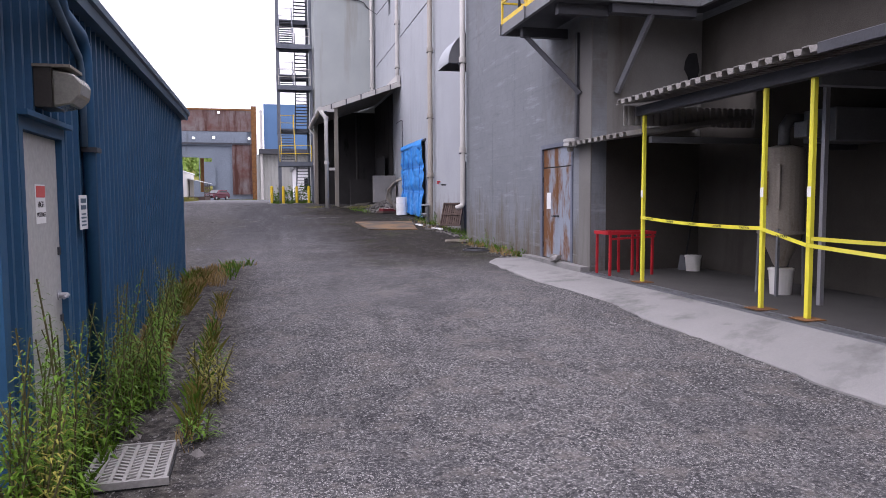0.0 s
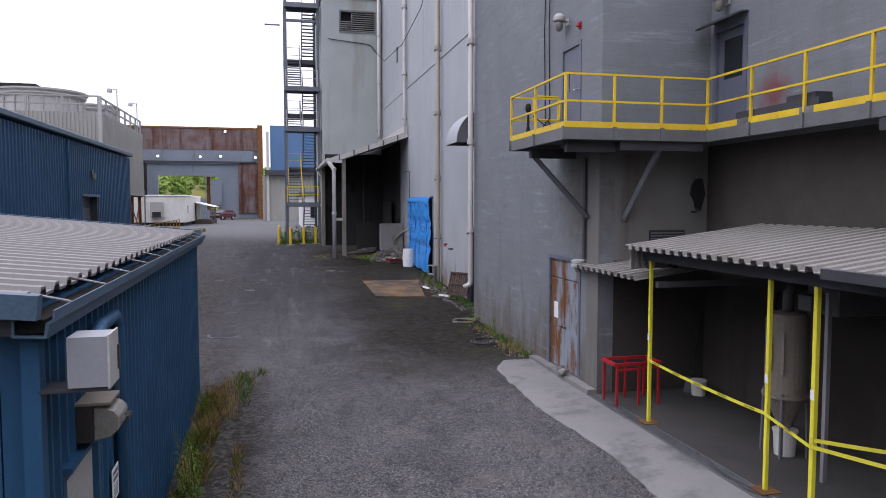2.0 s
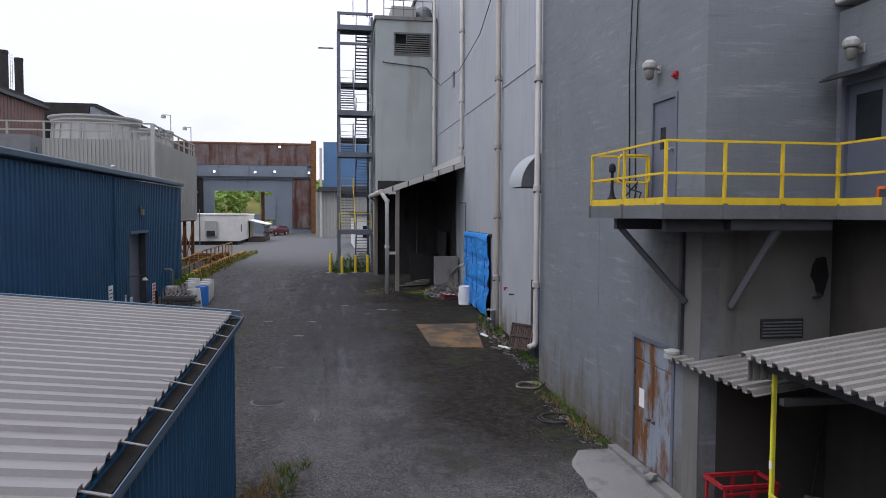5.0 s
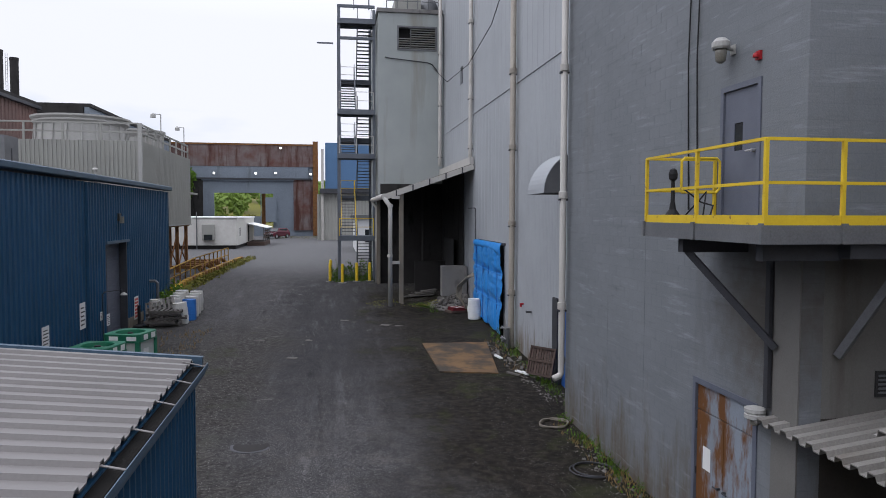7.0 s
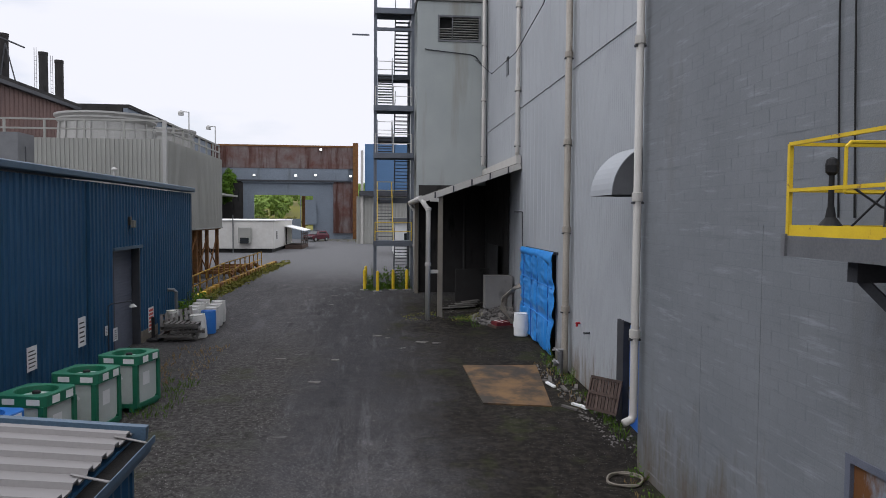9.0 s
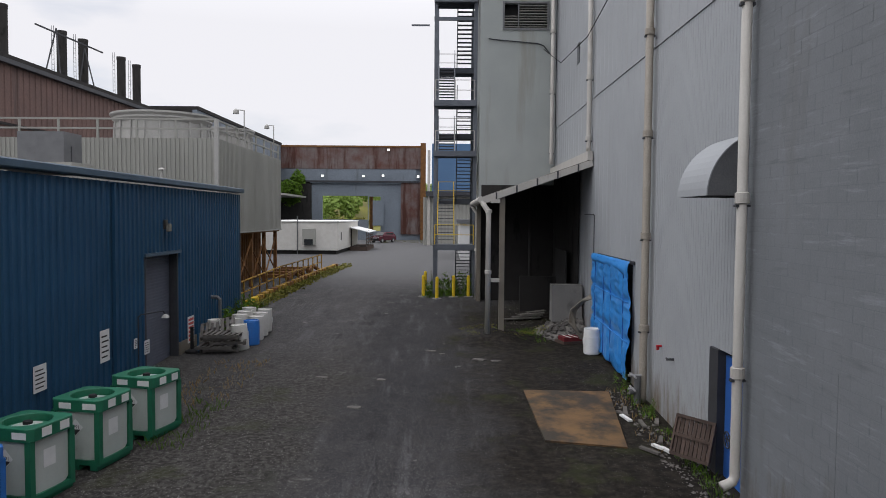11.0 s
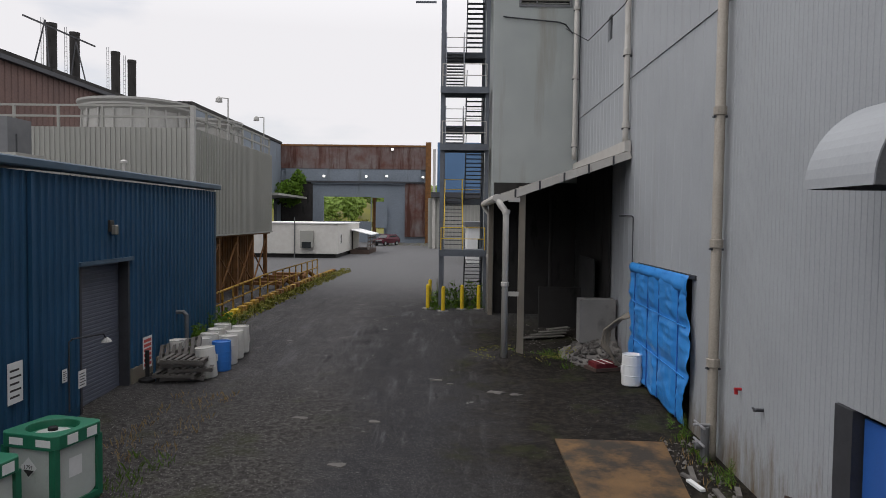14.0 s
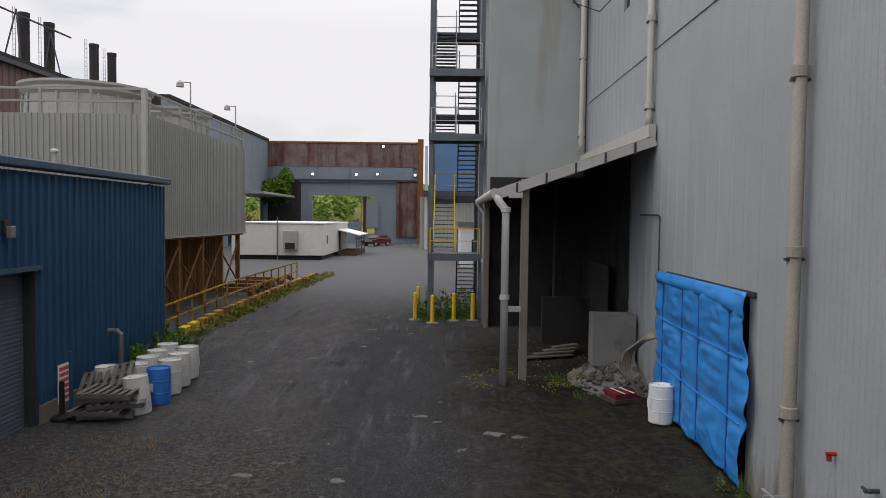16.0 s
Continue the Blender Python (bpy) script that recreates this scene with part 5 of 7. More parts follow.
words("HIGH", 0.06, "ink", ws, Matrix.Translation((-0.0095, 0.89, 1.73)) @ yaw90)
words("VOLTAGE", 0.046, "ink", ws, Matrix.Translation((-0.0095, 0.89, 1.66)) @ yaw90)
ns = part("notice", boxed(0.046, 0.052, 1.70, 1.95, 1.52, 1.80), "paper", shed, "white notice with blue print")
for k, (w, h) in enumerate(((0.18, 0.036), (0.18, 0.036), (0.14, 0.012), (0.17, 0.014), (0.15, 0.014), (0.16, 0.014))):
    z = (1.755, 1.70, 1.645, 1.615, 1.585, 1.555)[k]
    part("print_line", boxed(0.0522, 0.0535, 1.825 - w / 2, 1.825 + w / 2, z - h / 2, z + h / 2), "blue_trim", ns)

# conduit, electrical box and lamp beside the door
cb = tube(B(), [(0.07, 2.02, 0.1), (0.07, 2.02, 2.9), (0.07, 1.98, 3.02), (0.07, 1.88, 3.1), (0.1, 1.2, 3.12), (0.3, 0.08, 3.14)], 0.055, 10)
part("conduit", cb, "blue", shed, "painted conduit pipe bending to the box", smooth=True)
cb = tube(B(), [(0.06, 1.9, 2.2), (0.06, 1.9, 2.82), (0.06, 1.84, 2.92), (0.08, 1.6, 2.95), (0.28, 0.08, 3.03)], 0.03, 8)
part("conduit", cb, "blue_trim", shed, smooth=True)
part("conduit_clamp", boxed(0.03, 0.15, 1.93, 2.11, 2.16, 2.2), "dark_steel", shed)
eb = part("junction_box", boxed(0.2, 0.42, -0.15, 0.1, 2.97, 3.27), "grey_door", shed, "grey electrical junction box", bevel=0.01)
part("lid", boxed(0.4205, 0.432, -0.16, 0.11, 2.96, 3.28), "tank", eb, bevel=0.004)
part("latch", boxed(0.433, 0.445, 0.06, 0.09, 3.03, 3.18), "dark_steel", eb)
part("bracket", boxed(0.03, 0.42, -0.13, 0.08, 2.94, 2.965), "dark_steel", shed)
wp = part("wall_pack_lamp", boxed(0.035, 0.14, 0.68, 1.0, 2.38, 2.64), "bronze", shed, "bronze wall pack lamp with clouded glass", bevel=0.012)
wpb = B()
pts2 = [(0.141, 2.63), (0.141, 2.38), (0.25, 2.40), (0.31, 2.46), (0.32, 2.55), (0.28, 2.60)]
a0 = [wpb.verts.new((x, 0.69, z)) for x, z in pts2]
a1 = [wpb.verts.new((x, 0.99, z)) for x, z in pts2]
for i in range(6):
    j = (i + 1) % 6
    wpb.faces.new((a0[i], a0[j], a1[j], a1[i]))
wpb.faces.new(a0[::-1])
wpb.faces.new(a1)
bmesh.ops.recalc_face_normals(wpb, faces=wpb.faces)
part("lens", wpb, "lamp_glass", wp, "yellowed ribbed glass lens", bevel=0.012)
part("top_plate", boxed(0.03, 0.26, 0.67, 1.01, 2.641, 2.66), "vessel", wp, bevel=0.005)


# ---- yellow-railed steel platform ----
plat = thing("steel_platform", (5.05, 11.7, 5.2), "steel walkway platform with yellow guard rails", "platform", in_world=True)
PZ = 5.40
PX0, PX1, PY0, PY1 = 5.08, 7.89, 12.17, 15.2
part("deck", boxed(PX0 + 0.05, 6.22, PY0 + 0.05, PY1 - 0.05, PZ - 0.06, PZ), "dark_steel", plat)
part("deck", boxed(6.23, 8.54, PY0 + 0.05, 13.08, PZ - 0.06, PZ), "dark_steel", plat)
part("deck", boxed(PX1 + 0.05, 8.54, -4.0, PY0 + 0.04, PZ - 0.06, PZ), "dark_steel", plat)
for x0, x1, y0, y1 in ((PX0, PX0 + 0.08, PY0, PY1), (PX0 + 0.081, 6.22, PY1 - 0.08, PY1), (PX0 + 0.081, PX1, PY0, PY0 + 0.08), (PX1, PX1 + 0.08, -4.0, PY0)):
    part("channel", boxed(x0, x1, y0, y1, 5.2, PZ + 0.01), "steel", plat, "grey steel edge channel")
guard(plat, [(6.2, PY1 - 0.04, PZ), (PX0 + 0.03, PY1 - 0.04, PZ), (PX0 + 0.03, PY0 + 0.03, PZ), (PX1 + 0.03, PY0 + 0.03, PZ), (PX1 + 0.03, -4.0, PZ)], 0.95, (1.1, 1.5, 0.95, 1.25), 0.021, "yellow", toe=0.12)
# each post is bolted to the channel's outer face
for y in (PY1 - 0.04, (PY0 + PY1) / 2, PY0 + 0.03):
    part("rail_bracket", boxed(PX0 - 0.03, PX0 - 0.001, y - 0.035, y + 0.035, 5.2, 5.43), "steel", plat)
for k in range(3):
    x = PX0 + 0.03 + (PX1 - PX0) * (k + 1) / 3
    part("rail_bracket", boxed(x - 0.035, x + 0.035, PY0 - 0.03, PY0 - 0.001, 5.2, 5.43), "steel", plat)
for k in range(12):
    y = PY0 + 0.03 - (PY0 + 4.03) * (k + 1) / 13
    part("rail_bracket", boxed(PX1 - 0.03, PX1 - 0.001, y - 0.035, y + 0.035, 5.2, 5.43), "steel", plat)
# brackets below
for (a, z, w) in (((5.3, 14.35), 5.08, 0), ((5.3, 12.5), 5.08, 1)):
    part("support_beam", boxed(5.25, 6.23, a[1] - 0.07, a[1] + 0.07, 5.0, 5.19), "dark_steel", plat)
b = B()
bar(b, (5.35, 14.35, 5.02), (6.17, 13.52, 3.78), 0.06, 0.09)
part("knee_brace", b, "dark_steel", plat)
part("wall_channel", boxed(6.15, 6.204, 13.64, 13.73, 2.95, 4.98), "dark_steel", plat, "steel upright on the wall")
b = B()
bar(b, (7.0, 12.3, 5.05), (6.72, 13.06, 3.75), 0.07, 0.1)
part("knee_brace", b, "steel", plat)
part("support_beam", boxed(6.2, 7.88, 12.25, 12.45, 5.03, 5.19), "dark_steel", plat)
b = B()
bar(b, (7.95, 8.2, 5.15), (8.52, 8.2, 4.0), 0.07, 0.1)
part("knee_brace", b, "dark_steel", plat)
part("support_beam", boxed(7.9, 8.54, 8.1, 8.3, 5.02, 5.19), "dark_steel", plat)
# gate frame on the deck
part("gate_frame", tube(B(), [(5.5, 14.85, PZ + 0.45), (5.5, 14.85, PZ + 0.9), (5.55, 14.85, PZ + 0.95), (6.05, 14.85, PZ + 0.95), (6.1, 14.85, PZ + 0.9), (6.1, 14.85, PZ + 0.5), (6.05, 14.85, PZ + 0.45), (5.5, 14.85, PZ + 0.45)], 0.02, 6), "yellow", plat)


# ---- corrugated canopy on yellow posts ----
can = thing("corrugated_canopy", (6.27, 8.0, 0.33), "dirty corrugated canopy carried on bright yellow posts", "canopy", in_world=True)
cs = Vector((1, 0, 0.13)).normalized()
cn = Vector((-0.13, 0, 1)).normalized()
part("roof_sheet", ribbed(B(), (5.88, -4.0, 3.30), (0, 1, 0), tuple(cs), tuple(cn), 15.45, 2.66, pitch=0.235, depth=0.068, crest=0.42, thick=0.015), "canopy", can, "dirty pale corrugated roof sheets")
part("roof_sheet", ribbed(B(), (5.98, 11.2, 2.78), (0, 1, 0), tuple(cs), tuple(cn), 2.45, 2.4, pitch=0.235, depth=0.068, crest=0.42, thick=0.015), "canopy", can, "lower corrugated roof sheet")
part("skirt", ribbed(B(), (6.0, 11.42, 2.95), (1, 0, 0), (0, 0, 1), (0, 1, 0), 2.5, 0.33, pitch=0.12, depth=0.04, crest=0.4), "canopy", can, "corrugated end skirt")
part("edge_beam", boxed(6.2, 6.34, -4, 11.35, 3.1, 3.26), "dark_steel", can)
part("fascia", boxed(5.83, 5.872, -4, 6.9, 3.24, 3.36), "dark_steel", can, "blue-grey steel fascia", bevel=0.006)
part("cross_beam", boxed(6.35, 8.5, 7.4, 7.55, 3.02, 3.2), "steel", can)
part("cross_beam", boxed(6.35, 8.5, 11.1, 11.2, 2.65, 2.75), "steel", can)
for y, r in ((11.2, 0.028), (8.23, 0.027), (7.42, 0.031), (3.2, 0.031)):
    p = part("post", boxed(6.27 - r, 6.27 + r, y - r, y + r, 0.345, 3.1), "lime", can, "bright yellow steel post", bevel=0.006)
    part("base_plate", boxed(6.27 - 0.14, 6.27 + 0.14, y - 0.14, y + 0.14, 0.336, 0.346), "rust", p)
    part("label", boxed(6.27 - r - 0.003, 6.27 - r - 0.001, y - 0.03, y + 0.03, 1.75, 1.87), "paper", p)
part("trunking", boxed(7.17, 7.23, 8.25, 8.31, 0.336, 3.28), "aluminium", can)


# ---- far gate building ----
gate = thing("gate_building", (-14, 133, 1.5), "far rusted mill building with an open gateway", "building", in_world=True)
GYF = 133.0
part("wall", holed(B(), -28, -2.4, 0, 17.4, [(-20.2, -12.3, 5.0, 9.1), (-12.2, -10.1, 3.0, 9.0)], lambda u, v, t: (u, GYF + t, v), 0.3, 0.8), "gate_wall", gate)
part("upper_cladding", boxed(-28, -2.4, GYF, GYF + 0.29, 13.7, 17.4), "rust_wall", gate, "rust-streaked upper cladding")
part("band", boxed(-26.5, -4.0, GYF + 0.05, GYF + 0.29, 11.7, 13.69), "gate_wall", gate)
part("band_edge", boxed(-27.5, -3.5, GYF - 0.2, GYF + 0.04, 11.4, 11.69), "dark_steel", gate)
part("side_cladding", boxed(-6.6, -2.4, GYF + 0.05, GYF + 0.29, 2.5, 11.5), "rust_wall", gate)
# flat dark panel standing in for the shaded recess beside the gateway
part("side_cladding", boxed(-28, -22, GYF + 0.05, GYF + 0.29, 0, 11.5), "dark_matte", gate)
part("corner_column", boxed(-3.2, -2.3, GYF - 0.3, GYF - 0.01, 0, 18.2), "rust", gate)
part("coping", boxed(-28, -2.4, GYF - 0.1, GYF + 0.8, 17.41, 17.7), "rust", gate)
part("hanging_panel", boxed(-11.4, -9.5, GYF - 0.3, GYF - 0.1, 4.0, 8.3), "gate_wall", gate, "loose hanging sheet")
part("inner_frame", boxed(-12.4, -11.8, GYF + 4, GYF + 4.4, 0, 9.2), "rust", gate)
part("panel_frame", boxed(-22.2, -6.5, GYF - 0.05, GYF + 0.29, 11.2, 11.55), "gate_wall", gate)
for x, z in ((-20.0, 12.2), (-13.0, 12.2), (-9.6, 12.3), (-3.6, 12.2), (-8.7, 16.7)):
    lmp = part("flood_lamp", boxed(x - 0.22, x + 0.22, GYF - 0.6, GYF - 0.21, z + 0.05, z + 0.45), "aluminium", gate)
    part("lens", boxed(x - 0.18, x + 0.18, GYF - 0.64, GYF - 0.61, z + 0.09, z + 0.41), "lamp_on", lmp, "lit lamp lens")
side = thing("mill_side_wing", (-30, 110, 1.5), "dark open-fronted wing with a patched sheet wall", "building", in_world=True)
part("wall", holed(B(), 92, 132.6, 0, 17.6, [(100, 108, 0, 8.5), (112, 130, 0, 8.5)], lambda u, v, t: (-27.2 - t, u, v), 0.0, 0.5), "gate_wall", side)
part("wall", boxed(-45, -27.8, 92, 92.5, 0, 17.6), "dark_matte", side)
part("roof", boxed(-45, -27.0, 92, 132.6, 17.61, 18.0), "dark_matte", side)
part("awning", boxed(-27.1, -22.5, 112, 131, 8.6, 8.9), "grey_siding", side)
# dark panel in place of the wing's unlit interior
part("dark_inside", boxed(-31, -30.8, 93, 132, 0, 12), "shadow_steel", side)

# distant buildings seen past the fire escape
farb = thing("blue_annex", (2.0, 112, 1.5), "distant blue clad building on a siding base", "building", in_world=True)
part("upper_storey", boxed(-0.8, 9.0, 112, 122, 9.2, 16.0), "far_blue", farb)
part("lower_storey", ribbed(B(), (-2.0, 112, 1.0), (1, 0, 0), (0, 0, 1), (0, -1, 0), 16, 7.4, pitch=0.5, depth=0.05), "grey_siding", farb)
part("soffit", boxed(-1.6, 12.0, 110.8, 122, 8.5, 9.19), "dark_steel", farb)
part("pipe", cyl(B(), (-1.2, 111.5, 1.5), (-1.2, 111.5, 15.0), 0.2), "pipe", farb)
annex = thing("white_annex", (6, 80, 1.5), "small white sided building with a grey roof", "building", in_world=True)
part("wall", boxed(2.7, 6.9, 78, 90, 0.5, 5.0), "white", annex)
part("roof", boxed(2.4, 6.9, 77.7, 90, 5.01, 5.4), "steel", annex)
part("window", boxed(3.6, 4.8, 77.9, 77.99, 2.6, 3.9), "glass", annex)

# rust-red mill with stacks behind the cooling building
mill = thing("red_mill", (-32, 62, 1.5), "long faded red metal-clad mill building", "building", in_world=True)
part("wall", ribbed(B(), (-32, 40, 0.5), (0, 1, 0), (0, 0, 1), (1, 0, 0), 50, 16.6, pitch=0.8, depth=0.08), "mill_wall", mill)
part("wall", boxed(-56, -32.1, 89.6, 90, 0.5, 17), "mill_wall", mill)
part("wall", boxed(-56, -32.1, 40, 40.4, 0.5, 17), "mill_wall", mill)
rbm = B()
bar(rbm, (-31.5, 65, 17.3), (-56, 65, 18.6), 50.6, 0.5)
part("roof", rbm, "dark_matte", mill)
part("eaves_gutter", boxed(-32.2, -31.5, 39.8, 90.2, 16.9, 17.25), "dark_steel", mill)
part("seam", boxed(-31.9, -31.8, 40, 90, 12.3, 12.5), "dark_matte", mill)
part("lower_roof", boxed(-31.9, -27, 40, 90, 7.9, 8.3), "dark_matte", mill)
def heading_point(px_tan, d):
    return (1.435 + px_tan * d, 12.57 + d)
for i, (tn, d) in enumerate(((-0.639, 80), (-0.552, 91.8), (-0.521, 96.2), (-0.466, 107), (-0.444, 112.5))):
    x, y = heading_point(tn, d)
    st = thing("chimney_stack", (x, y, 1.5), "tall dark steel chimney stack with a ladder", "chimney", "mill stacks")
    part("flue", lathe(B(), [(0.62, 0), (0.62, 27.5), (0.66, 27.6), (0.66, 28.0), (0.5, 28.0)], 18), "dark_matte", st, smooth=False)
    lb = B()
    for sx in (-1.05, -0.75):
        cyl(lb, (sx, -0.5, 12), (sx, -0.5, 28.6), 0.035, seg=5)
    for k in range(26):
        cyl(lb, (-1.05, -0.5, 12.4 + k * 0.62), (-0.75, -0.5, 12.4 + k * 0.62), 0.025, seg=4)
    part("ladder", lb, "steel", st)
gan = thing("stack_gantry", (-44, 100, 1.5), "steel gantry frame braced beside the stacks", "gantry", in_world=True)
xa, ya = heading_point(-0.560, 88)
xb, yb = heading_point(-0.519, 95)
for x, y, z, dx in ((xa, ya, 28.9, -3.0), (xa, ya, 28.9, 1.6), (xb, yb, 28.0, 3.6), (xb, yb, 28.0, -1.5)):
    b = B()
    bar(b, (x + dx, y - 1, 15.0), (x, y, z), 0.13, 0.13)
    part("leg", b, "dark_steel", gan)
b = B()
bar(b, (xa - 1.5, ya - 2, 28.9), (xb + 1.5, yb + 2, 27.9), 0.14, 0.18)
part("cross_beam", b, "dark_steel", gan)



# ---- yard: totes, drums, pallets ----
def tote(at, rz, lid, label):
    t = thing("chemical_tote", at, label, "tote", "totes by the blue building", rz=rz)
    h = 1.42
    base = B()
    for x in (-0.5, -0.08, 0.34):
        box(base, x, x + 0.16, -0.56, 0.56, 0.0, 0.1)
    box(base, -0.56, 0.56, -0.56, 0.56, 0.1, 0.2)
    part("pallet_base", base, lid, t, bevel=0.015)
    body = lathe(B(), [(0.62, 0.2), (0.68, 0.28), (0.68, 1.18), (0.62, 1.25)], 28)
    for v in body.verts:
        v.co.x = max(-0.515, min(0.515, v.co.x))
        v.co.y = max(-0.515, min(0.515, v.co.y))
    part("bottle", body, "tote", t, "milky plastic bottle", smooth=False)
    for sx in (-1, 1):
        for sy in (-1, 1):
            part("corner_post", boxed(min(sx * 0.56, sx * 0.44), max(sx * 0.56, sx * 0.44), min(sy * 0.56, sy * 0.44), max(sy * 0.56, sy * 0.44), 0.2, 1.2), lid, t, bevel=0.03)
    rim = B()
    ring_o, ring_i, n = [], [], 32
    for z in (1.18, h):
        o, i_ = [], []
        for k in range(n):
            a = 2 * math.pi * (k + 0.5) / n
            c, s_ = math.cos(a), math.sin(a)
            sq = 0.585 / max(abs(c), abs(s_), 0.75)
            o.append(rim.verts.new((c * sq, s_ * sq, z)))
            i_.append(rim.verts.new((c * 0.43, s_ * 0.43, z - (0.0 if z == h else -0.05))))
        ring_o.append(o)
        ring_i.append(i_)
    for k in range(n):
        j = (k + 1) % n
        rim.faces.new((ring_o[0][k], ring_o[0][j], ring_o[1][j], ring_o[1][k]))
        rim.faces.new((ring_o[1][k], ring_o[1][j], ring_i[1][j], ring_i[1][k]))
        rim.faces.new((ring_i[1][k], ring_i[1][j], ring_i[0][j], ring_i[0][k]))
        rim.faces.new((ring_i[0][k], ring_i[0][j], ring_o[0][j], ring_o[0][k]))
    bmesh.ops.recalc_face_normals(rim, faces=rim.faces)
    part("lid_frame", rim, lid, t, "moulded square lid frame with a round well", bevel=0.01)
    part("well_floor", cyl(B(), (0, 0, 1.24), (0, 0, 1.28), 0.45, seg=28), lid, t)
    part("filler_dome", lathe(B(), [(0.3, 1.28), (0.29, 1.31), (0.12, 1.34)], 24), "tote", t)
    part("cap", lathe(B(), [(0.085, 1.33), (0.085, 1.39), (0.07, 1.40)], 16), "black", t)
    for x, y, w in ((-0.35, -0.59, 0.28), (0.2, -0.59, 0.3)):
        part("label", boxed(x, x + w, y, y + 0.006, 1.24, 1.36), "paper", t)
    for y in (-0.3, 0.15):
        part("label", boxed(0.584, 0.59, y, y + 0.24, 1.22, 1.38), "paper", t)
    part("label", boxed(0.516, 0.52, -0.2, 0.1, 0.62, 0.95), "paper", t)
    pl = B()
    d = 0.17
    v = [pl.verts.new(p) for p in ((-0.02, -0.522, 0.85 - d), (-0.02 + d, -0.522, 0.85), (-0.02, -0.522, 0.85 + d), (-0.02 - d, -0.522, 0.85))]
    pl.faces.new(v)
    e = bmesh.ops.extrude_face_region(pl, geom=list(pl.faces))
    bmesh.ops.translate(pl, verts=[q for q in e["geom"] if isinstance(q, bmesh.types.BMVert)], vec=(0, 0.004, 0))
    pcard = part("hazard_placard", pl, "paper", t, "white hazard diamond")
    low = B()
    low.faces.new([low.verts.new(p) for p in ((-0.02, -0.5235, 0.85 - d * 0.93), (-0.02 + d * 0.7, -0.5235, 0.85 - d * 0.23), (-0.02 - d * 0.7, -0.5235, 0.85 - d * 0.23))])
    part("black_half", low, "ink", pcard)
    plate_ = part("number_panel", boxed(-0.16, 0.12, -0.5255, -0.524, 0.81, 0.9), "paper", pcard)
    words("1791", 0.1, "ink", plate_, Matrix.Translation((-0.02, -0.5265, 0.855)) @ pose(0, 0, 0, 90, 0, 0))
    t.scale = (0.97, 0.97, 1.0)
    return t


tote((-5.52, 27.15, gz(27.1)), -14, "green", "green-framed white plastic chemical tote, closed, on gravel")
tote((-5.9, 25.40, gz(25.4)), -10, "green", "green-framed white plastic chemical tote beside another")
tote((-6.25, 23.70, gz(23.7)), -12, "green", "green-framed white plastic chemical tote with black cap")
tote((-6.5, 22.00, gz(22.0)), -8, "blue_plastic", "blue-framed white plastic chemical tote beside the shed")


def drum(at, material, tilt=(0, 0), label=""):
    d = thing("plastic_drum", at, label, "drum", "drums beside the pallets" if at[0] < 0 else "")
    d.rotation_euler = (radians(tilt[0]), radians(tilt[1]), random.Random(at[1]).uniform(0, 6))
    part("body", lathe(B(), [(0.26, 0.0), (0.285, 0.03), (0.29, 0.28), (0.298, 0.3), (0.29, 0.32), (0.29, 0.58), (0.298, 0.6), (0.29, 0.62), (0.285, 0.84), (0.265, 0.88), (0.26, 0.86)], 24), material, d, smooth=False)
    part("rim", lathe(B(), [(0.262, 0.862), (0.282, 0.865), (0.282, 0.9), (0.262, 0.902), (0.255, 0.87)], 24), material, d)
    for x in (-0.15, 0.15):
        part("bung", cyl(B(), (x, 0, 0.858), (x, 0, 0.885), 0.035, seg=10), material, d)
    part("label", boxed(-0.1, 0.1, -0.296, -0.285, 0.35, 0.56), "paper", d)
    return d


for k, (x, y) in enumerate(((-5.8, 35.7), (-5.72, 37.35), (-5.75, 38.1), (-5.8, 38.9), (-6.4, 36.9), (-6.42, 37.65), (-6.45, 38.4), (-6.5, 39.2), (-7.0, 36.6))):
    drum((x, y, gz(y) + 0.0), "offwhite", (3, -5) if k == 0 else (0, 0), "off-white plastic drum standing with others on gravel" if k else "off-white plastic drum leaning by the pallets")
drum((-5.66, 36.5, gz(36.5)), "blue_plastic", (0, 0), "blue plastic drum among white ones")
drum((6.57, 35.55, gz(35.5) + 0.0), "white", (0, 0), "white plastic drum standing beside the blue tarpaulin")


def pallet(m, label, group="pallet stack"):
    t = thing("wooden_pallet", (0, 0, 0), label, "pallet", group)
    t.matrix_basis = m
    for y in (-0.5, 0.0, 0.5):
        part("stringer", boxed(-0.6, 0.6, y - 0.02, y + 0.02, 0.018, 0.105), "grey_wood", t)
    for k in range(7):
        x = -0.6 + k * 0.185
        part("board", boxed(x, x + 0.1, -0.52, 0.52, 0.106, 0.124), "grey_wood", t)
    for x in (-0.6, -0.05, 0.5):
        part("board", boxed(x, x + 0.1, -0.52, 0.52, 0.0, 0.017), "grey_wood", t)
    return t


rp = random.Random(3)
pz = gz(35.5)
for k in range(5):
    pallet(pose(-6.35 + rp.uniform(-0.16, 0.16), 35.55 + rp.uniform(-0.18, 0.18), pz + 0.02 + k * 0.132, rp.uniform(-1.2, 1.2), rp.uniform(-1.2, 1.2), 8 + rp.uniform(-16, 16)), "weathered grey wooden pallet in a stack")
pallet(pose(-6.75, 36.1, pz + 0.66, 20, -14, 12), "weathered grey wooden pallet tipped on the stack")

# rust-stained steel road plate
pb = B()
cs_ = [(3.68, 30.85), (6.08, 30.75), (5.50, 26.35), (3.72, 26.75)]
lo = [pb.verts.new((x, y, gz(y) + 0.0)) for x, y in cs_]
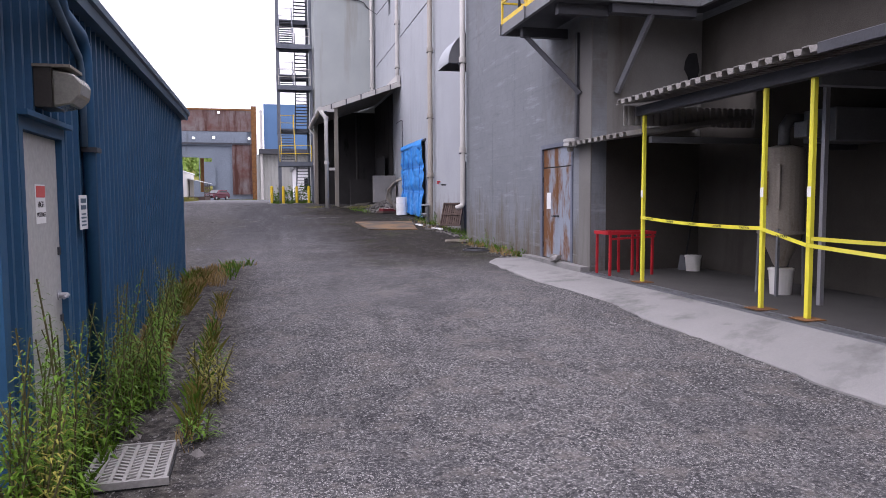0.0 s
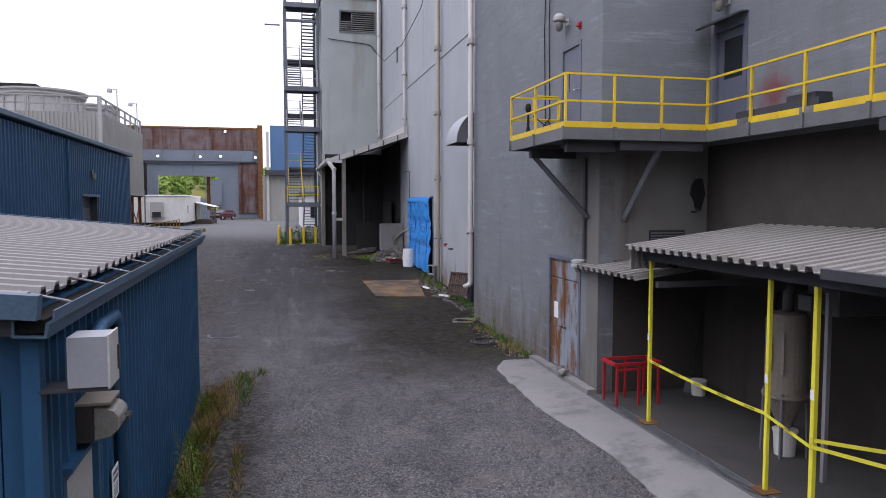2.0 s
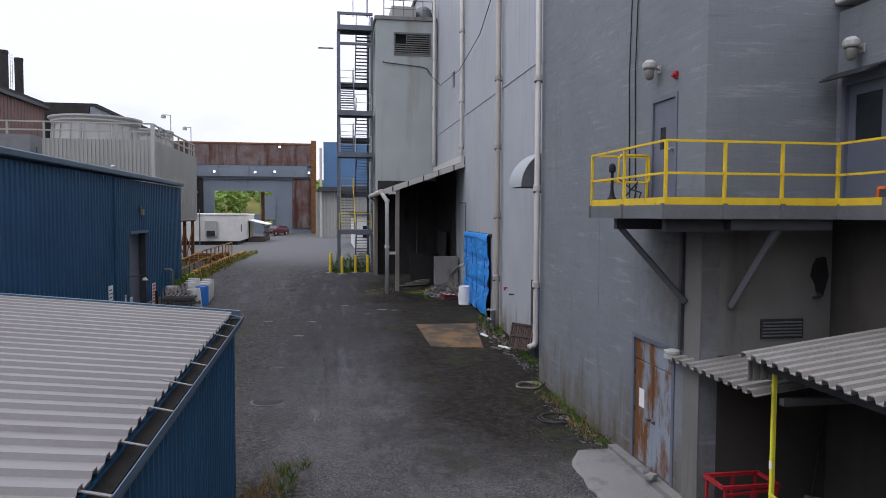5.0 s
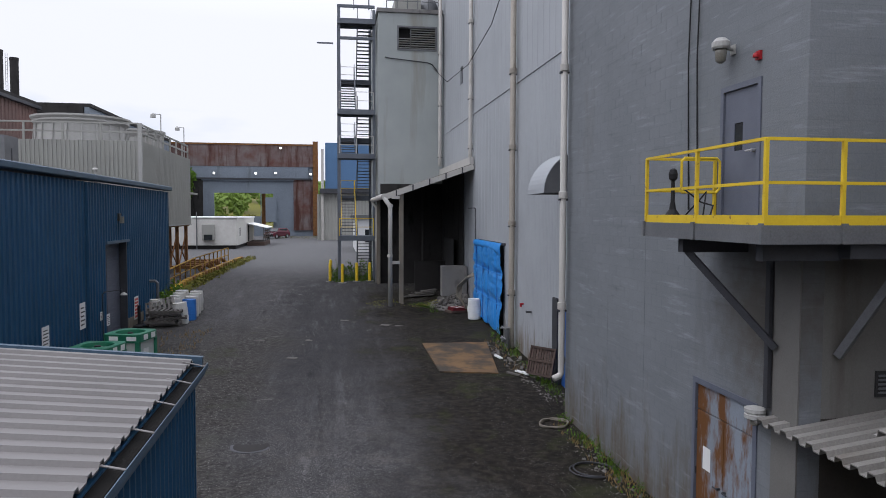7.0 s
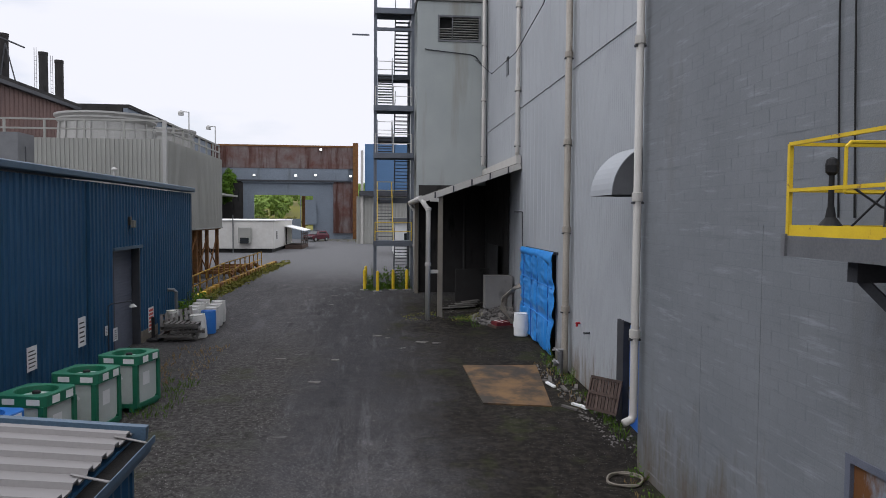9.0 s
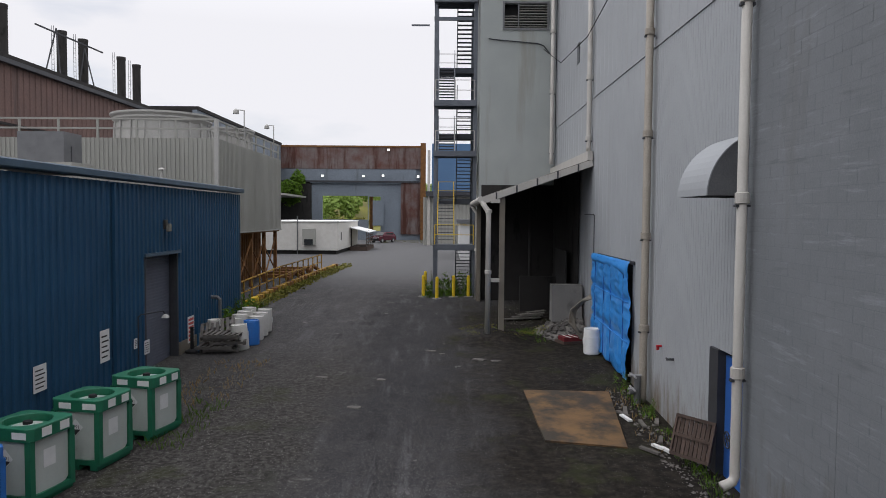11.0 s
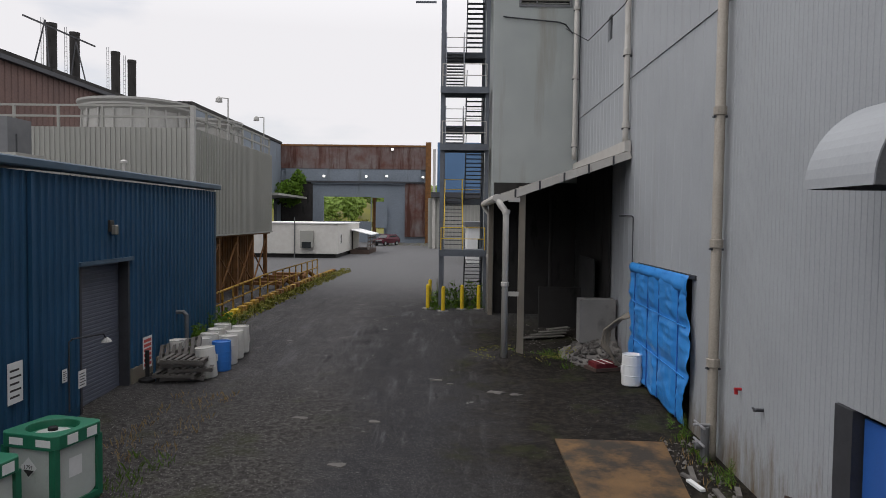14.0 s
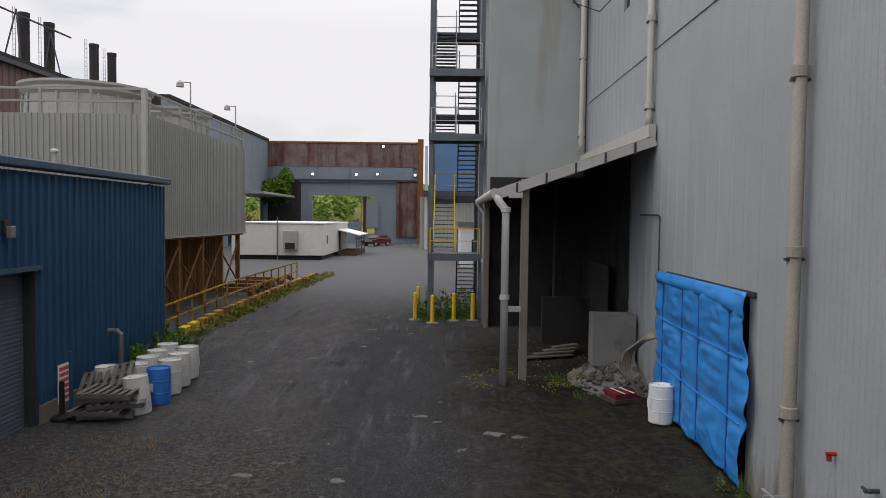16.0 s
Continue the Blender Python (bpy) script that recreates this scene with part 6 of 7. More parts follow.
hi = [pb.verts.new((x, y, gz(y) + 0.045)) for x, y in cs_]
pb.faces.new(hi[::-1])
pb.faces.new(lo)
for i in range(4):
    j = (i + 1) % 4
    pb.faces.new((lo[i], lo[j], hi[j], hi[i]))
bmesh.ops.recalc_face_normals(pb, faces=pb.faces)
tagged(part("steel_plate", pb, "plate"), "rust-stained steel road plate lying on the yard", "plate")

# manhole cover
mh = thing("manhole_cover", (-1.35, 20.95, gz(20.95) - 0.012), "dark cast iron manhole cover in the asphalt", "manhole")
part("frame", lathe(B(), [(0.46, -0.05), (0.46, 0.016), (0.40, 0.018)], 28), "dark_steel", mh)
part("cover", lathe(B(), [(0.39, -0.05), (0.39, 0.02), (0.34, 0.022), (0.0, 0.022)], 28), "dark_matte", mh)

# ---- blue tarpaulin over the doorway ----
tarp = thing("blue_tarpaulin", (MX - 0.1, 34, 0.8), "blue tarpaulin sheet hung over a doorway, billowing and creased", "tarpaulin", in_world=True)
tbm = B()
nu, nv = 90, 72
y_l, y_r, z_t = 36.85, 31.62, 4.36
grid = []
for j in range(nv + 1):
    v = j / nv
    line = []
    for i in range(nu + 1):
        u = i / nu
        y = y_l + (y_r - y_l) * u
        zb = gz(y) + 0.12 + 0.05 * noise.noise((u * 9, 0, 3))
        z = z_t + (zb - z_t) * v
        slack = 0.045 * noise.noise((u * 3, v * 4, 2.1)) + 0.018 * (1 - 2.4 * abs(noise.noise((u * 6 + v * 3, v * 5 - u * 4, 5.0)))) + 0.011 * (1 - 3 * abs(noise.noise((u * 11 - v * 4, v * 9, 7.7)))) + 0.022 * noise.noise((u * 7 + v * 9, v * 22, 9))
        batten = min(abs(u - k) for k in (0.08, 0.35, 0.55, 0.86))
        batten_v = min(abs(v - k) for k in (0.33, 0.66))
        pull = min(1.0, batten / 0.05) * min(1.0, batten_v / 0.06)
        edge = max(0, (u - 0.9) / 0.1)
        y += edge * (0.14 * math.sin(v * 9) - 0.12)
        line.append(tbm.verts.new((MX - 0.10 - 0.05 * pull - slack * (0.4 + pull), y, z)))
    grid.append(line)
for a, b in zip(grid, grid[1:]):
    for i in range(nu):
        tbm.faces.new((a[i], a[i + 1], b[i + 1], b[i]))
ex = bmesh.ops.extrude_face_region(tbm, geom=list(tbm.faces))
bmesh.ops.translate(tbm, verts=[q for q in ex["geom"] if isinstance(q, bmesh.types.BMVert)], vec=(0.006, 0, 0))
bmesh.ops.recalc_face_normals(tbm, faces=tbm.faces)
part("sheet", tbm, "tarp", tarp, smooth=True)
flap = B()
fl = []
for j in range(7):
    v = j / 6
    fl.append([flap.verts.new((MX - 0.12 - 0.09 * math.sin(v * 2.6) + 0.025 * noise.noise((i * 0.4, v * 2, 0)), y_l + (y_r - y_l) * i / 40, z_t + 0.03 - v * (0.28 + 0.22 * (i / 40) ** 4))) for i in range(41)])
for a, b in zip(fl, fl[1:]):
    for i in range(40):
        flap.faces.new((a[i], a[i + 1], b[i + 1], b[i]))
ex = bmesh.ops.extrude_face_region(flap, geom=list(flap.faces))
bmesh.ops.translate(flap, verts=[q for q in ex["geom"] if isinstance(q, bmesh.types.BMVert)], vec=(0.005, 0, 0.002))
bmesh.ops.recalc_face_normals(flap, faces=flap.faces)
part("top_flap", flap, "tarp", tarp, smooth=True)
for u in (0.08, 0.35, 0.55, 0.86):
    y = y_l + (y_r - y_l) * u
    part("batten", boxed(MX - 0.135, MX - 0.11, y - 0.018, y + 0.018, gz(y) + 0.1, z_t - 0.25), "blue_door", tarp)
for v in (0.33, 0.66):
    b = B()
    bar(b, (MX - 0.15, y_l - 0.1, z_t + (gz(y_l) - z_t) * v), (MX - 0.15, y_r + 0.1, z_t + (gz(y_r) - z_t) * v), 0.025, 0.03)
    part("batten", b, "tarp", tarp)

# ---- rubble, block, hoses and bundle by the lean-to ----
bank = B()
bg_ = []
for i in range(31):
    row = []
    for j in range(25):
        x, y = 0.9 + 4.6 * i / 30, 35.9 + 4.2 * j / 24
        d = math.hypot((x - 3.25) / 2.1, (y - 38.0) / 1.9)
        row.append(bank.verts.new((x, y, gz(y) - 0.06 + 0.46 * max(0, 1 - d) ** 1.1 + 0.07 * max(0, 1.1 - d) * noise.noise((x * 3.5, y * 3.5, 4)))))
    bg_.append(row)
for a, b in zip(bg_, bg_[1:]):
    for j in range(24):
        bank.faces.new((a[j], b[j], b[j + 1], a[j + 1]))
tagged(part("gravel_bank", bank, "asphalt", smooth=True), "low bank of dark gravel and weeds round the posts", "gravel", kind="stuff")
mound = B()
mr = random.Random(12)
mg = []
for i in range(25):
    row = []
    for j in range(25):
        x, y = 4.2 + 2.72 * i / 24, 37.5 + 4.0 * j / 24
        d = math.hypot((x - 6.5) / 1.5, (y - 39.2) / 1.8)
        zz = gz(y) - 0.05 + 0.72 * max(0, 1 - d) ** 0.8 + 0.14 * max(0, 1.25 - d) * noise.noise((x * 3, y * 3, 1)) + 0.05 * mr.random() * max(0, 1.2 - d)
        row.append(mound.verts.new((x, y, zz)))
    mg.append(row)
for a, b in zip(mg, mg[1:]):
    for j in range(24):
        mound.faces.new((a[j], a[j + 1], b[j + 1], b[j]))
bmesh.ops.recalc_face_normals(mound, faces=mound.faces)
if mound.faces[0].normal.z < 0:
    bmesh.ops.reverse_faces(mound, faces=mound.faces)
tagged(part("rubble_heap", mound, "rubble"), "heap of pale broken rubble and dust", "rubble", kind="stuff")
rb2 = B()
for k in range(160):
    a, r = mr.uniform(0, 6.3), mr.random() ** 0.7 * 1.5
    x, y = 6.1 + r * math.cos(a) * 0.6, 38.6 + r * math.sin(a)
    if x < 6.85:
        d = math.hypot((x - 6.5) / 1.5, (y - 39.2) / 1.8)
        lump(rb2, (x, y, gz(y) + 0.68 * max(0, 1 - d) ** 0.8), mr.uniform(0.03, 0.13), rng=mr)
tagged(part("rubble_stones", rb2, "rubble"), "broken concrete lumps on the heap", "rubble", kind="stuff")
cbk = boxed(5.66, 6.86, 38.95, 39.6, 1.52, 2.98)
tagged(part("concrete_block", cbk, "concrete", bevel=0.09), "stained concrete block standing on the rubble", "block")
bn = thing("red_bundle", (6.1, 37.3, gz(37.3)), "red bundles strapped on a small pallet", "bundle", rz=20)
part("pallet", boxed(-0.45, 0.45, -0.35, 0.35, 0.0, 0.1), "brown_wood", bn)
for k in range(5):
    part("bag", boxed(-0.4 + 0.02 * k, 0.36, -0.3 + k * 0.125, -0.19 + k * 0.125, 0.1, 0.24), "maroon", bn, bevel=0.03)
for x in (-0.15, 0.12):
    part("strap", boxed(x, x + 0.04, -0.33, 0.36, 0.241, 0.25), "paper", bn)
hz_ = thing("hose_bundle", (6.7, 36.9, gz(37)), "pale flexible hoses bending down from the wall", "hose", in_world=True)
for k in range(5):
    part("hose", tube(B(), [(MX - 0.06, 36.75 + k * 0.06, 2.75 + k * 0.03), (6.6 - 0.03 * k, 37.0, 2.6), (6.35 - 0.05 * k, 37.4, 2.2), (6.3 - 0.05 * k, 37.5, 1.7), (6.45 + 0.04 * k, 37.1, 1.15)], 0.035, 8), "vessel", hz_, smooth=True)
for k in range(4):
    tagged(part("timber_offcut", bar(B(), (4.0 + k * 0.35, 41.5 + k * 0.3, gz(42) + 0.06 + 0.06 * k), (5.6 + k * 0.1, 41.9 + k * 0.25, gz(42) + 0.1 + 0.07 * k), 0.28, 0.04), "grey_wood"), "weathered board lying in the lean-to", "board", "boards in the lean-to")
# crate panel leaning at the wall
cr = thing("slatted_panel", (6.45, 24.9, gz(25)), "dark weathered slatted wooden panel leaning on the wall", "panel")
cr.matrix_basis = pose(6.45, 25.15, gz(25.1) + 0.22, 0, 16, 36)
cr.scale = (1.0, 0.62, 0.72)
for k in range(9):
    part("slat", boxed(-0.012, 0.012, -0.72 + k * 0.162, -0.59 + k * 0.162, 0.03, 1.2), "brown_wood", cr)
for z in (0.02, 0.58, 1.12):
    part("rail", boxed(-0.05, -0.013, -0.75, 0.75, z, z + 0.09), "brown_wood", cr)
for y in (-0.75, 0.68):
    part("stile", boxed(-0.052, 0.02, y - 0.001, y + 0.07, 0.112, 1.119), "brown_wood", cr)
dbr = random.Random(21)
for k in range(9):
    x, y = dbr.uniform(5.9, 6.7), dbr.uniform(25.8, 29.2)
    a = dbr.uniform(-0.5, 0.9)
    L = dbr.uniform(0.25, 0.8)
    tagged(part("broken_plank", bar(B(), (x, y, gz(y) + 0.05), (x - L * math.sin(a) * 0.6, y + L * math.cos(a), gz(y) + 0.07), 0.1, 0.05), "white" if k % 3 == 0 else "grey_wood"), "broken board lying at the wall foot", "board", "debris at the wall foot")
coil = thing("hose_coil", (5.75, 21.5, gz(21.5)), "coil of pale old hose lying at the wall foot", "hose")
pts = [((0.36 + 0.05 * math.sin(k * 0.7)) * math.cos(k * 0.35), (0.34 + 0.02 * math.cos(k * 1.3)) * math.sin(k * 0.35), 0.02 + 0.0012 * k) for k in range(46)]
part("coil", tube(B(), pts, 0.02, 6), "vessel", coil, smooth=True)
coil = thing("hose_coil", (5.6, 18.5, gz(18.5)), "loose dark hose lying in the weeds", "hose")
part("coil", tube(B(), [(0.5 * math.cos(k * 0.3) * (1 - k * 0.008), 0.42 * math.sin(k * 0.3), 0.02 + 0.001 * k) for k in range(38)], 0.016, 6), "dark_steel", coil, smooth=True)


# ---- bollards, kerb blocks and rail ----
def bollard(x, y, group):
    t = thing("bollard", (x, y, gz(y) - 0.02), "yellow painted steel bollard with a domed top", "bollard", group)
    part("pipe", lathe(B(), [(0.085, 0), (0.085, 1.08), (0.07, 1.14), (0.03, 1.17)], 14), "yellow", t, smooth=False)
    part("footing", lathe(B(), [(0.26, 0), (0.25, 0.05), (0.1, 0.06)], 14), "concrete", t)


for x, y in ((0.22, 48.2), (0.95, 47.5), (1.82, 48.1), (2.6, 48.2), (0.25, 50.6), (1.4, 47.9)):
    if (x, y) != (1.4, 47.9):
        bollard(x, y, "bollards round the fire escape")
kerb = thing("timber_kerb", (-7.8, 54, 1.4), "row of yellow-rust kerb blocks along the pit", "kerb", in_world=True)
for k in range(26):
    y = 44.3 + k * 0.86
    x = -8.0 + 0.036 * (y - 44.3)
    part("block", boxed(x - 0.16, x + 0.12, y, y + 0.6, gz(y) - 0.1, gz(y) + 0.34), "yellow" if k < 2 else "rust" if k % 4 == 1 else "kerb_yellow", kerb, bevel=0.02)
    part("tie", boxed(x - 0.1, x + 0.06, y + 0.601, y + 0.859, gz(y) - 0.1, gz(y) + 0.24), "rust", kerb)
railing = thing("pit_railing", (-8.2, 52, 1.4), "rusty yellow pipe guard rail beside the pit", "railing", in_world=True)
guard(railing, [(-8.35, 43.4, gz(44) + 0.1), (-8.3, 52.0, gz(52) + 0.1), (-7.9, 63.5, gz(63) + 0.1)], 1.1, 1.5, 0.035, "kerb_yellow")
for y, xx in ((56, -8.5), (58, -8.7), (60, -8.6), (62, -8.4)):
    part("pipe", tube(B(), [(xx, y - 1.2, 1.7), (xx, y + 0.8, 1.95), (xx + 0.3, y + 1.1, 1.7), (xx + 0.4, y + 1.2, 1.4)], 0.14, 8), "rust", railing, "rusty pipework")
for k in range(4):
    part("plank", boxed(-10.5, -8.4, 55 + k * 2.2, 55.4 + k * 2.2, 1.75, 1.95), "rust", railing)

# ---- office trailer and car ----
tr = thing("office_trailer", (-13.7, 93, 1.6), "white double-wide office trailer with a wooden porch", "trailer", in_world=True)
part("body", boxed(-18.5, -9.95, 84.8, 101.0, 2.0, 4.95), "offwhite", tr, bevel=0.04)
part("roof", boxed(-18.6, -9.85, 84.7, 101.1, 4.951, 5.1), "white", tr, "white roof membrane", bevel=0.03)
part("skirt", boxed(-18.3, -10.2, 85.1, 100.8, 1.3, 1.99), "shadow_steel", tr)
ac = part("air_conditioner", boxed(-13.6, -12.3, 84.3, 84.79, 2.6, 4.3), "grey_siding", tr, "grey wall air conditioner", bevel=0.03)
part("grille", boxed(-13.4, -12.5, 84.27, 84.298, 2.6, 3.2), "glass", ac)
wn_ = part("window", boxed(-9.945, -9.93, 86.4, 87.2, 2.9, 4.0), "white", tr)
part("pane", boxed(-9.928, -9.92, 86.5, 87.1, 3.0, 3.9), "glass", wn_)
part("conduit", cyl(B(), (-14.2, 84.7, 1.6), (-14.2, 84.7, 5.6), 0.06, seg=6), "steel", tr)
porch = part("porch_deck", boxed(-9.94, -7.9, 93.5, 101, 1.5, 2.05), "brown_wood", tr)
for y in (93.6, 96, 98.5, 100.9):
    part("porch_post", boxed(-8.05, -7.95, y - 0.05, y + 0.05, 1.5, 3.9), "grey_wood", porch)
part("awning", bar(B(), (-9.9, 97.2, 4.3), (-7.6, 97.2, 3.75), 7.8, 0.08), "white", tr, "white sloping porch awning")
for z in (2.5, 2.9, 3.3):
    part("porch_rail", boxed(-8.03, -7.97, 93.6, 100.9, z, z + 0.12), "brown_wood", porch)
part("door", boxed(-9.945, -9.92, 94.5, 95.5, 2.08, 4.1), "shadow_steel", tr)

car = thing("parked_car", (-8.5, 121, 1.52), "dark red parked sport utility vehicle", "car", rz=-32)
prof = [(-2.2, 0.35), (-2.25, 0.8), (-2.1, 0.98), (-1.1, 1.08), (-0.45, 1.62), (1.5, 1.68), (2.1, 1.1), (2.25, 0.95), (2.25, 0.4)]
cbm = B()
l_ = [cbm.verts.new((-0.9 + (0.14 if z > 1.2 else 0), y, z)) for y, z in prof]
r_ = [cbm.verts.new((0.9 - (0.14 if z > 1.2 else 0), y, z)) for y, z in prof]
for i in range(len(prof)):
    j = (i + 1) % len(prof)
    cbm.faces.new((l_[i], l_[j], r_[j], r_[i]))
cbm.faces.new(l_)
cbm.faces.new(r_[::-1])
bmesh.ops.recalc_face_normals(cbm, faces=cbm.faces)
body = part("body", cbm, "car_red", car, bevel=0.04)
wsb = B()
wsb.faces.new([wsb.verts.new(p) for p in ((-0.78, -1.1, 1.12), (0.78, -1.1, 1.12), (0.68, -0.52, 1.58), (-0.68, -0.52, 1.58))])
bmesh.ops.translate(wsb, verts=wsb.verts, vec=(0, -0.03, 0.02))
part("windscreen", wsb, "glass", car)
for sx in (-1, 1):
    part("side_window", boxed(min(sx * 0.84, sx * 0.78) - 0.01, max(sx * 0.84, sx * 0.78) + 0.01, -0.3, 1.4, 1.15, 1.5), "glass", car)
    part("headlight", boxed(sx * 0.7 - 0.15, sx * 0.7 + 0.15, -2.28, -2.2, 0.72, 0.9), "aluminium", car)
    for y in (-1.4, 1.4):
        w = part("wheel", cyl(B(), (sx * 0.72, y, 0.35), (sx * 0.93, y, 0.35), 0.35, seg=18), "black", car)
        part("rim", cyl(B(), (sx * 0.9, y, 0.35), (sx * 0.94, y, 0.35), 0.2, seg=12), "aluminium", w)
part("bumper", boxed(-0.88, 0.88, -2.32, -2.2, 0.35, 0.6), "black", car, bevel=0.03)
part("grille", boxed(-0.45, 0.45, -2.28, -2.22, 0.68, 0.88), "aluminium", car)

# ---- under the canopy ----
hop = thing("dust_hopper", (7.45, 9.35, 0.336), "beige cylindrical dust hopper on legs over a bucket", "hopper")
hop.scale = (0.8, 0.8, 0.96)
part("shell", lathe(B(), [(0.09, 0.42), (0.12, 0.45), (0.36, 0.92), (0.37, 0.95), (0.37, 2.1), (0.33, 2.2), (0.15, 2.24)], 26), "vessel", hop, smooth=False)
part("flange", lathe(B(), [(0.37, 0.92), (0.41, 0.92), (0.41, 0.97), (0.37, 0.97)], 26), "vessel", hop)
part("inspection_door", boxed(-0.3, -0.28, -0.3, 0.12, 1.3, 1.95), "vessel", hop, bevel=0.01)
part("door_bar", cyl(B(), (-0.4, -0.1, 1.35), (-0.4, -0.1, 1.85), 0.02, seg=6), "rust", hop)
part("sticker", boxed(-0.386, -0.38, -0.02, 0.1, 1.72, 1.85), "blue_plastic", hop)
for a in (0.6, 2.2, 3.9, 5.4):
    part("leg", bar(B(), (0.4 * math.cos(a), 0.4 * math.sin(a), 0.0), (0.37 * math.cos(a), 0.37 * math.sin(a), 1.0), 0.05, 0.05), "steel", hop)
part("duct", tube(B(), [(0, 0, 2.2), (0, 0, 2.5), (0.1, 0.0, 2.62), (0.5, 0.0, 2.65), (1.05, 0.0, 2.65)], 0.1, 10), "steel", hop, smooth=True)


def pail(at, r, h, label):
    t = thing("bucket", at, label, "bucket")
    part("body", lathe(B(), [(r * 0.85, 0), (r, h), (r * 0.94, h), (r * 0.8, 0.02)], 20), "offwhite", t, smooth=False)
    part("rim", lathe(B(), [(r, h - 0.03), (r * 1.06, h - 0.03), (r * 1.06, h), (r, h + 0.001)], 20), "offwhite", t)
    part("handle", tube(B(), [(r * math.cos(k * 0.314), 0.02, h - r * 0.55 * math.sin(k * 0.314)) for k in range(11)], 0.006, 5), "dark_steel", t)


pail((7.45, 9.33, 0.336), 0.17, 0.38, "off-white plastic bucket under the hopper")
pail((8.1, 12.55, 0.336), 0.15, 0.3, "small white bucket by the wall")
sh = thing("shovel", (8.25, 12.85, 0.336), "long-handled shovel leaning in the corner", "shovel", in_world=True)
part("handle", cyl(B(), (8.1, 12.8, 0.6), (8.46, 13.03, 1.85), 0.018, seg=8), "black", sh)
part("blade", bar(B(), (8.0, 12.72, 0.34), (8.1, 12.8, 0.62), 0.22, 0.015), "dark_steel", sh)
bx = thing("duct_box", (8.1, 9.0, 2.5), "grey sheet metal fan box fixed to the wall", "duct box", in_world=True)
part("casing", boxed(7.6, 8.545, 8.55, 9.15, 2.5, 2.95), "steel", bx, bevel=0.012)
part("outlet", boxed(7.32, 7.599, 8.75, 9.0, 2.56, 2.78), "steel", bx, bevel=0.01)
part("bracket", boxed(8.0, 8.545, 9.16, 9.2, 2.42, 2.5), "dark_steel", bx)
dd_ = thing("recess_door", (8.5, 7.6, 0.336), "dark closed steel door in the recess wall", "door")
part("leaf", boxed(0.0, 0.045, -0.5, 0.5, 0.0, 2.1), "slate_door", dd_, bevel=0.004)
part("frame", holed(B(), -0.57, 0.57, 0, 2.17, [(-0.51, 0.51, -0.1, 2.11)], lambda u, v, t: (-0.02 + t, u, v), 0.0, 0.065), "dark_steel", dd_)
cable = thing("wall_cable", (8.5, 6.3, 0.34), "black cable hanging down the recess wall", "cable", in_world=True)
part("cable", tube(B(), [(8.53, 6.2, 2.7), (8.5, 6.25, 1.9), (8.52, 6.22, 1.2), (8.45, 6.35, 0.5), (8.2, 6.7, 0.36), (7.8, 7.0, 0.355)], 0.018, 6), "black", cable, smooth=True)
cable = thing("wall_cable", (8.5, 10.9, 0.34), "dark hook and cable on the recess wall", "cable", in_world=True)
part("cable", tube(B(), [(8.53, 10.9, 2.55), (8.5, 10.95, 2.3), (8.53, 10.92, 2.1), (8.5, 10.98, 1.9)], 0.02, 6), "black", cable, smooth=True)

red = thing("work_table", (6.62, 12.45, 0.336), "red painted steel table frame without a top", "table")
red.scale = (0.8, 0.8, 0.95)
for x in (-0.55, 0.0, 0.5):
    for y in (-0.32, 0.34):
        part("leg", boxed(x - 0.025, x + 0.025, y - 0.025, y + 0.025, 0.0, 0.78), "red", red)
for y in (-0.32, 0.34):
    part("rail", boxed(-0.62, 0.58, y - 0.03, y + 0.03, 0.781, 0.84), "red", red)
for x in (-0.6, 0.55):
    part("rail", boxed(x - 0.03, x + 0.03, -0.289, 0.309, 0.781, 0.84), "red", red)
part("brace", bar(B(), (-0.55, -0.34, 0.70), (0.55, -0.34, 0.74), 0.03, 0.04), "red", red)


def tape_run(p, q, sag, twist=0.0):
    t = thing("caution_tape", p, "yellow and black caution tape strung between posts", "tape", "caution tapes", in_world=True)
    p, q = Vector(p), Vector(q)
    b, n, prev_ = B(), 24, None
    for i in range(n + 1):
        k = i / n
        c = p.lerp(q, k) - Vector((0, 0, sag * 4 * k * (1 - k)))
        a = twist * math.sin(k * 5)
        w = Vector((math.sin(a) * 0.024, 0, math.cos(a) * 0.024))
        cur = (b.verts.new(c - w), b.verts.new(c + w))
        if prev_:
            b.faces.new((prev_[0], cur[0], cur[1], prev_[1]))
        prev_ = cur
    part("band", b, "lime", t)
    d = q - p
    count = int(d.length / 0.55)
    ang = math.degrees(math.atan2(d.y, d.x))
    for i in range(count):
        k = (i + 0.5) / count
        c = p.lerp(q, k) - Vector((0, 0, sag * 4 * k * (1 - k)))
        out = Vector((d.y, -d.x, 0)).normalized()
        if out.x > 0:
            out = -out
        m = Matrix.Translation(c + out * 0.006) @ pose(0, 0, 0, 0, 0, ang + (180 if d.y > 0 else 0)) @ pose(0, 0, 0, 90, math.degrees(0), 0)
        if abs(twist) < 0.3:
            words("CAUTION", 0.044, "ink", t, m)


tape_run((6.225, 11.2, 1.42), (6.225, 8.23, 1.36), 0.03)
tape_run((6.22, 8.23, 1.36), (6.215, 7.42, 1.2), 0.0)
tape_run((6.215, 7.42, 1.28), (8.5, 5.9, 1.2), 0.04, 0.4)
tape_run((6.215, 7.42, 1.2), (8.5, 5.3, 0.85), 0.03, 0.4)


# ---- fittings on the walls ----
def jelly_lamp(at, label):
    t = thing("bulkhead_lamp", at, label, "lamp", "bulkhead lamps")
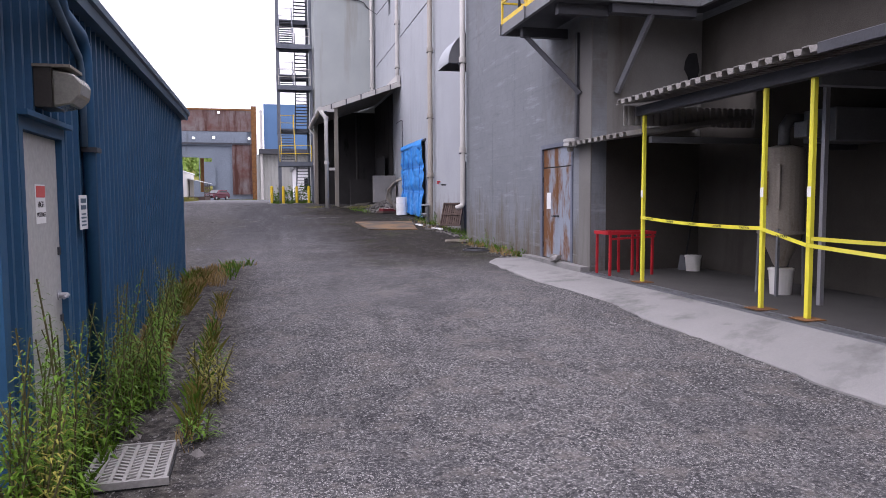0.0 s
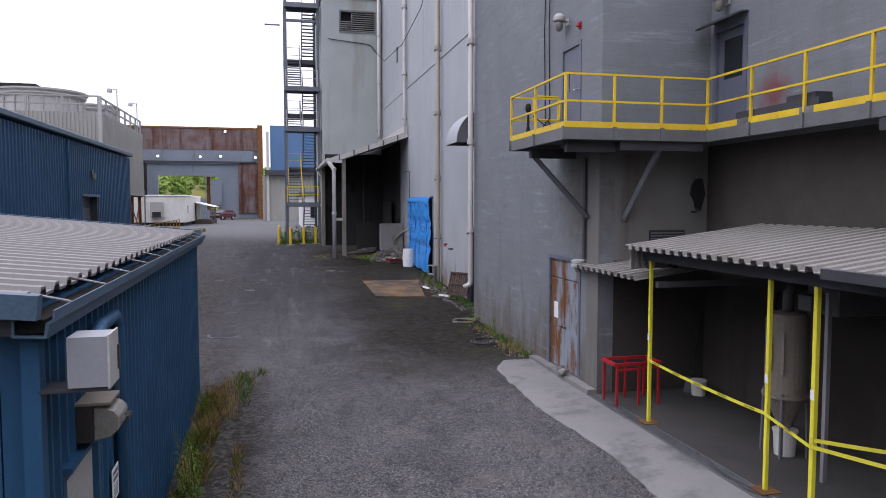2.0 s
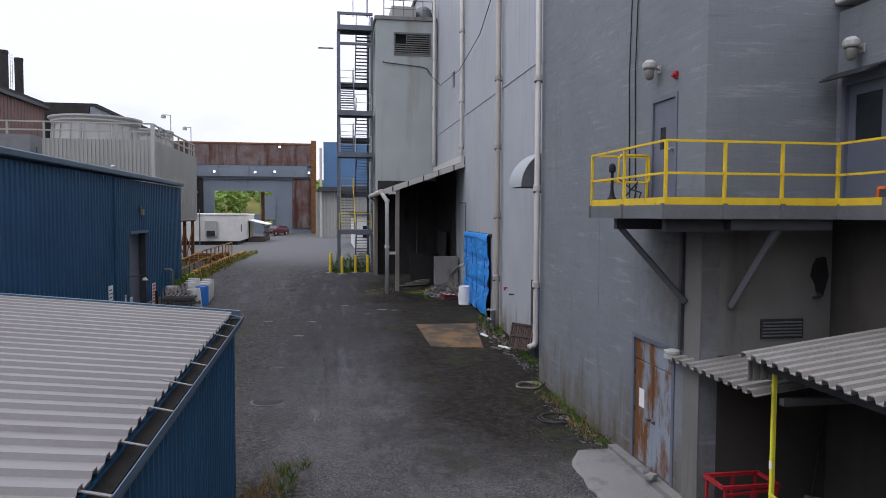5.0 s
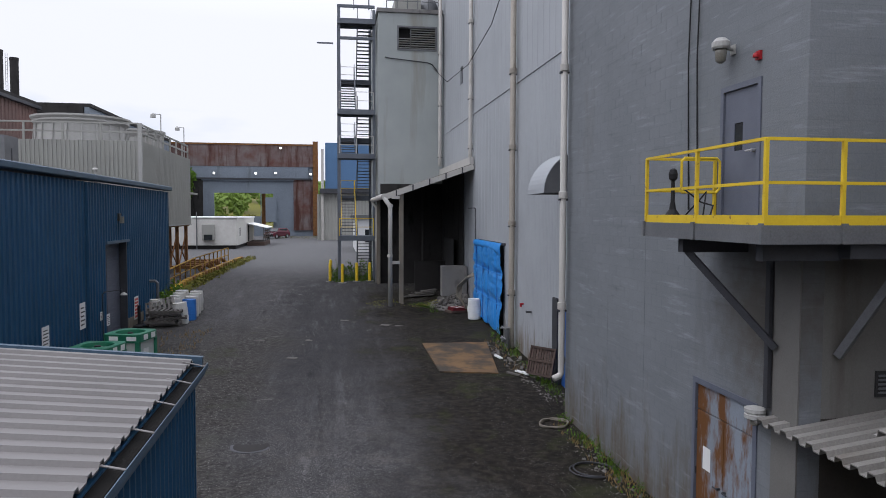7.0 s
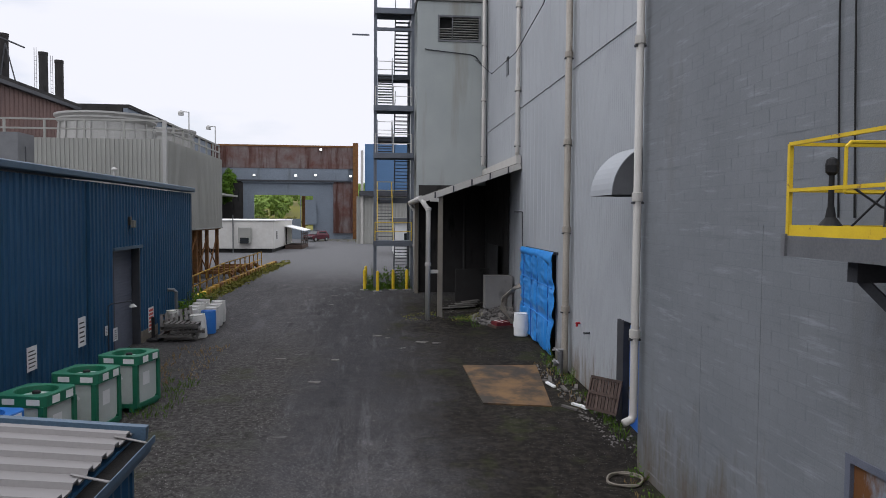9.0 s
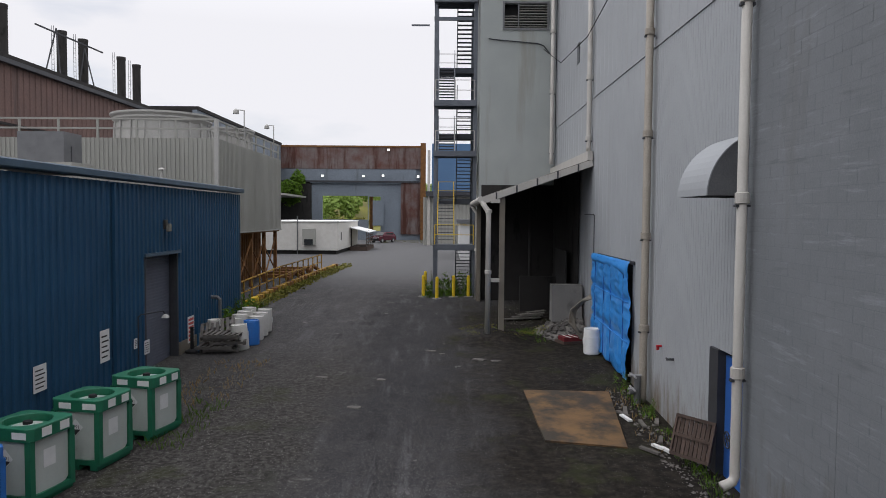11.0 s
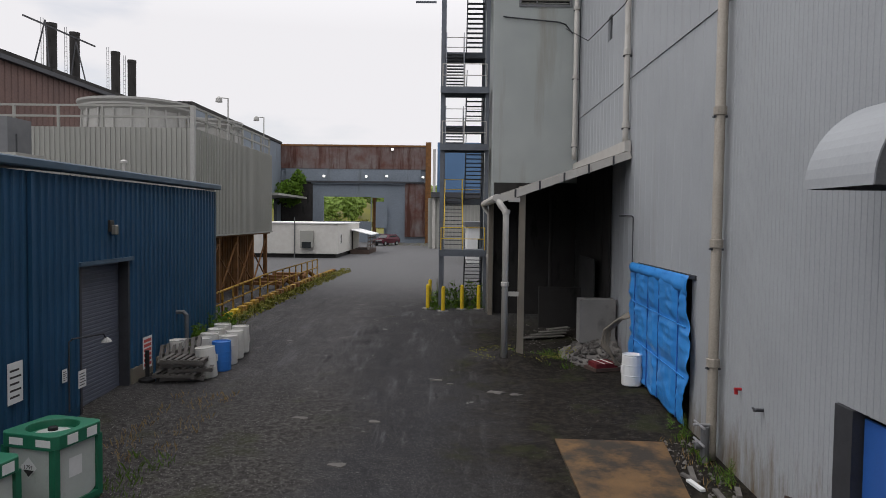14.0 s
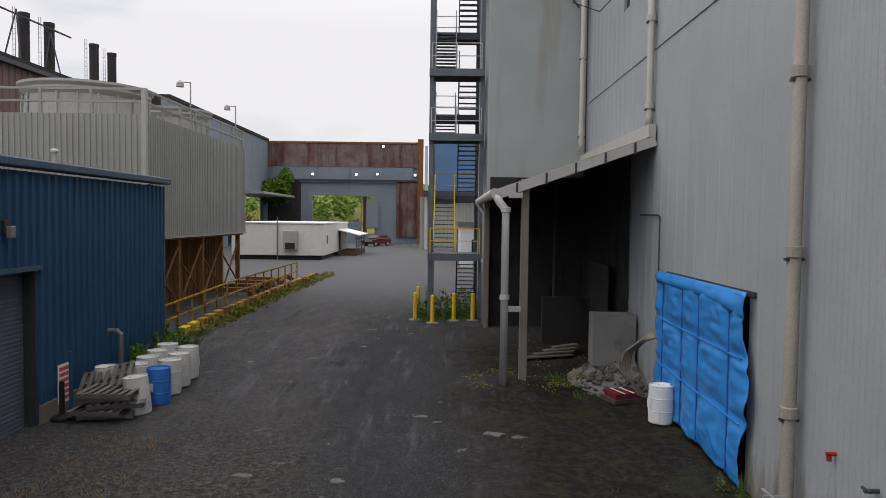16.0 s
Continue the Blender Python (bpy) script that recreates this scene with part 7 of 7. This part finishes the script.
    part("arm", tube(B(), [(0, 0, 0), (-0.12, 0, 0.02), (-0.2, 0, 0.06), (-0.2, 0, 0.12)], 0.025, 8), "tank", t, smooth=True)
    part("plate", boxed(-0.02, 0.0, -0.06, 0.06, -0.07, 0.07), "tank", t)
    part("cap", lathe(B(), [(0.11, 0.0), (0.13, 0.03), (0.13, 0.1), (0.07, 0.16)], 16, (-0.2, 0, 0.0)), "tank", t)
    part("jar", lathe(B(), [(0.03, -0.2), (0.07, -0.17), (0.085, -0.05), (0.085, 0.0)], 16, (-0.2, 0, 0.0)), "lamp_glass", t, smooth=True)


jelly_lamp((6.234, 14.78, 7.92), "white bulkhead lamp with a glass jar above the door")
jelly_lamp((8.549, 12.55, 7.9), "white bulkhead lamp with a glass jar on the wing")
stb = thing("alarm_strobe", (6.234, 14.12, 7.70), "small red alarm strobe on the wall", "alarm")
part("back_box", boxed(-0.04, 0.0, -0.05, 0.05, -0.06, 0.06), "red", stb)
part("dome", lathe(B(), [(0.045, 0), (0.045, 0.03), (0.03, 0.06)], 12, (-0.06, 0, -0.03)), "red", stb)
for y, r in ((16.0, 0.012), (15.72, 0.012)):
    cbl = thing("wall_cable", (6.22, y, 5.5), "black cable running down the block wall", "cable", in_world=True)
    part("cable", tube(B(), [(6.21, y, 18.9), (6.215, y + 0.03, 14), (6.21, y - 0.02, 10), (6.2, y + 0.05, 8), (6.215, y - 0.02, 5.6)], r, 6), "black", cbl)
jb = thing("wall_fitting", (6.1, 13.82, 2.84), "white electrical fitting on the door surround", "fitting")
part("case", lathe(B(), [(0.09, -0.08), (0.14, -0.06), (0.14, -0.01), (0.125, 0.0), (0.125, 0.015), (0.14, 0.025), (0.14, 0.07), (0.08, 0.09)], 20), "tank", jb)
part("lens", lathe(B(), [(0.03, -0.17), (0.06, -0.15), (0.06, -0.07)], 12), "lamp_glass", jb)
part("bracket", boxed(0.1, 0.134, -0.05, 0.05, -0.05, 0.06), "tank", jb)
stones2 = random.Random(5)
for x, y in ((5.9, 14.6), (5.82, 14.35)):
    b = B()
    lump(b, (0, 0, 0.06), 0.12, rng=stones2)
    st_ = tagged(part("loose_stone", b, "stone"), "grey stone holding the rusty door", "stone", "door stones")
    st_.location = (x + 0.2, y, 0.41)

# things on the platform
bc = thing("beacon_stand", (5.41, 14.93, PZ), "black weighted stand with a round head on the platform", "stand")
part("base", lathe(B(), [(0.24, 0), (0.24, 0.05), (0.12, 0.11), (0.05, 0.2), (0.035, 0.3)], 18), "black", bc)
part("pole", lathe(B(), [(0.03, 0.3), (0.026, 0.62)], 12), "black", bc)
part("head", lathe(B(), [(0.03, 0.62), (0.06, 0.65), (0.065, 0.72), (0.05, 0.78), (0.02, 0.8)], 14), "black", bc)
part("cable", tube(B(), [(0.1, -0.1, 0.06), (0.3, -0.25, 0.35), (0.36, -0.3, 0.45), (0.2, -0.5, 0.05)], 0.012, 6), "black", bc)
part("cable", tube(B(), [(0.0, -0.3, 0.5), (0.2, -0.45, 0.3), (0.3, -0.6, 0.25), (0.15, -0.75, 0.03)], 0.012, 6), "black", bc)
sb_ = thing("steel_beam", (8.15, 10.2, PZ), "dark steel beam on concrete blocks on the platform", "beam")
part("beam", boxed(-0.2, 0.05, -0.75, 1.2, 0.12, 0.24), "dark_steel", sb_, bevel=0.01)
part("beam", boxed(-0.15, 0.15, -0.62, 0.0, 0.241, 0.34), "dark_steel", sb_, bevel=0.01)
for y in (-0.55, 0.95):
    part("bearer", boxed(-0.25, 0.2, y - 0.14, y + 0.14, 0.0, 0.119), "concrete", sb_)
cone = thing("orange_marker", (8.3, 11.75, PZ), "small orange marker beside the door", "marker")
part("body", lathe(B(), [(0.09, 0), (0.08, 0.25), (0.05, 0.3)], 12), mat("orange_plastic", (0.6, 0.12, 0.02), None, 0.5), cone)
# roof lamps, rooftop box, vents
for x, y in ((-9.9, 50.5), (-9.9, 57.2)):
    t = thing("roof_lamp", (x, y, GT), "white floodlight on a thin pole above the railing", "lamp", "roof lamps")
    part("pole", cyl(B(), (0, 0, -0.05), (0, 0, 2.1), 0.035, seg=6), "tank", t)
    part("arm", cyl(B(), (0, 0, 2.08), (-0.35, -0.1, 2.1), 0.025, seg=6), "tank", t)
    part("head", lathe(B(), [(0.17, -0.2), (0.15, -0.02), (0.05, 0.08)], 12, (-0.42, -0.1, 2.08)), "tank", t)
ru = thing("rooftop_unit", (-15.0, 40.3, 7.4), "grey sheet metal rooftop unit on a kerb", "rooftop unit")
part("curb", boxed(-1.3, 1.3, -0.9, 0.9, -0.1, 0.35), "grey_siding", ru, bevel=0.02)
part("casing", boxed(-1.0, 0.9, -0.7, 0.7, 0.351, 1.6), "steel", ru, bevel=0.03)
part("post", cyl(B(), (1.15, -0.6, 0.351), (1.15, -0.6, 1.0), 0.03, seg=6), "dark_steel", ru)
vt = thing("roof_vent", (-10.8, 41.2, 7.05), "small white mushroom vent on the blue building's roof", "vent")
part("stem", cyl(B(), (0, 0, -0.1), (0, 0, 0.5), 0.06), "tank", vt)
part("cap", lathe(B(), [(0.14, 0.5), (0.14, 0.56), (0.05, 0.62)], 12), "tank", vt)
bl = thing("pipe_marker", (-7.35, 35.15, gz(35)), "black rubber-footed marker post by the roller door", "post")
part("foot", lathe(B(), [(0.24, 0), (0.24, 0.08), (0.1, 0.14)], 14), "black", bl)
part("post", cyl(B(), (0, 0, 0.1), (0, 0, 0.9), 0.06, seg=10), "black", bl)
part("upright", boxed(0.18, 0.24, -0.03, 0.03, 0.0, 1.6), "blue", bl)
wire = thing("overhead_wire", (3.5, 40, 14), "thin black wire slung between the walls", "wire", in_world=True)
part("wire", tube(B(), [(6.85, 30.0, 14.8), (6.8, 33.5, 13.2), (6.7, 38, 12.5), (6.5, 43, 12.6), (6.3, 47.3, 14.2)], 0.018, 5), "black", wire)

# floor grating at the shed corner
gt = thing("floor_grating", (-0.67, 5.42, -0.005), "pale slotted plastic grating lying on the ground", "grating", rz=2)
gt.scale = (0.74, 0.84, 1.0)
gm = B()
for i in range(7):
    x = -0.34 + i * 0.108
    box(gm, x, x + 0.03, -0.40, 0.40, 0.012, 0.04)
for i in range(12):
    for j in range(6):
        y = -0.37 + i * 0.066
        x = -0.31 + j * 0.108
        s_ = 0.02 if j % 2 else -0.02
        bar(gm, (x + 0.0, y - s_, 0.025), (x + 0.08, y + s_, 0.025), 0.026, 0.022)
box(gm, -0.37, 0.36, -0.43, -0.405, 0.0, 0.045)
box(gm, -0.37, 0.36, 0.405, 0.43, 0.0, 0.045)
part("grid", gm, "canopy", gt)
# black plate under the bars, standing in for the shade in the slots
part("sump", boxed(-0.36, 0.35, -0.42, 0.42, -0.1, 0.008), "black", gt)
el = thing("downspout_elbow", (-1.02, 4.72, 0.0), "pale downspout elbow at the shed corner", "downspout", in_world=True)
part("elbow", tube(B(), [(-1.22, 4.98, 0.5), (-1.22, 4.98, 0.2), (-1.19, 4.98, 0.12), (-1.12, 4.98, 0.06), (-0.92, 5.0, 0.05)], 0.05, 10), "blue_trim", el, smooth=True)


# ---- plants ----
def weed(at, h, seed, pale=False):
    r = random.Random(seed)
    t = thing("tall_weed", at, "tall leafy green weed growing at the shed wall" if not pale else "yellowing weed growing in gravel", "weed", "weeds", rz=r.uniform(0, 360))
    stems, leaves = B(), B()
    for s in range(r.randint(1, 3)):
        lean_x, lean_y = r.uniform(-0.16, 0.16), r.uniform(-0.16, 0.16)
        hh = h * r.uniform(0.7, 1.05)
        bx0, by0 = r.uniform(-0.06, 0.06), r.uniform(-0.06, 0.06)
        spine = [Vector((bx0 + lean_x * k * k, by0 + lean_y * k * k, hh * k)) for k in (0, 0.25, 0.5, 0.75, 1)]
        tube(stems, spine, 0.005, 4)
        n = int(hh * 75)
        for i in range(n):
            k = 0.06 + 0.94 * i / n
            c = Vector((bx0 + lean_x * k * k, by0 + lean_y * k * k, hh * k))
            a = i * 2.4 + r.uniform(-0.4, 0.4)
            L = (0.13 * (1 - k) ** 0.6 + 0.035) * r.uniform(0.7, 1.2)
            w = L * 0.075
            d = Vector((math.cos(a), math.sin(a), r.uniform(0.1, 0.7))).normalized()
            side = d.cross(Vector((0, 0, 1))).normalized() * w
            tip = c + d * L - Vector((0, 0, L * 0.35))
            midp = c + d * L * 0.5 + Vector((0, 0, L * 0.05))
            v = [leaves.verts.new(q) for q in (c, midp - side, tip, midp + side)]
            leaves.faces.new(v)
    part("stem", stems, "stem", t)
    part("leaves", leaves, "leaf_pale" if pale else "leaf", t)


rwd = random.Random(77)
for k in range(30):
    y = 4.75 + 2.7 * rwd.random() ** 1.2
    x = -1.1 + rwd.random() * (0.22 if y < 6.0 else 0.5) - 0.027 * (y - 4.7)
    weed((x, y, gz(y) - 0.02), rwd.uniform(0.75, 1.35) * (1.0 if y < 6.6 else 0.75), 100 + k, k % 7 == 0)
for k in range(12):
    weed((-1.15 + 0.3 * rwd.random(), 4.15 + 0.6 * rwd.random(), gz(4.5) - 0.03), rwd.uniform(0.7, 1.15), 270 + k, k % 5 == 0)
for k in range(18):
    y = 7.2 + 3.5 * rwd.random()
    weed((-1.02 + rwd.random() * 0.25 - 0.027 * (y - 4.7), y, gz(y) - 0.02), rwd.uniform(0.4, 0.85), 300 + k, k % 3 == 0)
for k in range(9):
    y = 5.8 + 2.2 * rwd.random()
    weed((-0.32 + rwd.uniform(-0.1, 0.1), y, gz(y) - 0.02), rwd.uniform(0.25, 0.5), 340 + k, k % 2 == 0)
for k in range(16):
    weed((0.3 + 2.4 * rwd.random(), 48.4 + 1.6 * rwd.random(), gz(49) - 0.02), rwd.uniform(0.7, 1.5), 400 + k)
for k in range(14):
    weed((-7.5 + 0.45 * rwd.random(), 38.4 + 4.4 * rwd.random(), gz(40) - 0.02), rwd.uniform(0.6, 1.3), 430 + k)
for k in range(10):
    y = rwd.choice((17, 19, 22.4, 22.6, 28.5, 31.5)) + rwd.uniform(-0.4, 0.4)
    weed(((6.0 if y < 22.2 else 6.65) + rwd.uniform(-0.15, 0.1), y, gz(y) - 0.02), rwd.uniform(0.3, 0.8), 460 + k)


def grass(name, spots, h, material, label, seed):
    """Many thin blades at spots (x0, x1, y0, y1, count)."""
    r = random.Random(seed)
    verts, faces = [], []
    for x0, x1, y0, y1, n in spots:
        for _ in range(n):
            x, y = r.uniform(x0, x1), r.uniform(y0, y1)
            x -= 0.05 + 0.018 * (y - 4.7) if -2 < x < 0.5 and y < 16 else 0
            if noise.noise((x * 1.6, y * 1.6, seed)) < -0.05:
                continue
            hh, a, b = h * r.uniform(0.35, 1.2), r.uniform(0, 6.3), r.uniform(0.1, 0.75)
            dx, dy = math.cos(a), math.sin(a)
            z, w, i = gz(y) - 0.015, 0.005 * r.uniform(0.7, 1.6), len(verts)
            verts += [(x - dy * w, y + dx * w, z), (x + dy * w, y - dx * w, z), (x + dx * hh * b * 0.4 + dy * w * 0.7, y + dy * hh * b * 0.4 - dx * w * 0.7, z + hh * 0.6), (x + dx * hh * b, y + dy * hh * b, z + hh)]
            faces += [(i, i + 1, i + 2), (i, i + 2, i + 3)]
    me = bpy.data.meshes.new(name)
    me.from_pydata(verts, [], faces)
    me.materials.append(M[material])
    tagged(new(name, me), label, "grass", kind="stuff")


grass("green_grass", [(-1.08, -0.75, 4.8, 9.5, 1500), (-1.08, -0.85, 9.5, 14.8, 700), (-0.36, -0.26, 5.6, 9.5, 260), (-0.8, -0.2, 14.0, 16.4, 500), (-7.5, -6.9, 37.5, 43.2, 1800), (5.9, 6.18, 16.4, 22.0, 420), (6.4, 6.85, 22.5, 31.5, 700), (0.2, 2.9, 47.7, 51, 1800), (-7.7, -7.2, 44, 66, 2200), (3.2, 5.2, 37.2, 39.5, 900), (-5.2, -4.2, 26, 29.5, 500)], 0.2, "leaf", "patchy green grass along the wall feet", 5)
grass("dry_grass", [(-1.08, -0.7, 7.5, 15.2, 2600), (-0.38, -0.24, 5.5, 12.0, 350), (-0.75, -0.1, 13.2, 16.4, 900), (5.7, 6.2, 16.0, 21.5, 700), (-6.0, -4.4, 29, 34, 700), (5.9, 6.8, 26, 31, 260)], 0.16, "dry", "dry straw-coloured grass along the verge", 6)
grass("yellow_weeds", [(-1.05, -0.7, 7.0, 15.0, 1500), (-0.37, -0.25, 6.0, 11.5, 250), (-7.6, -7.0, 40, 66, 1500), (-9, 3, 118, 131, 2500)], 0.24, "leaf_pale", "yellowing low weeds in the gravel", 7)


def pebbles(name, spots, lo, hi, material, label, seed):
    r = random.Random(seed)
    verts, faces = [], []
    for x0, x1, y0, y1, n in spots:
        for _ in range(n):
            x, y = r.uniform(x0, x1), r.uniform(y0, y1)
            s = lo + (hi - lo) * r.random() ** 3
            z = gz(y) + 0.035 * noise.noise((x * 0.5, y * 0.35, 0)) + 0.014 * noise.noise((x * 1.7, y * 1.7, 3))
            i, a = len(verts), r.uniform(0, 6.3)
            for k in range(4):
                q = a + k * 1.57 + r.uniform(-0.4, 0.4)
                verts.append((x + s * math.cos(q) * r.uniform(0.7, 1.2), y + s * math.sin(q) * r.uniform(0.7, 1.2), z - s * 0.2))
            verts.append((x + s * r.uniform(-0.35, 0.35), y + s * r.uniform(-0.35, 0.35), z + s * r.uniform(0.35, 0.75)))
            faces += [(i, i + 1, i + 4), (i + 1, i + 2, i + 4), (i + 2, i + 3, i + 4), (i + 3, i, i + 4)]
    me = bpy.data.meshes.new(name)
    me.from_pydata(verts, [], faces)
    me.materials.append(M[material])
    tagged(new(name, me), label, "gravel", kind="stuff")


pebbles("loose_gravel", [(-1.0, 5.2, 3.0, 9.0, 14000), (-1.2, 4.9, 9, 20, 9000), (-1.1, 0.0, 4.8, 16, 3500), (-5.8, 4.5, 20, 34, 7000), (-6.8, -3.5, 22, 36, 9000), (4.2, 6.6, 16, 34, 6000), (2.5, 5.5, 37, 42, 2500), (-7.2, 0, 36, 60, 4000)], 0.004, 0.015, "stone", "loose pale gravel scattered over the yard", 31)
pebbles("rubble_pieces", [(-0.95, -0.1, 5.6, 8.0, 60), (5.6, 6.2, 16.3, 20.5, 120), (6.0, 6.8, 25.0, 31, 190), (6.15, 6.9, 23.4, 26.0, 110), (2.6, 4.6, 37.6, 40, 80), (3.9, 6.6, 40, 45, 160)], 0.025, 0.09, "rubble", "larger broken stones at the wall feet", 32)

# thin pale patches, flat on the asphalt
rsc = random.Random(61)
for x, y, r in ((0.93, 35.7, 0.2), (1.3, 35.3, 0.16), (-2.3, 32.1, 0.22), (-0.95, 29.2, 0.24), (2.6, 34.6, 0.3), (-0.5, 31.9, 0.18), (3.1, 34.4, 0.2), (-1.3, 46.0, 0.25)):
    sc_ = B()
    base = gz(y) + 0.035 * noise.noise((x * 0.5, y * 0.35, 0)) + 0.014 * noise.noise((x * 1.7, y * 1.7, 3))
    r *= 0.62
    edge_ = [(r * rsc.uniform(0.45, 1.2) * math.cos(k * 0.57) * 1.5, r * rsc.uniform(0.45, 1.2) * math.sin(k * 0.57)) for k in range(11)]
    top_ = [sc_.verts.new((px, py, 0.016)) for px, py in edge_]
    low_ = [sc_.verts.new((px * 1.08, py * 1.08, -0.02)) for px, py in edge_]
    sc_.faces.new(top_)
    for k in range(11):
        sc_.faces.new((low_[k], low_[(k + 1) % 11], top_[(k + 1) % 11], top_[k]))
    bmesh.ops.recalc_face_normals(sc_, faces=sc_.faces)
    o_ = tagged(part("concrete_scrap", sc_, "rubble"), "thin pale patch raised on the asphalt", "scrap", "scraps on the yard")
    o_.location = (x, y, base)

# ---- woods and ivy beyond the gateway ----
hb_ = B()
hg = []
for j in range(14):
    y = 165 + j * 9
    hg.append([hb_.verts.new((-140 + i * 9, y, 1.2 + (j / 13) ** 1.3 * 17 + 1.5 * noise.noise((i * 0.4, j * 0.4, 0)))) for i in range(28)])
for a, b in zip(hg, hg[1:]):
    for i in range(27):
        hb_.faces.new((a[i], a[i + 1], b[i + 1], b[i]))
tagged(part("hillside_ground", hb_, "leaf_pale", smooth=True), "distant grassy hillside", "hillside", kind="structure")


def foliage(name, crowns, leaf, material, label, seed, category="trees"):
    r = random.Random(seed)
    verts, faces = [], []
    for cx, cy, cz, rad, high, n in crowns:
        for _ in range(n):
            while True:
                p = Vector((r.uniform(-1, 1), r.uniform(-1, 1), r.uniform(-1, 1)))
                if 0.35 < p.length < 1.0 and noise.noise((p.x * 2 + cx, p.y * 2 + cy, p.z * 2)) > -0.18:
                    break
            c = Vector((cx + p.x * rad, cy + p.y * rad, cz + p.z * high))
            a, b = Vector((r.gauss(0, 1), r.gauss(0, 1), r.gauss(0, 1))).normalized(), None
            b = a.orthogonal().normalized()
            s, i = leaf * r.uniform(0.5, 1.4), len(verts)
            verts += [tuple(c - a * s), tuple(c + b * s * 0.5), tuple(c + a * s), tuple(c - b * s * 0.5)]
            faces.append((i, i + 1, i + 2, i + 3))
    me = bpy.data.meshes.new(name)
    me.from_pydata(verts, [], faces)
    me.materials.append(M[material])
    tagged(new(name, me), label, category, kind="stuff")


rt = random.Random(9)
crowns = []
for k in range(34):
    x, y = -62 + k * 2.0 + rt.uniform(-2, 2), 205 + rt.uniform(-12, 35)
    base = 1.2 + ((y - 165) / 117) ** 1.3 * 17
    crowns.append((x, y, base + rt.uniform(2.5, 5), rt.uniform(2.2, 4), rt.uniform(2.5, 4.5), 420))
foliage("far_woods", crowns, 0.55, "tree", "distant green wooded hillside", 3)
foliage("far_scrub", [(-60 + k * 2.1, 178 + rt.uniform(-8, 14), 2.6 + rt.random() * 1.4, 2.0, 1.3, 160) for k in range(30)], 0.4, "leaf_pale", "yellow-green scrub below the woods", 4)
foliage("ivy", [(-25.5, 130.5, 9.5, 2.6, 2.2, 500), (-24.0, 131, 11.5, 1.2, 2.0, 220)], 0.4, "leaf", "ivy and saplings on the old roof", 6, "ivy")
foliage("roof_weeds", [(8.9, 12.6, 9.1, 0.35, 0.4, 260), (9.2, 11.6, 9.0, 0.3, 0.3, 160)], 0.05, "leaf", "weeds sprouting on the wing roof edge", 8, "weeds")


rv = random.Random(15)
foliage("wall_scrub", [(-7.25 + rv.uniform(-0.1, 0.15), 38.6 + k * 0.52, gz(40) + rv.uniform(0.25, 0.5), 0.26, rv.uniform(0.4, 0.85), 110) for k in range(8)], 0.075, "leaf", "leafy green weeds growing up the blue wall", 21, "weeds")
foliage("escape_scrub", [(0.5 + k * 0.42, 48.9 + rv.uniform(-0.4, 0.5), gz(49) + 0.35, 0.35, rv.uniform(0.5, 0.95), 150) for k in range(6)], 0.075, "leaf", "tall green weeds at the foot of the fire escape", 22, "weeds")
foliage("kerb_scrub", [(-7.55 + 0.036 * (y - 44) + rv.uniform(-0.1, 0.3), y, gz(y) + 0.12, 0.4, rv.uniform(0.15, 0.32), 70) for y in np.arange(44.5, 68, 0.75)], 0.07, "leaf_pale", "yellow-green weeds along the kerb blocks", 23, "weeds")
foliage("bank_scrub", [(2.2 + rv.uniform(0, 3.6), 36.9 + rv.uniform(0, 2.4), gz(38) + 0.3, 0.35, 0.08, 26) for k in range(14)], 0.03, "leaf_pale", "low weeds on the gravel bank", 24, "weeds")
foliage("foot_scrub", [((6.0 if y < 21.9 else 6.6) + rv.uniform(-0.25, 0.1), y, gz(y) + 0.1, 0.16, rv.uniform(0.08, 0.3), 14) for y in (16.6, 17.2, 17.9, 18.6, 19.4, 20.3, 21.0, 21.6, 24.3, 25.6, 26.4, 27.3, 28.1, 29.0, 30.4, 31.2, 31.7)], 0.03, "leaf", "small weeds and moss along the wall foot", 25, "weeds")


# ---- blocks of the tall wall, their joints showing through the paint ----
wall_part = block.children[0]
bme = bpy.data.meshes.new("block")
one = boxed(-0.0014, 0.0, 0.004, 0.402, 0.004, 0.199)
one.to_mesh(bme)
one.free()
bme.materials.append(M["block"])
rbk = random.Random(17)
rest_v, rest_f = [], []
for row in range(64):
    for colm in range(17):
        y, z = 15.7 + colm * 0.406 + (0.203 if row % 2 else 0.0), 0.6 + row * 0.203
        if y + 0.41 > 21.95 or (y < 15.9 and z < 3.2):
            continue
        dx = 0.0002 - rbk.random() * 0.0012
        if y > 18.3 and 3.2 < z < 8.6:
            o = new("block", bme)
            o.parent = wall_part
            o.location = (dx, y - 13.1, z)
        else:
            i = len(rest_v)
            rest_v += [(x, yy, zz) for x in (dx - 0.0014, dx) for yy, zz in ((y - 13.096, z + 0.004), (y - 12.698, z + 0.004), (y - 12.698, z + 0.199), (y - 13.096, z + 0.199))]
            rest_f += [(i, i + 3, i + 2, i + 1), (i, i + 1, i + 5, i + 4), (i + 1, i + 2, i + 6, i + 5), (i + 2, i + 3, i + 7, i + 6), (i + 3, i, i + 4, i + 7)]
rme = bpy.data.meshes.new("block_coursing")
rme.from_pydata(rest_v, [], rest_f)
rme.materials.append(M["block"])
rest = new("block_coursing", rme)
rest.parent = wall_part
rest["kind"] = "stuff"
